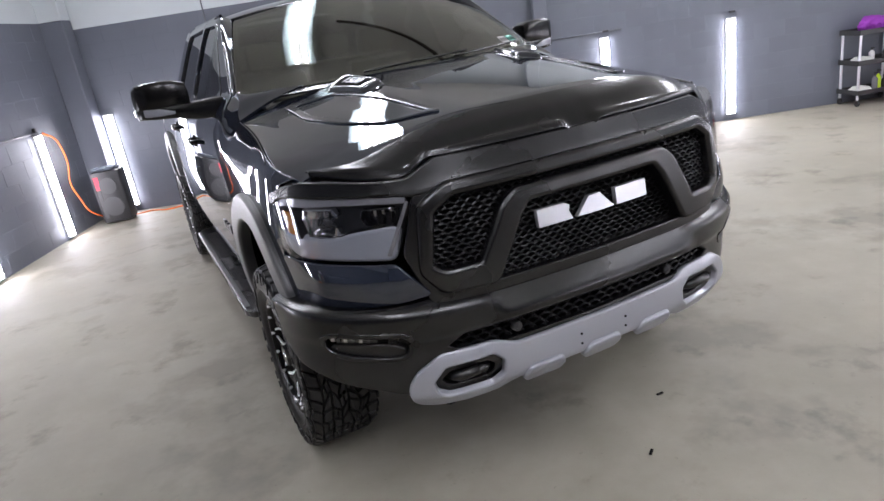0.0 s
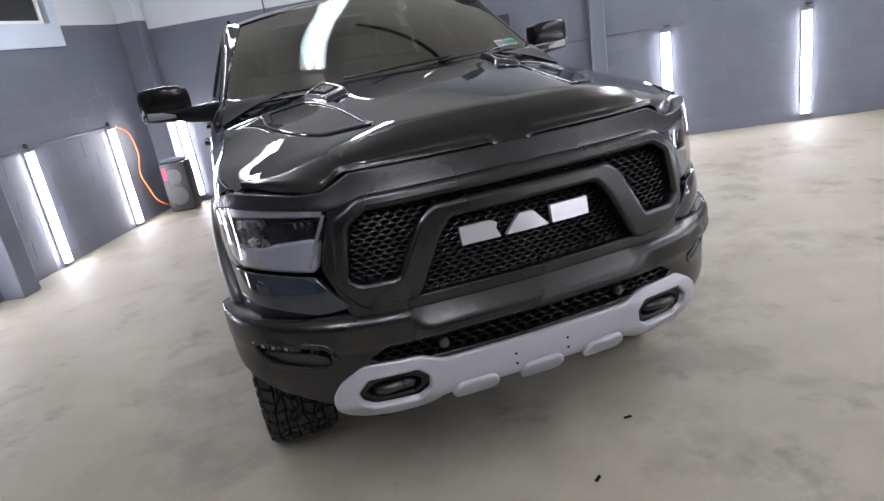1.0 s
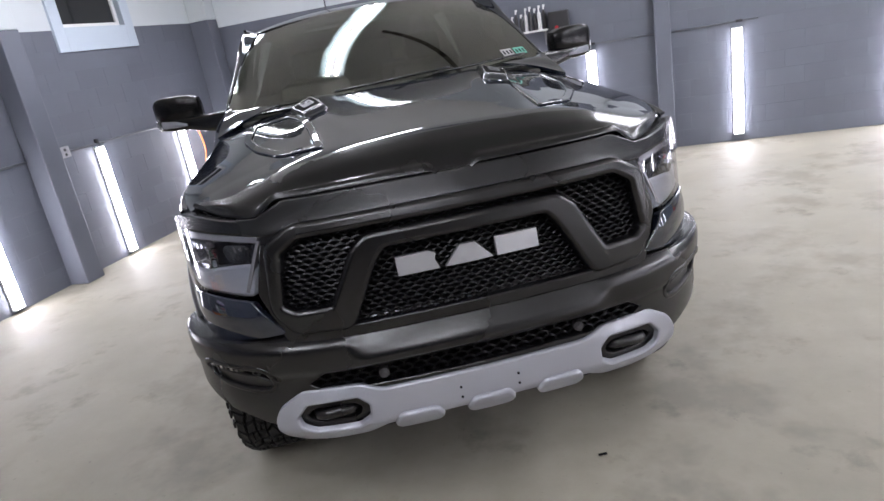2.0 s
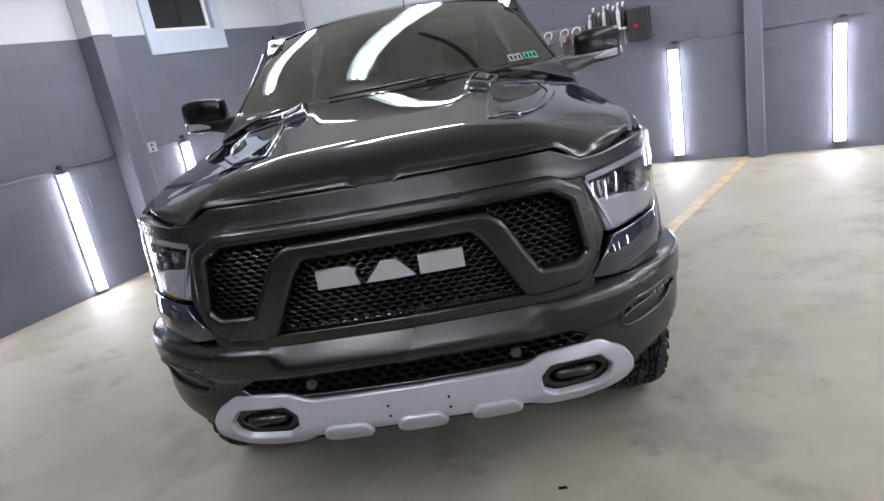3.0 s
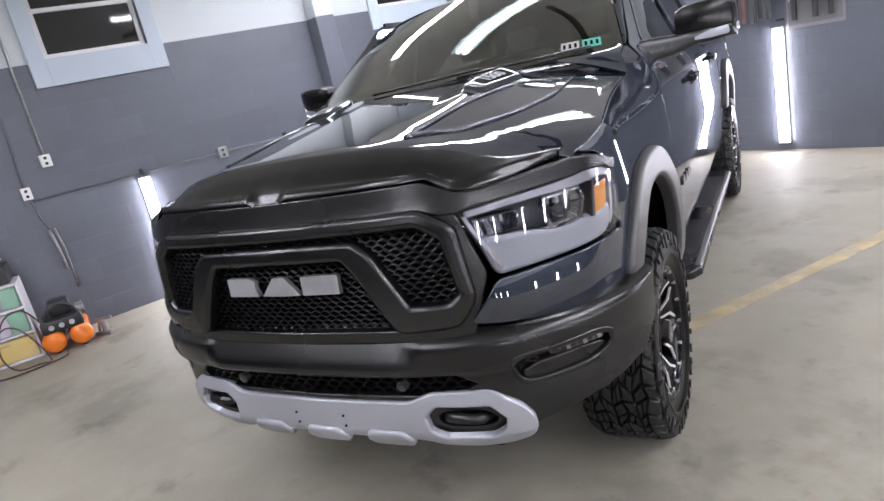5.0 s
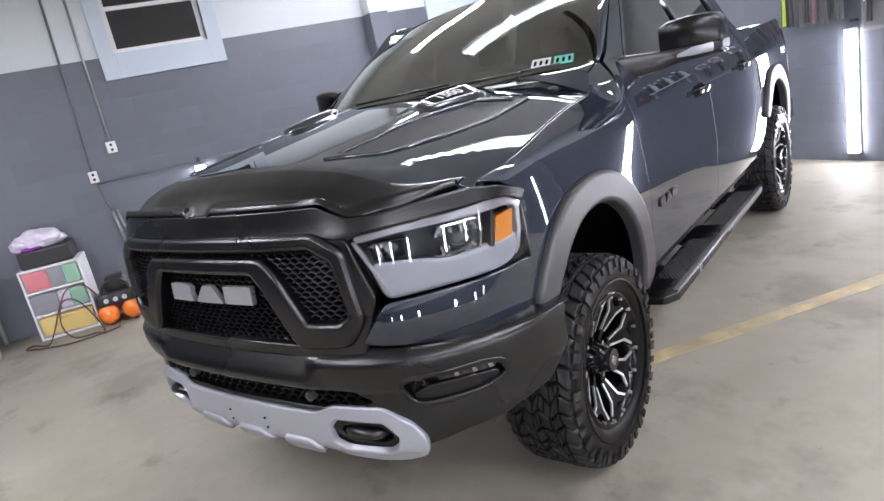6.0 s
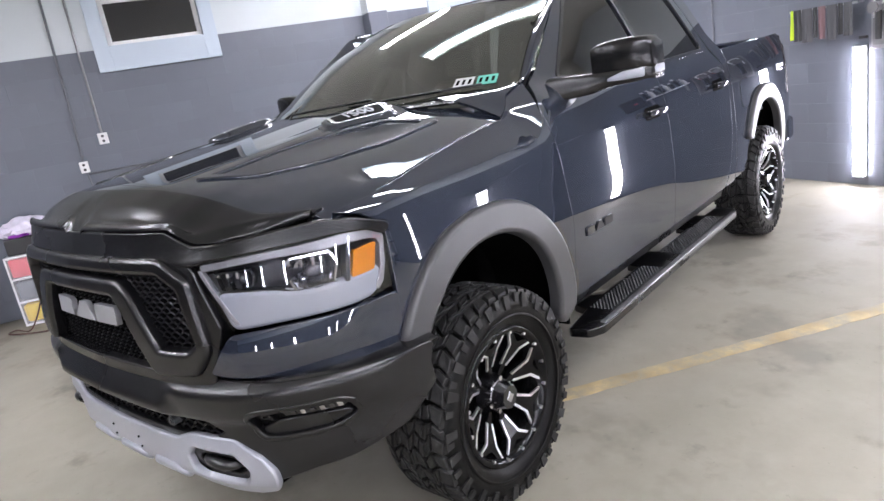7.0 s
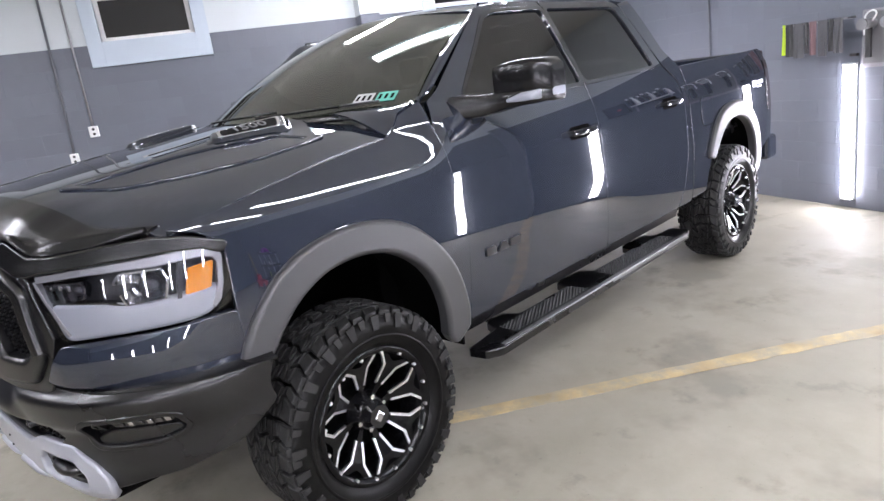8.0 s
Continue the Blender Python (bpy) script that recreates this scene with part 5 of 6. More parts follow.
def build_wheel():
    """One wheel, its axle along x and its face towards +x; the tyre's middle is at x = 0."""
    W = TYRE_W / 2
    rim = lathe("wheel", [(0.128, 0.279), (0.136, 0.272), (0.134, 0.258), (0.118, 0.246), (0.10, 0.236), (0.02, 0.225), (-0.10, 0.232), (-0.13, 0.262), (-0.13, 0.275)], 72, SPOKE, truck, "gloss black off-road wheel with machined spoke edges")
    lathe("tyre", [(0.112, 0.262), (0.128, 0.276), (0.142, 0.297), (0.151, 0.33), (0.152, 0.36), (0.147, 0.39), (0.136, 0.404), (0.118, 0.411), (0.0, 0.4145), (-0.118, 0.411), (-0.136, 0.404), (-0.152, 0.36), (-0.142, 0.297), (-0.112, 0.262)], 96, RUBBER, rim, "black off-road tyre sidewall")
    tread = new("tread", tread_blocks())
    tread.parent = rim
    lathe("bead_ring", [(0.1535, 0.318), (0.1555, 0.321), (0.1555, 0.327), (0.1535, 0.330)], 72, RUBBER, rim)
    lathe("brake_disc", [(-0.02, 0.02), (-0.02, 0.185), (-0.045, 0.185), (-0.045, 0.02)], 40, DEEP, rim, "dark brake disc")
    # near-black disc that stands in for the shade between the spokes
    bm = bmesh.new()
    cyl(bm, (-0.09, 0, 0), (-0.08, 0, 0), 0.235, 40)
    part("wheel_back", bm, DEEP, rim, "near-black disc for the shade inside the wheel")
    face = lambda r: 0.060 + 0.055 * ss((r - 0.07) / 0.19)
    polar = lambda a, r: (r * math.sin(radians(a)), r * math.cos(radians(a)))
    half = [polar(6.5, 0.072), polar(7.5, 0.12), polar(9.6, 0.198), polar(18.4, 0.2485), polar(12.0, 0.2505), polar(5.5, 0.2275)]
    for i in range(8):
        T = pose(0, 0, 0, i * 45 + 8)
        arm = [(-y, z) for y, z in half] + [polar(0, 0.218)] + half[::-1]
        ring_plate("spoke", arm, face, 0.035, SPOKE, rim, "gloss black forked spoke", m=T)
        for sg in (1, -1):
            for a, b in ((half[1], half[2]), (half[2], half[3])):
                p, q = np.array((sg * a[0], a[1])), np.array((sg * b[0], b[1]))
                d = (q - p) / np.linalg.norm(q - p)
                nrm = np.array((-d[1], d[0])) * 0.0052
                c = [p - nrm - d * 0.002, q - nrm + d * 0.002, q + nrm + d * 0.002, p + nrm - d * 0.002]
                ring_plate("milled_edge", [tuple(t) for t in c], lambda r: face(r) + 0.0015, 0.008, MILLED, rim, "machined bright edge", m=T)
    bm = bmesh.new()
    cyl(bm, (0.03, 0, 0), (0.086, 0, 0), 0.082, 32, 0.064)
    cyl(bm, (0.085, 0, 0), (0.135, 0, 0), 0.060, 8, 0.048)
    part("centre_cap", bm, GLOSSBLACK, rim, "gloss black centre cap", True)
    bm = bmesh.new()
    cyl(bm, (0.134, 0, 0), (0.1375, 0, 0), 0.026, 4, 0.020)
    part("cap_disc", bm, CHROME, rim, "bright diamond-shaped emblem")
    for i in range(6):
        a = math.radians(i * 60 + 15)
        bm = bmesh.new()
        cyl(bm, (0.05, 0.066 * math.cos(a), 0.066 * math.sin(a)), (0.089, 0.066 * math.cos(a), 0.066 * math.sin(a)), 0.0105, 6)
        part("lug_nut", bm, CHROME, rim, "bright lug nut")
    for i in range(16):
        a = math.radians(i * 22.5 + 8)
        bm = bmesh.new()
        cyl(bm, (0.112, 0.2535 * math.cos(a), 0.2535 * math.sin(a)), (0.134, 0.2535 * math.cos(a), 0.2535 * math.sin(a)), 0.0075, 8)
        part("rim_bolt", bm, MILLED, rim, "bright rim bolt")
    return rim


def copy_part(ob, m):
    made = {}
    for o in (ob, *ob.children_recursive):
        made[o] = o.copy()
        scene.collection.objects.link(made[o])
        made[o].parent = made.get(o.parent, o.parent)
    made[ob].matrix_basis = m
    return made[ob]


wheel = build_wheel()
wheel.matrix_basis = pose(0.885, 0.0, HUB_Z)
copy_part(wheel, pose(0.885, 3.672, HUB_Z, 25))
copy_part(wheel, pose(-0.885, 0.0, HUB_Z, 10, 0, 180))
copy_part(wheel, pose(-0.885, 3.672, HUB_Z, 40, 0, 180))

STEP_EDGE = material("worn_step_edge", (0.17, 0.17, 0.175), 0.32, 0.4, bump=0.2, bump_scale=300, vary=0.1, vary_scale=60)
STEP_STUD = material("worn_step_studs", (0.03, 0.03, 0.032), 0.35, spec=0.5, vary=0.4, vary_scale=18)

# running boards -------------------------------------------------------
for s in (1, -1):
    step_top = (lambda a, b: (a, b, 0.437)) if s > 0 else (lambda a, b: (-a, b, 0.437))
    plan = [(0.93, 0.640), (1.018, 0.655), (1.055, 0.72), (1.045, 2.72), (1.01, 2.80), (0.89, 2.80), (0.885, 2.61), (0.80, 2.575), (0.80, 2.31), (0.885, 2.285), (0.885, 1.81), (0.80, 1.775), (0.80, 1.555), (0.885, 1.525), (0.885, 1.08), (0.80, 1.045), (0.80, 0.925), (0.90, 0.88)]
    board = plate("running_board", step_top, rounded(plan, 0.012), [], BLACK, truck, "black side step board with cut-outs", depth=0.040, edge=0.010, step=0.08, flip=s < 0)
    bm = bmesh.new()
    box(bm, min(s * 1.026, s * 1.060), max(s * 1.026, s * 1.060), 0.74, 2.71, 0.410, 0.4395, 0.007)
    part("edge_strip", bm, STEP_EDGE, board, "grey worn outer edge strip")
    for v0, v1 in ((0.90, 1.53), (1.80, 2.60)):
        bm = bmesh.new()
        for i, y in enumerate(np.arange(v0, v1, 0.016)):
            for x in np.arange(0.902, 1.010, 0.019):
                cyl(bm, (s * (x + (0.0095 if i % 2 else 0)), y, 0.436), (s * (x + (0.0095 if i % 2 else 0)), y, 0.4405), 0.0062, 4, 0.0035)
        part("grip_studs", bm, STEP_STUD, board, "raised worn grip studs")
    for y in (0.985, 1.665, 2.44):
        tube("bracket", [(s * 0.62, y, 0.50), (s * 0.74, y, 0.42), (s * 0.90, y, 0.408)], 0.018, BLACK, board, "black bracket")
    # rocker trim
    plate("rocker", side(s), [(0.60, 0.515), (0.605, 0.608), (2.80, 0.608), (2.80, 0.515)], [], BLACK, truck, "black rocker trim", depth=0.03, off=-0.034, flip=s < 0)

SHELL = material("black_mirror_paint", (0.006, 0.006, 0.0065), 0.2, 0, 0, spec=0.4)

# mirrors, handles, small parts ----------------------------------------
for s in (1, -1):
    def sec(u, v0, v1, z0, z1, r=0.35):
        """A rounded section of the mirror's shell at u."""
        cv, cz, hv, hz = (v0 + v1) / 2, (z0 + z1) / 2, (v1 - v0) / 2, (z1 - z0) / 2
        out = []
        for k in range(20):
            a = 2 * math.pi * k / 20
            c, d = math.cos(a), math.sin(a)
            e = 0.30
            out.append((s * u, cv + hv * math.copysign(abs(c) ** e, c), cz + hz * math.copysign(abs(d) ** e, d)))
        return out
    rows = [sec(0.895, 0.74, 0.89, 1.466, 1.566), sec(0.95, 0.77, 0.91, 1.462, 1.565), sec(1.03, 0.83, 0.96, 1.468, 1.558), sec(1.12, 0.865, 1.01, 1.490, 1.560), sec(1.22, 0.888, 1.04, 1.497, 1.562), sec(1.275, 0.915, 1.05, 1.504, 1.562), sec(1.298, 0.95, 1.045, 1.500, 1.558), sec(1.304, 0.98, 1.03, 1.515, 1.55)]
    arm = loft("door_mirror", rows, BLACK, truck, "black door mirror on a thick arm", closed=True)
    rows = [sec(1.036, 0.90, 0.985, 1.545, 1.625), sec(1.046, 0.878, 1.0, 1.545, 1.660), sec(1.085, 0.868, 1.02, 1.545, 1.676), sec(1.15, 0.872, 1.04, 1.545, 1.683), sec(1.23, 0.892, 1.048, 1.545, 1.683), sec(1.278, 0.915, 1.05, 1.545, 1.675), sec(1.300, 0.945, 1.05, 1.545, 1.650), sec(1.305, 0.975, 1.04, 1.547, 1.61)]
    rows = [[(x, y, z) for x, y, z in r] for r in rows]
    loft("mirror_shell", rows, SHELL, arm, "black mirror shell", closed=True)
    bm = bmesh.new()
    box(bm, min(s * 1.07, s * 1.28), max(s * 1.07, s * 1.28), 1.040, 1.056, 1.50, 1.655, 0.006)
    part("mirror_glass", bm, CHROME, arm, "mirror glass")
    rows = [sec(1.125, 0.858, 0.90, 1.515, 1.528), sec(1.19, 0.872, 0.93, 1.512, 1.550), sec(1.26, 0.900, 1.0, 1.514, 1.556), sec(1.309, 0.965, 1.03, 1.524, 1.556)]
    loft("turn_signal", rows, WHITELENS, arm, "clear turn signal lens", closed=True)
    for v, z in ((1.60, 1.285), (2.655, 1.302)):
        u = side_u(v, z)
        bm = bmesh.new()
        box(bm, min(s * (u + 0.022), s * (u + 0.045)), max(s * (u + 0.022), s * (u + 0.045)), v - 0.115, v + 0.115, z - 0.016, z + 0.018, 0.009)
        for dv in (-0.1, 0.1):
            box(bm, min(s * (u - 0.01), s * (u + 0.03)), max(s * (u - 0.01), s * (u + 0.03)), v + dv - 0.014, v + dv + 0.014, z - 0.014, z + 0.016, 0.004)
        hd = part("door_handle", bm, GLOSSBLACK, truck, "gloss black door handle", True)
        # no hollow is cut: a flat near-black patch paints the recess's shade
        plate("handle_recess", side(s), rounded([(v - 0.10, z - 0.035), (v + 0.10, z - 0.035), (v + 0.10, z + 0.03), (v - 0.10, z + 0.03)], 0.03), [], DEEP, hd, "flat near-black patch for the shade of the handle recess", depth=0.004, edge=0.001, off=0.002, flip=s < 0)
ring = rounded([(3.10, 1.08), (3.30, 1.08), (3.30, 1.28), (3.10, 1.28)], 0.05)
inner_d = rounded([(3.106, 1.086), (3.294, 1.086), (3.294, 1.274), (3.106, 1.274)], 0.046)
plate("fuel_door", side(1), inner_d, [], PAINT, truck, "round-cornered fuel door", depth=0.004, edge=0.002, off=0.003)
plate("fuel_door_gap", side(1), ring, [], DEEP, truck, "dark gap round the fuel door", depth=0.002, edge=0.0005, off=0.0012)

# wipers and cowl
loft("cowl", [[(u, cowl_v(u) - 0.03 + d, 1.555 - 0.02 * (u / 0.87) ** 2 + z) for d, z in ((0.0, 0.0), (0.05, 0.012), (0.10, 0.008))] for u in np.linspace(-0.84, 0.84, 24)], BLACK, truck, "black cowl panel", thick=0.01)
for u0, u1 in ((-0.30, 0.28), (0.18, 0.74)):
    pts = [np.array(windscreen(a / 0.865, t)) + np.array((0, -0.012, 0.014)) for a, t in ((u0, 0.005), ((u0 + u1) / 2, 0.02), (u1, 0.035))]
    tube("wiper", pts, 0.006, BLACK, truck, "black wiper blade", count=16)


# registration stickers inside the glass corner
def on_glass(a, b):
    return windscreen(0.80 + a, 0.02 + b)


STICK_W = material("white_sticker", (0.40, 0.40, 0.39), 0.5)
STICK_G = material("green_sticker", (0.08, 0.36, 0.27), 0.5)
for k, mat in enumerate((STICK_W, STICK_G)):
    a = -0.085 + k * 0.10
    st = plate("sticker", on_glass, [(a, 0.035), (a + 0.085, 0.035), (a + 0.085, 0.105), (a, 0.105)], [], mat, truck, "small printed inspection sticker", depth=0.001, edge=0.0003, off=0.003, step=0.05)
    for j in range(3):
        plate("printed_bar", on_glass, [(a + 0.010 + j * 0.026, 0.052), (a + 0.022 + j * 0.026, 0.052), (a + 0.022 + j * 0.026, 0.088), (a + 0.010 + j * 0.026, 0.088)], [], DEEP, st, "dark printed bar", depth=0.0008, edge=0.0002, off=0.0042, step=0.05)

for s in (1, -1):
    for v, z, w, h in ((4.12, 1.235, 0.035, 0.05), (4.165, 1.235, 0.05, 0.05), (4.23, 1.25, 0.17, 0.028), (4.23, 1.225, 0.12, 0.014)):
        plate("decal_bar", side(s), [(v, z), (v + w, z), (v + w, z + h), (v, z + h)], [], BRIGHT, truck, "pale decal bar on the bed side", depth=0.0008, edge=0.0003, off=0.0015, flip=s < 0)

# ---------------------------------------------------------------- things in the room
YELLOW = material("worn_yellow_paint", (0.40, 0.300, 0.155), 0.6, vary=0.3, vary_scale=5, bump=0.2)


def worn(m, floor_color):
    """Paint that has worn through to the concrete in patches."""
    nt = m.node_tree
    b = nt.nodes["Principled BSDF"]
    src = b.inputs["Base Color"].links[0].from_socket
    co = nt.nodes["Texture Coordinate"]
    n = nt.nodes.new("ShaderNodeTexNoise")
    n.inputs["Scale"].default_value, n.inputs["Detail"].default_value, n.inputs["Roughness"].default_value = 7, 8, 0.7
    mr = nt.nodes.new("ShaderNodeMapRange")
    mr.inputs["From Min"].default_value, mr.inputs["From Max"].default_value = 0.42, 0.62
    mix = nt.nodes.new("ShaderNodeMix")
    mix.data_type = "RGBA"
    mix.inputs["B"].default_value = (*floor_color, 1)
    nt.links.new(co.outputs["Object"], n.inputs["Vector"])
    nt.links.new(n.outputs["Fac"], mr.inputs["Value"])
    nt.links.new(mr.outputs[0], mix.inputs["Factor"])
    nt.links.new(src, mix.inputs["A"])
    nt.links.new(mix.outputs["Result"], b.inputs["Base Color"])


worn(YELLOW, (0.29, 0.26, 0.19))
ORANGE = material("orange_enamel", (0.80, 0.20, 0.02), 0.25, 0, 0.5)
CORD = material("orange_cord", (0.85, 0.16, 0.02), 0.5)
HOSE = material("dark_rubber_hose", (0.07, 0.03, 0.025), 0.5)
PURPLE = material("purple_cloth", (0.22, 0.03, 0.30), 0.9, bump=0.4, bump_scale=200)
PLASTICBAG = material("cloudy_plastic_bag", (0.62, 0.58, 0.68), 0.35, vary=0.15, vary_scale=12)
DRAWER = material("milky_drawer_plastic", (0.70, 0.70, 0.72), 0.3, vary=0.08, vary_scale=10)


def milky(name, color, share):
    """Cloudy plastic: part of the light passes, part is scattered."""
    m = bpy.data.materials.new(name)
    m.use_nodes = True
    nt = m.node_tree
    nt.nodes.clear()
    out, mix = nt.nodes.new("ShaderNodeOutputMaterial"), nt.nodes.new("ShaderNodeMixShader")
    tr, df = nt.nodes.new("ShaderNodeBsdfTransparent"), nt.nodes.new("ShaderNodeBsdfDiffuse")
    df.inputs[0].default_value = (*color, 1)
    mix.inputs[0].default_value = share
    nt.links.new(tr.outputs[0], mix.inputs[1])
    nt.links.new(df.outputs[0], mix.inputs[2])
    nt.links.new(mix.outputs[0], out.inputs[0])
    return m


CLEARBOX = milky("cloudy_clear_plastic", (0.75, 0.75, 0.78), 0.16)
PINK = material("pink_cloth", (0.72, 0.05, 0.08), 0.8)
GREEN = material("green_cloth", (0.15, 0.5, 0.28), 0.8)
LEMON = material("yellow_cloth", (0.85, 0.60, 0.02), 0.85, bump=0.4)
GREYCLOTH = material("grey_cloth", (0.12, 0.14, 0.17), 0.85)
REDPAINT = material("red_paint", (0.55, 0.02, 0.03), 0.3, 0, 0.4)
LIME = material("lime_plastic", (0.55, 0.75, 0.03), 0.5)
GREYPAD = material("grey_foam", (0.16, 0.16, 0.165), 0.9, bump=0.3)

# worn line on the floor
bm = bmesh.new()
L0, L1 = Vector((0.36, 3.30, 0)), Vector((1.42, 8.29, 0))
d = (L1 - L0)
nrm = Vector((-d.y, d.x, 0)).normalized()
rnd = random.Random(3)
K = 60
left, right = [], []
for i in range(K + 1):
    p = L0 + d * i / K
    left.append(bm.verts.new(p + nrm * (0.052 + rnd.uniform(-0.006, 0.006)) + Vector((0, 0, 0.0025))))
    right.append(bm.verts.new(p - nrm * (0.052 + rnd.uniform(-0.006, 0.006)) + Vector((0, 0, 0.0025))))
for i in range(K):
    bm.faces.new((right[i], right[i + 1], left[i + 1], left[i]))
bmesh.ops.recalc_face_normals(bm, faces=bm.faces)
ext = bmesh.ops.extrude_face_region(bm, geom=bm.faces[:])
bmesh.ops.translate(bm, vec=(0, 0, -0.002), verts=[v for v in ext["geom"] if isinstance(v, bmesh.types.BMVert)])
tagged(part("floor_line", bm, YELLOW), "worn yellow painted line on the concrete floor", "floor marking", kind="structure")

# conduits and outlets on the long wall
X = WALL_X + 0.012


def conduit(name, pts, r, mat, label):
    return tagged(tube(name, pts, r, mat, curved=False, n=10), label, "conduit")


conduit("conduit", [(X, 1.76, 1.27), (X, 3.2, 1.268), (X, 4.93, 1.262)], 0.011, DARKPIPE, "thin dark horizontal conduit along the block wall")
conduit("conduit", [(X, 5.18, 1.262), (X, 6.2, 1.262), (X, 7.30, 1.255)], 0.011, DARKPIPE, "thin dark horizontal conduit along the block wall")
conduit("conduit", [(X, 1.985, 1.64), (X, 1.99, 2.4), (X, 2.0, CEIL)], 0.012, STEEL, "vertical steel conduit down to an outlet")
conduit("conduit", [(X, 1.745, 1.38), (X, 1.77, 1.9), (X, 1.81, CEIL)], 0.012, DARKPIPE, "vertical painted conduit down to an outlet")
conduit("conduit", [(X + 0.02, 1.752, 1.30), (X + 0.02, 1.775, 1.12), (X + 0.02, 1.815, 0.99)], 0.008, DARKPIPE, "short dark flexible lead below an outlet")
conduit("steel_rod", [(X + 0.02, 1.805, 0.985), (X + 0.03, 1.825, 0.80), (X + 0.03, 1.83, 0.60)], 0.016, STEEL, "bright steel rod hanging on the block wall")
conduit("steel_rod", [(X + 0.03, 1.85, 0.99), (X + 0.03, 1.872, 0.80), (X + 0.03, 1.865, 0.40)], 0.010, STEEL, "thin steel rod hanging on the block wall")
for y, z, w in ((1.985, 1.59, 0.045), (1.745, 1.345, 0.04), (3.57, 1.265, 0.05), (5.38, 1.262, 0.06)):
    thing = new("outlet_box")
    bm = bmesh.new()
    box(bm, WALL_X, WALL_X + 0.05, y - w, y + w, z - 0.055, z + 0.055, 0.005)
    part("box", bm, STEEL if y > 3 else WHITEPLASTIC, thing)
    for k in (-1, 1):
        bm = bmesh.new()
        cyl(bm, (WALL_X + 0.048, y, z + k * 0.024), (WALL_X + 0.054, y, z + k * 0.024), 0.014, 14)
        part("socket", bm, BLACKPLASTIC, thing, "dark socket")
    tagged(thing, "small metal outlet box on the block wall", "outlet", "outlets on the wall")
for y in (2.74, 4.30, 5.85, 7.26):
    thing = new("lamp_plug")
    bm = bmesh.new()
    box(bm, WALL_X, WALL_X + 0.035, y - 0.018, y + 0.018, 1.262, 1.31, 0.006)
    part("plug", bm, BLACKPLASTIC, thing)
    tube("lead", [(WALL_X + 0.02, y, 1.27), (WALL_X + 0.045, y + 0.01, 1.25), (WALL_X + 0.02, y, 1.225)], 0.004, BLACKPLASTIC, thing, n=6, count=8)
    tagged(thing, "black plug and lead above a wall lamp", "plug", "plugs of the wall lamps")

# conduit between the lamps on the back wall
conduit("conduit", [(0.70, WALL_Y - 0.012, 1.345), (1.40, WALL_Y - 0.012, 1.345)], 0.008, DARKPIPE, "thin dark cable between two wall lamps")
conduit("conduit", [(1.59, WALL_Y - 0.012, 1.335), (2.30, WALL_Y - 0.012, 1.345), (2.5, WALL_Y - 0.012, 1.345)], 0.008, DARKPIPE, "thin dark cable between two wall lamps")
conduit("conduit", [(-2.55, WALL_Y - 0.012, 0.0), (-2.55, WALL_Y - 0.012, CEIL)], 0.008, DARKPIPE, "thin vertical cable on the back wall")
for x in (-0.894, 0.68, 2.28, 3.87):
    thing = new("lamp_plug")
    bm = bmesh.new()
    box(bm, x - 0.012, x + 0.06, WALL_Y - 0.03, WALL_Y, 1.335, 1.36, 0.006)
    part("plug", bm, BLACKPLASTIC, thing)
    tagged(thing, "black plug above a wall lamp", "plug", "plugs of the wall lamps")


# drawer unit with a box and bags on it
def drawer_unit(m):
    thing = new("drawer_unit")
    for z in (0.0, 0.225, 0.45, 0.66):
        bm = bmesh.new()
        box(bm, -0.242, 0.242, 0, 0.37, z, z + 0.022, 0.005)
        part("shelf", bm, DRAWER, thing, "milky plastic shelf")
    for x in (-0.26, 0.242):
        bm = bmesh.new()
        box(bm, x, x + 0.018, 0, 0.37, 0, 0.682, 0.004)
        part("side_panel", bm, DRAWER, thing, "milky plastic side")
    bm = bmesh.new()
    box(bm, -0.26, 0.26, 0.37, 0.38, 0, 0.68)
    part("back_panel", bm, DRAWER, thing, "milky plastic back")
    fills = ((0.025, ((-0.22, 0.22, LEMON),)), (0.25, ((-0.22, -0.02, GREYCLOTH), (0.0, 0.09, PLASTICBAG), (0.10, 0.22, GREEN))), (0.475, ((-0.22, -0.03, PINK), (-0.02, 0.10, GREYCLOTH), (0.11, 0.22, GREEN))))
    for z, cloths in fills:
        bm = bmesh.new()
        box(bm, -0.238, 0.238, -0.012, -0.006, z, z + 0.195, 0.002)
        box(bm, -0.05, 0.05, -0.03, -0.012, z + 0.155, z + 0.172, 0.004)
        dr = part("drawer", bm, CLEARBOX, thing, "cloudy clear drawer full of cloths")
        for a, b, mat in cloths:
            bm = bmesh.new()
            box(bm, a - 0.008, b + 0.008, -0.001, 0.25, z + 0.002, z + 0.182, 0.022, seg=3)
            bmesh.ops.subdivide_edges(bm, edges=bm.edges[:], cuts=1)
            for v in bm.verts:
                q = v.co * 14 + Vector((a * 30, z * 20, 0))
                v.co += Vector((0.010 * noise.noise(q), 0.008 * noise.noise(q + Vector((5, 0, 0))), 0.02 * noise.noise(q + Vector((0, 7, 0)))))
            part("cloth", bm, mat, dr, "folded cloth", True)
    thing.matrix_basis = m
    return tagged(thing, "cloudy plastic three-drawer unit full of coloured cloths", "drawer unit")


UNIT = pose(-4.0, 1.14, 0, 0, 0, 82)
drawer_unit(UNIT)
thing = new("storage_box")
bm = bmesh.new()
box(bm, -0.22, 0.22, 0.03, 0.34, 0.684, 0.84, 0.012)
part("body", bm, BLACKPLASTIC, thing)
thing.matrix_basis = UNIT
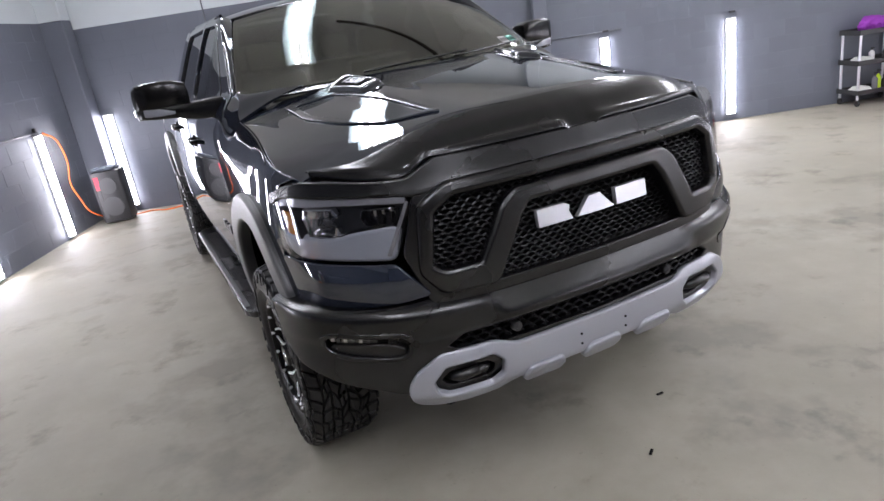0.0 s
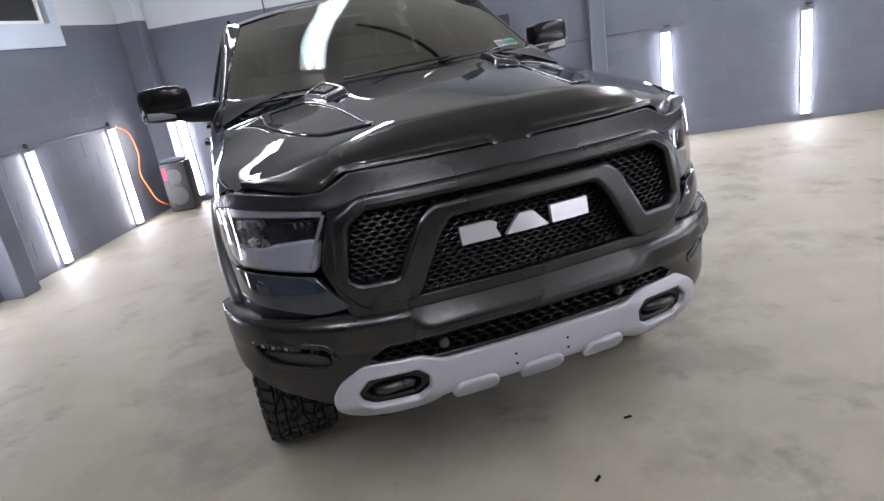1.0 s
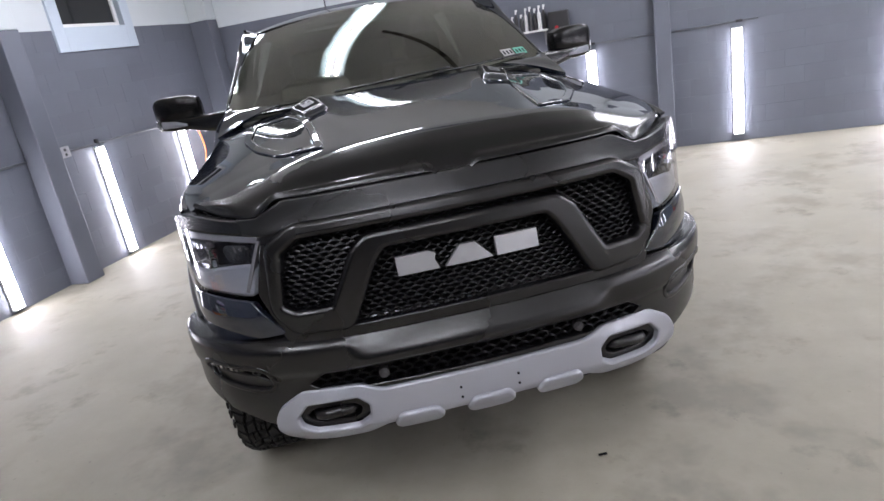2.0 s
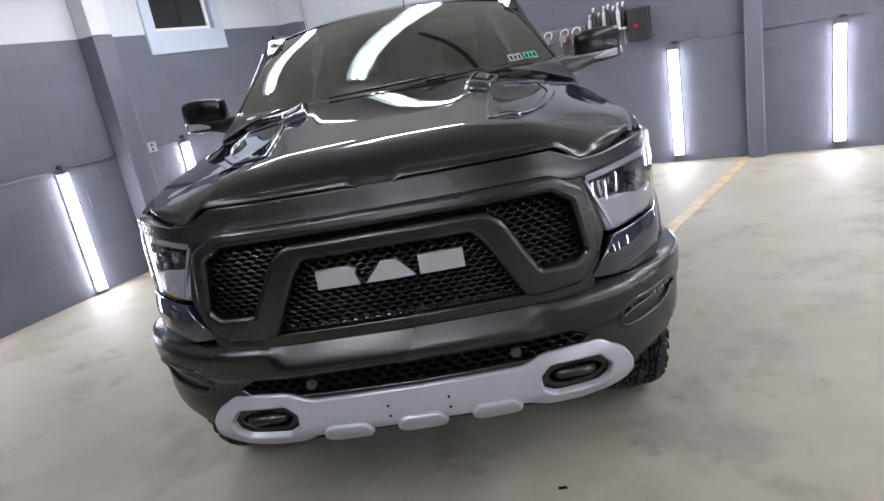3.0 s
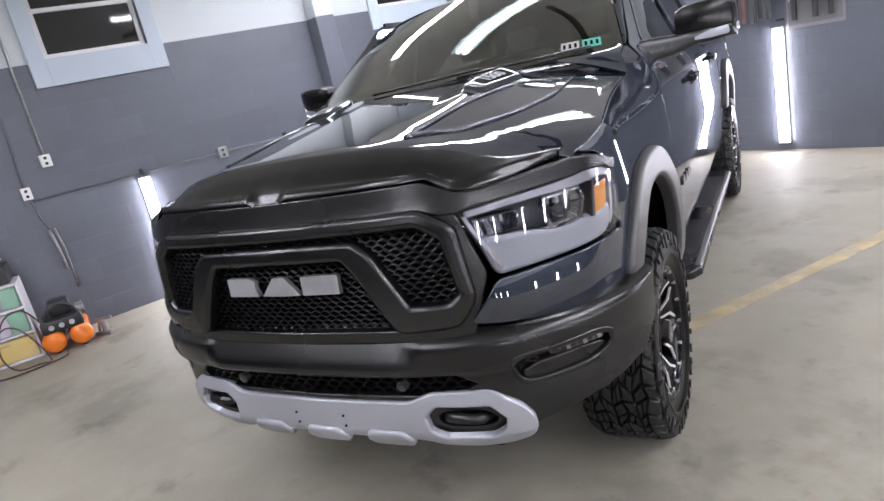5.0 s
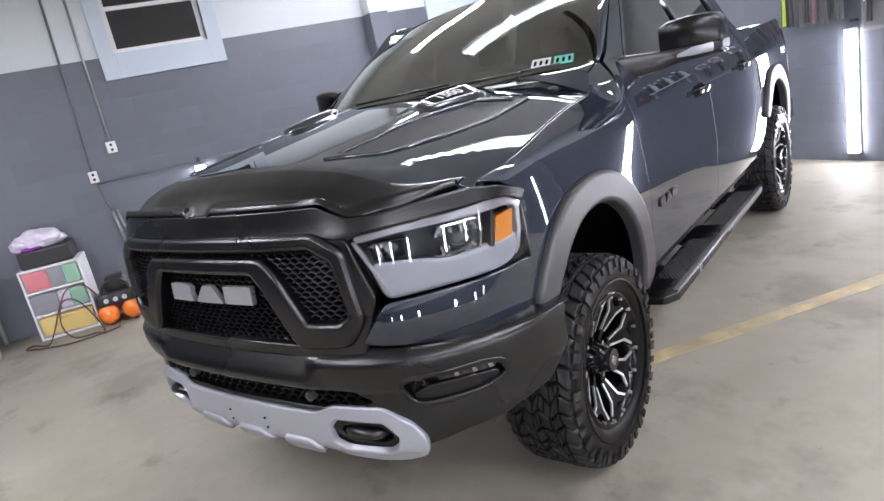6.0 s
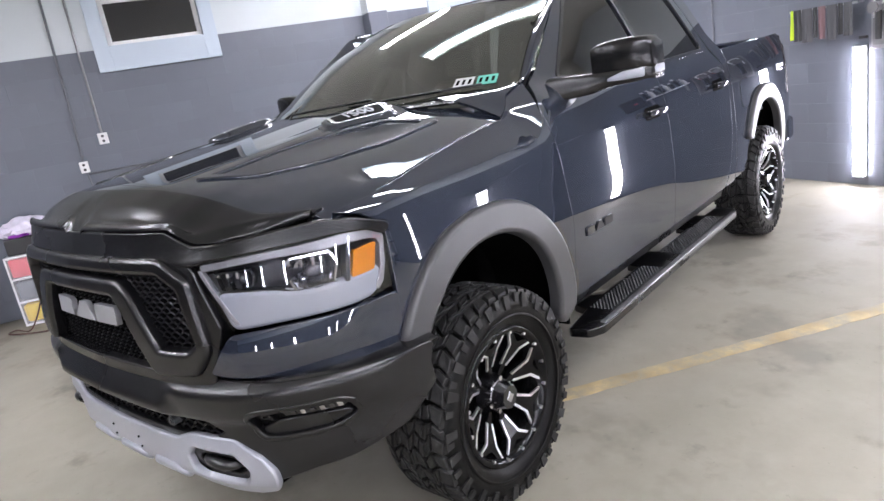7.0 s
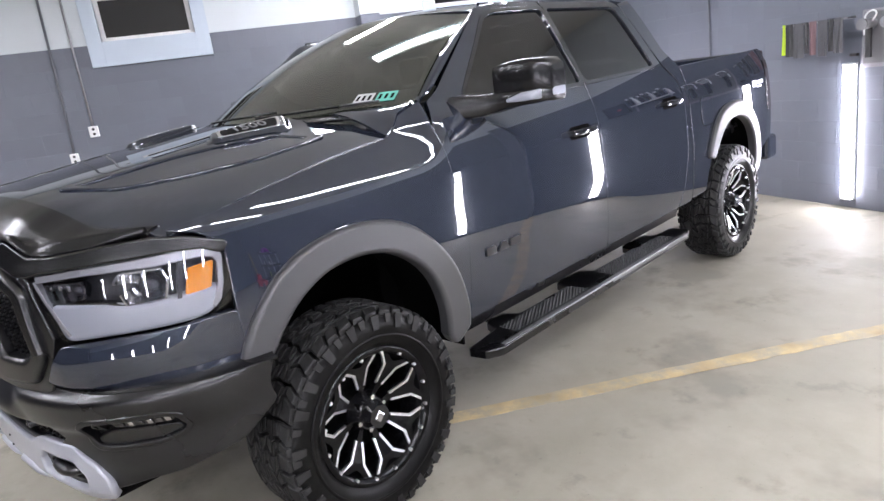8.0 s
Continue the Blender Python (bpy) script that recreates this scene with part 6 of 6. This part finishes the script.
tagged(thing, "black plastic storage box on the drawer unit", "storage box")


def bag(name, m, size, mat, seed, label, category):
    bm = bmesh.new()
    bmesh.ops.create_icosphere(bm, subdivisions=4, radius=1)
    for v in bm.verts:
        q = v.co * 2.0 + Vector((seed, seed * 2, 0))
        n = 1 + 0.20 * noise.noise(q) + 0.10 * noise.noise(q * 2.7) + 0.06 * noise.noise(q * 6)
        c = v.co * n
        c.z = max(c.z, -0.72)
        v.co = Vector((c.x * size[0], c.y * size[1], (c.z + 0.72) * size[2]))
    ob = part(name, bm, mat, None, smooth=True)
    ob.matrix_basis = m
    return tagged(ob, label, category)


bag("plastic_bag", UNIT @ pose(-0.03, 0.17, 0.842, 0, 0, 10), (0.21, 0.13, 0.10), PLASTICBAG, 3.1, "crumpled whitish plastic bag on the storage box", "bag")
bag("plastic_bag", UNIT @ pose(-0.17, 0.14, 0.842, 0, 0, -20), (0.10, 0.11, 0.075), PLASTICBAG, 8.4, "crumpled whitish plastic bag on the storage box", "bag")
bag("cloth", UNIT @ pose(-0.10, 0.07, 0.842), (0.10, 0.035, 0.02), PURPLE, 5.2, "purple folded cloth beside the plastic bag", "cloth")


DULLSTEEL = material("dull_grey_metal", (0.22, 0.22, 0.225), 0.5, 0.5, vary=0.15, vary_scale=30)


# compressor
def compressor(m):
    thing = new("air_compressor")
    for x in (-0.108, 0.108):
        bm = bmesh.new()
        cyl(bm, (x, -0.02, 0.112), (x, 0.34, 0.112), 0.095, 28)
        bmesh.ops.create_uvsphere(bm, u_segments=24, v_segments=12, radius=0.095, matrix=pose(x, -0.02, 0.112) @ Matrix.Diagonal((1, 0.5, 1, 1)))
        bmesh.ops.create_uvsphere(bm, u_segments=24, v_segments=12, radius=0.095, matrix=pose(x, 0.34, 0.112) @ Matrix.Diagonal((1, 0.5, 1, 1)))
        part("tank", bm, ORANGE, thing, "orange pressure tank", True)
        for y in (0.02, 0.30):
            bm = bmesh.new()
            cyl(bm, (x, y, 0.0), (x, y, 0.04), 0.02, 12)
            part("foot", bm, BLACKPLASTIC, thing, "rubber foot")
    bm = bmesh.new()
    box(bm, -0.17, 0.16, -0.05, 0.30, 0.19, 0.30, 0.02)
    box(bm, -0.08, 0.10, 0.05, 0.28, 0.30, 0.43, 0.03)
    part("motor_housing", bm, BLACKPLASTIC, thing, "black motor housing", True)
    for x in (-0.09, -0.01, 0.07):
        bm = bmesh.new()
        cyl(bm, (x, -0.05, 0.245), (x, -0.062, 0.245), 0.022, 16)
        part("gauge", bm, BRIGHT, thing, "round pressure gauge", True)
    tube("carry_handle", [(-0.12, 0.0, 0.26), (-0.10, 0.0, 0.36), (0.0, 0.0, 0.42), (0.11, 0.0, 0.37), (0.13, 0.0, 0.26)], 0.013, BLACKPLASTIC, thing, "carry handle")
    bm = bmesh.new()
    cyl(bm, (0.13, 0.12, 0.30), (0.19, 0.12, 0.30), 0.06, 20)
    part("filter", bm, DULLSTEEL, thing, "round dull metal cover", True)
    thing.matrix_basis = m
    return tagged(thing, "small twin-tank air compressor, orange and black", "air compressor")


compressor(pose(-3.84, 1.60, 0, 0, 0, 84))
tagged(tube("air_hose", [(-3.98, 1.48, 0.22), (-3.86, 1.36, 0.45), (-3.86, 1.20, 0.42), (-3.80, 1.10, 0.18), (-3.76, 1.16, 0.02), (-3.70, 1.34, 0.012), (-3.72, 1.42, 0.02), (-3.82, 1.30, 0.30), (-3.88, 1.16, 0.34), (-3.88, 1.02, 0.10), (-3.80, 0.95, 0.012), (-3.95, 0.82, 0.012), (-3.85, 0.78, 0.012), (-3.62, 1.12, 0.012), (-3.64, 1.50, 0.012), (-3.74, 1.56, 0.03)], 0.007, HOSE, n=8, count=140), "thin dark air hose looped over the drawers and floor", "air hose")
thing = new("spray_gun")
bm = bmesh.new()
cyl(bm, (0, 0, 0.14), (0.16, 0, 0.16), 0.016, 12, 0.012)
cyl(bm, (0.02, 0, 0.15), (-0.01, 0, 0.02), 0.014, 12)
cyl(bm, (0.06, 0, 0.04), (0.06, 0, 0.145), 0.028, 16)
box(bm, -0.04, 0.12, -0.03, 0.03, 0.0, 0.04, 0.008)
part("gun_body", bm, STEEL, thing, smooth=True)
thing.matrix_basis = pose(-3.93, 1.86, 0, 0, 0, 40)
tagged(thing, "metal spray gun beside the air compressor", "spray gun")

# dark bench end with steel legs
thing = new("bench")
bm = bmesh.new()
box(bm, -4.41, -3.86, -0.85, 0.60, 0.76, 0.80, 0.004)
part("top", bm, DARKPIPE, thing)
bm = bmesh.new()
box(bm, -3.89, -3.87, -0.80, 0.55, 0.20, 0.76, 0.004)
part("front_panel", bm, GREYCLOTH, thing, "dark grey front panel")
for y in (-0.80, 0.56):
    for x in (-4.38, -3.88):
        bm = bmesh.new()
        box(bm, x - 0.015, x + 0.015, y - 0.015, y + 0.015, 0, 0.76, 0.003)
        part("leg", bm, STEEL, thing)
tagged(thing, "dark grey work bench with thin steel legs", "bench")


# loudspeaker in the corner
def loudspeaker(m):
    thing = new("loudspeaker")
    bm = bmesh.new()
    box(bm, -0.17, 0.17, -0.15, 0.15, 0.02, 0.66, 0.03)
    part("cabinet", bm, BLACKPLASTIC, thing, smooth=True)
    for z, r in ((0.22, 0.12), (0.48, 0.10)):
        bm = bmesh.new()
        cyl(bm, (0, -0.149, z), (0, -0.158, z), r, 28)
        part("speaker_cone", bm, FLARE, thing, "round speaker cone", True)
    bm = bmesh.new()
    box(bm, -0.14, -0.09, -0.153, -0.148, 0.44, 0.60, 0.002)
    part("printed_panel", bm, PINK, thing, "red printed panel")
    bm = bmesh.new()
    box(bm, -0.135, -0.095, -0.153, -0.148, 0.08, 0.43, 0.002)
    part("grey_strip", bm, FLARE, thing, "grey strip down the front")
    for x in (-0.12, 0.12):
        bm = bmesh.new()
        cyl(bm, (x, 0.08, 0.03), (x + 0.03, 0.08, 0.03), 0.03, 14)
        part("castor", bm, BLACKPLASTIC, thing)
    thing.matrix_basis = m
    return tagged(thing, "black portable loudspeaker standing in the corner", "loudspeaker")


loudspeaker(pose(-4.07, 7.87, 0, 0, 0, 10))
bag("cloth", pose(-4.07, 7.87, 0.661, 0, 0, 10), (0.17, 0.13, 0.025), GREYCLOTH, 6.6, "grey cloth lying on the loudspeaker", "cloth")
tagged(tube("extension_cord", [(WALL_X + 0.04, 7.36, 1.24), (WALL_X + 0.09, 7.50, 1.12), (WALL_X + 0.10, 7.55, 0.85), (WALL_X + 0.08, 7.50, 0.62), (WALL_X + 0.10, 7.56, 0.40), (WALL_X + 0.16, 7.62, 0.20), (-4.15, 7.98, 0.012), (-3.80, 8.12, 0.012), (-3.55, 8.05, 0.012), (-3.35, 8.15, 0.012)], 0.009, CORD, n=8, count=80), "orange extension cord hanging down to the floor", "extension cord")


# utility cart with bottles and a purple towel
def utility_cart(m):
    thing = new("utility_cart")
    for z in (0.14, 0.50, 0.86):
        bm = bmesh.new()
        box(bm, 0, 0.62, 0, 0.38, z, z + 0.012, 0.003)
        for a in ((0, 0.62, 0, 0.012), (0, 0.62, 0.368, 0.38), (0, 0.012, 0, 0.38), (0.608, 0.62, 0, 0.38)):
            box(bm, *a, z, z + 0.06, 0.003)
        part("shelf", bm, BLACKPLASTIC, thing, "black plastic shelf tray")
    for x in (0.03, 0.59):
        for y in (0.03, 0.35):
            bm = bmesh.new()
            cyl(bm, (x, y, 0.08), (x, y, 0.90), 0.016, 12)
            part("post", bm, BRIGHT, thing, "pale metal post", True)
            bm = bmesh.new()
            cyl(bm, (x - 0.012, y, 0.036), (x + 0.012, y, 0.036), 0.036, 16)
            cyl(bm, (x, y, 0.05), (x, y, 0.10), 0.01, 8)
            part("castor", bm, BLACKPLASTIC, thing, "black castor")
    thing.matrix_basis = m
    return tagged(thing, "black three-shelf utility cart with pale posts on castors", "utility cart")


CART = pose(5.26, 7.88, 0, 0, 0, 4)
utility_cart(CART)


def bottle(m, r, h, mat, capmat, label):
    thing = new("bottle")
    rows = [(0, 0.001), (0, r * 0.95), (0.006, r), (h * 0.66, r), (h * 0.78, r * 0.55), (h * 0.82, r * 0.35), (h * 0.86, r * 0.35)]
    verts = [(q * math.cos(a), q * math.sin(a), z) for z, q in rows for a in np.linspace(0, 2 * math.pi, 13)[:-1]]
    faces = [(i * 12 + k, i * 12 + (k + 1) % 12, (i + 1) * 12 + (k + 1) % 12, (i + 1) * 12 + k) for i in range(len(rows) - 1) for k in range(12)]
    link("body", verts, faces, mat, thing, smooth=True)
    bm = bmesh.new()
    cyl(bm, (0, 0, h * 0.85), (0, 0, h), r * 0.42, 12)
    box(bm, -r * 0.35, r * 0.9, -r * 0.3, r * 0.3, h * 0.95, h * 1.06, 0.003)
    part("spray_head", bm, capmat, thing)
    thing.matrix_basis = m
    return tagged(thing, label, "bottle", "bottles")


WHITECLOTH = material("white_cloth", (0.62, 0.62, 0.58), 0.9, bump=0.3)
r = random.Random(5)
mats = [WHITEPLASTIC, BLACKPLASTIC, WHITEPLASTIC, WHITEPLASTIC, GREYPAD, LIME]
for z in (0.152, 0.512):
    bag("cloth", CART @ pose(0.17, 0.18, z), (0.12, 0.11, 0.045), WHITECLOTH, 1.7 + z, "crumpled white cloth on the cart shelf", "cloth")
    for k in range(3, 6):
        mt = mats[r.randrange(6)]
        bottle(CART @ pose(0.09 + k * 0.085, 0.12 + r.uniform(0, 0.14), z), 0.030 + r.uniform(0, 0.008), r.uniform(0.14, 0.24), mt, BLACKPLASTIC, "small spray bottle on the cart shelf")
bag("towel", CART @ pose(0.30, 0.19, 0.874), (0.16, 0.13, 0.11), PURPLE, 2.3, "crumpled purple towel on top of the cart", "towel")
bag("towel", CART @ pose(0.48, 0.17, 0.874), (0.08, 0.10, 0.05), PLASTICBAG, 4.3, "crumpled pale towel on top of the cart", "towel")
# red floor machine beside the cart
thing = new("floor_jack")
bm = bmesh.new()
box(bm, -0.10, 0.50, -0.10, 0.10, 0.06, 0.20, 0.02)
box(bm, 0.25, 0.45, -0.07, 0.07, 0.20, 0.34, 0.02)
part("body", bm, REDPAINT, thing, smooth=True)
for x, rr in ((-0.05, 0.075), (0.42, 0.05)):
    for y in (-0.12, 0.12):
        bm = bmesh.new()
        cyl(bm, (x, y - 0.02, rr), (x, y + 0.02, rr), rr, 20)
        part("wheel", bm, BLACKPLASTIC, thing, "black rubber wheel", True)
tube("handle", [(0.40, 0, 0.30), (0.50, 0, 0.60), (0.58, 0, 0.95)], 0.016, LEMON, thing, "yellow handle")
thing.matrix_basis = pose(5.72, 7.62, 0, 0, 0, 10)
tagged(thing, "red floor jack with black wheels", "floor jack")

# back wall: shelf with bottles, hanging tools, pad rack
Y = WALL_Y
thing = new("wall_shelf")
bm = bmesh.new()
box(bm, -0.22, 0.22, Y - 0.16, Y, 1.585, 1.605, 0.003)
part("board", bm, WHITEPLASTIC, thing, "pale shelf board")
for x in (-0.18, 0.18):
    bm = bmesh.new()
    box(bm, x - 0.012, x + 0.012, Y - 0.012, Y, 1.42, 1.585, 0.002)
    box(bm, x - 0.012, x + 0.012, Y - 0.13, Y - 0.012, 1.572, 1.585, 0.002)
    part("bracket", bm, STEEL, thing)
tagged(thing, "short pale shelf on the back wall holding bottles", "shelf")
for k in range(8):
    bottle(pose(-0.19 + k * 0.054, Y - 0.08 + r.uniform(-0.02, 0.02), 1.606), 0.022, r.uniform(0.17, 0.26), BLACKPLASTIC if k % 3 else WHITEPLASTIC, WHITEPLASTIC, "slim spray bottle on the wall shelf")
thing = new("wall_cabinet")
bm = bmesh.new()
box(bm, 0.24, 0.47, Y - 0.15, Y, 1.44, 1.78, 0.01)
part("case", bm, BLACKPLASTIC, thing)
bm = bmesh.new()
cyl(bm, (0.33, Y - 0.155, 1.60), (0.33, Y - 0.149, 1.60), 0.022, 20)
part("disc", bm, REDPAINT, thing, "round red disc")
tagged(thing, "black wall case with a red disc", "wall case")
thing = new("tool_board")
bm = bmesh.new()
box(bm, -0.80, -0.26, Y - 0.02, Y, 1.235, 1.70, 0.004)
part("board", bm, material("dull_board_frame", (0.22, 0.21, 0.225), 0.5, vary=0.1), thing, "dull grey framed board")
bm = bmesh.new()
box(bm, -0.78, -0.28, Y - 0.026, Y - 0.02, 1.27, 1.68, 0.002)
part("panel", bm, GREYPAD, thing, "dark grey panel")
tagged(thing, "framed board with hanging polishers on the back wall", "tool board")
for k, x in enumerate((-0.70, -0.50, -0.36)):
    thing = new("polisher")
    bm = bmesh.new()
    cyl(bm, (x, Y - 0.075, 1.32), (x, Y - 0.075, 1.56), 0.026, 14)
    part("handle", bm, BLACKPLASTIC, thing, "black handle", True)
    bm = bmesh.new()
    cyl(bm, (x, Y - 0.15, 1.59), (x, Y - 0.03, 1.59), 0.042, 16)
    part("head", bm, REDPAINT if k else STEEL, thing, "machine head", True)
    bm = bmesh.new()
    cyl(bm, (x, Y - 0.165, 1.59), (x, Y - 0.15, 1.59), 0.046, 20)
    part("pad", bm, STEEL if k == 1 else GREYPAD, thing, "round pad", True)
    bm = bmesh.new()
    box(bm, x - 0.008, x + 0.008, Y - 0.05, Y - 0.026, 1.54, 1.575, 0.002)
    part("hanger", bm, STEEL, thing)
    tube("cord", [(x + 0.03, Y - 0.09, 1.60), (x + 0.05, Y - 0.06, 1.66), (x + 0.01, Y - 0.05, 1.69), (x - 0.045, Y - 0.06, 1.65), (x - 0.05, Y - 0.06, 1.50)], 0.007, WHITEPLASTIC, thing, "pale looped cord", count=20)
    tagged(thing, "hand polisher hanging on the tool board", "polisher", "polishers on the board")
RACKGREY = material("dark_grey_cloth", (0.075, 0.075, 0.08), 0.85, bump=0.3)
RACKPINK = material("dull_pink_cloth", (0.16, 0.095, 0.10), 0.85, bump=0.3)
thing = new("towel_rack")
bm = bmesh.new()
cyl(bm, (-1.53, Y - 0.10, 1.655), (-0.86, Y - 0.10, 1.655), 0.008, 10)
for x in (-1.51, -0.88):
    cyl(bm, (x, Y, 1.655), (x, Y - 0.10, 1.655), 0.008, 10)
part("bar", bm, STEEL, thing)
tagged(thing, "steel bar on the back wall with hanging cloths", "towel rack")
cols = [LIME, BLACKPLASTIC, RACKGREY, BLACKPLASTIC, RACKPINK, RACKGREY, BLACKPLASTIC, RACKGREY]
x = -1.505
for k, mat in enumerate(cols):
    w = 0.022 if k == 0 else 0.042 + 0.028 * (k % 3)
    bm = bmesh.new()
    n = 7
    rows = []
    for i in range(n):
        z = 1.668 - i * (0.27 + 0.035 * ((k * 7) % 3) / 2) / (n - 1)
        rows.append([(x + w * j / 5, Y - 0.112 - 0.010 * math.sin(j * 1.9 + k) * (0.3 + i / n), z) for j in range(6)])
    cl = loft("hanging_cloth", rows, mat, None, thick=0.006)
    tagged(cl, "lime green strip hanging on the rack" if k == 0 else ("black cloth hanging on the rack" if mat is BLACKPLASTIC else ("dull pinkish cloth hanging on the rack" if mat is RACKPINK else "grey cloth hanging on the rack")), "cloth", "cloths on the rack")
    x += w + 0.012

# crumbs on the floor
for x, y, a in ((0.852, 2.385, 20), (0.677, 1.990, 60)):
    bm = bmesh.new()
    box(bm, -0.018, 0.018, -0.006, 0.006, 0, 0.006, 0.002)
    ob = part("debris", bm, DEEP, None)
    ob.matrix_basis = pose(x, y, 0, 0, 0, a)
    tagged(ob, "small dark crumb lying on the concrete floor", "debris", "crumbs on the floor")

# ---------------------------------------------------------------- wall pieces
def block_mesh(w, h, name, mat):
    """The painted face of one block: a flat front with bevelled edges and shallow sides. Its back is at x = 0, it faces +x."""
    e, d = 0.0012, 0.0015
    v = [(0, 0, 0), (0, w, 0), (0, w, h), (0, 0, h), (0.0004, 0, 0), (0.0004, w, 0), (0.0004, w, h), (0.0004, 0, h), (d, e, e), (d, w - e, e), (d, w - e, h - e), (d, e, h - e)]
    f = [(0, 1, 5, 4), (1, 2, 6, 5), (2, 3, 7, 6), (3, 0, 4, 7), (4, 5, 9, 8), (5, 6, 10, 9), (6, 7, 11, 10), (7, 4, 8, 11), (8, 9, 10, 11)]
    me = bpy.data.meshes.new(name)
    me.from_pydata(v, [], f)
    me.materials.append(mat)
    return me


def block_wall(parent, length, band, place, near, skip):
    """Courses of blocks along a wall: place(a, z) gives a block's pose; blocks within near are single parts, the rest one mesh."""
    w, rows = 0.40, 12
    h = band / rows
    g = 0.0025
    meshes = {}
    vs, fs = [], []
    for r in range(rows):
        a = -w / 2 if r % 2 else 0.0
        while a < length:
            a0, a1 = max(a, 0), min(a + w, length)
            z0, z1 = r * h, min((r + 1) * h, CEIL)
            a += w
            if a1 - a0 < 0.03 or z1 - z0 < 0.03:
                continue
            cut = [(a0, a1)]
            for s0, s1, t0, t1 in skip:
                if z0 < t1 and z1 > t0:
                    cut = [q for p in cut for q in ((p[0], min(p[1], s0)), (max(p[0], s1), p[1])) if q[1] - q[0] > 0.03]
            for b0, b1 in cut:
                key = (round(b1 - b0 - g, 3), round(z1 - z0 - g, 3))
                if key not in meshes:
                    meshes[key] = block_mesh(key[0], key[1], "block", BLOCKGREY)
                m = place(b0 + g / 2, z0 + g / 2)
                if near[0] < (b0 + b1) / 2 < near[1]:
                    ob = new("block", meshes[key])
                    ob.parent = parent
                    ob.matrix_basis = m
                else:
                    k = len(vs)
                    vs += [m @ v.co for v in meshes[key].vertices]
                    fs += [tuple(k + i for i in p.vertices) for p in meshes[key].polygons]
    if vs:
        ob = link("blocks", vs, fs, BLOCKGREY, parent)
        ob["kind"] = "stuff"


def block_paint(name, color, amount):
    m = material(name, color, 0.5, vary=0.10, vary_scale=1.1, bump=0.45, bump_scale=140, rough_vary=0.08)
    nt = m.node_tree
    b = nt.nodes["Principled BSDF"]
    info = nt.nodes.new("ShaderNodeObjectInfo")
    mr = nt.nodes.new("ShaderNodeMapRange")
    mr.inputs["To Min"].default_value, mr.inputs["To Max"].default_value = 1 - amount, 1 + amount
    nt.links.new(info.outputs["Random"], mr.inputs["Value"])
    sc = nt.nodes.new("ShaderNodeVectorMath")
    sc.operation = "SCALE"
    src = b.inputs["Base Color"].links[0].from_socket
    nt.links.new(src, sc.inputs[0])
    nt.links.new(mr.outputs[0], sc.inputs["Scale"])
    nt.links.new(sc.outputs[0], b.inputs["Base Color"])
    return m


BLOCKGREY = block_paint("grey_painted_block", (0.112, 0.122, 0.148), 0.05)
west_skip = [(y - SOUTH, y + 1.19 - SOUTH, 2.21, 3.21) for y in WINDOWS]
block_wall(wall_west, WALL_Y - SOUTH, BAND, lambda a, z: pose(WALL_X - 0.0015, SOUTH + a, z), (1.0 - SOUTH, WALL_Y - SOUTH), west_skip)
block_wall(wall_north, EAST - WALL_X, 2.32, lambda a, z: pose(WALL_X + a, WALL_Y + 0.0015, z, 0, 0, -90) @ pose(0, 0, 0), (1.6, 9.6), [])
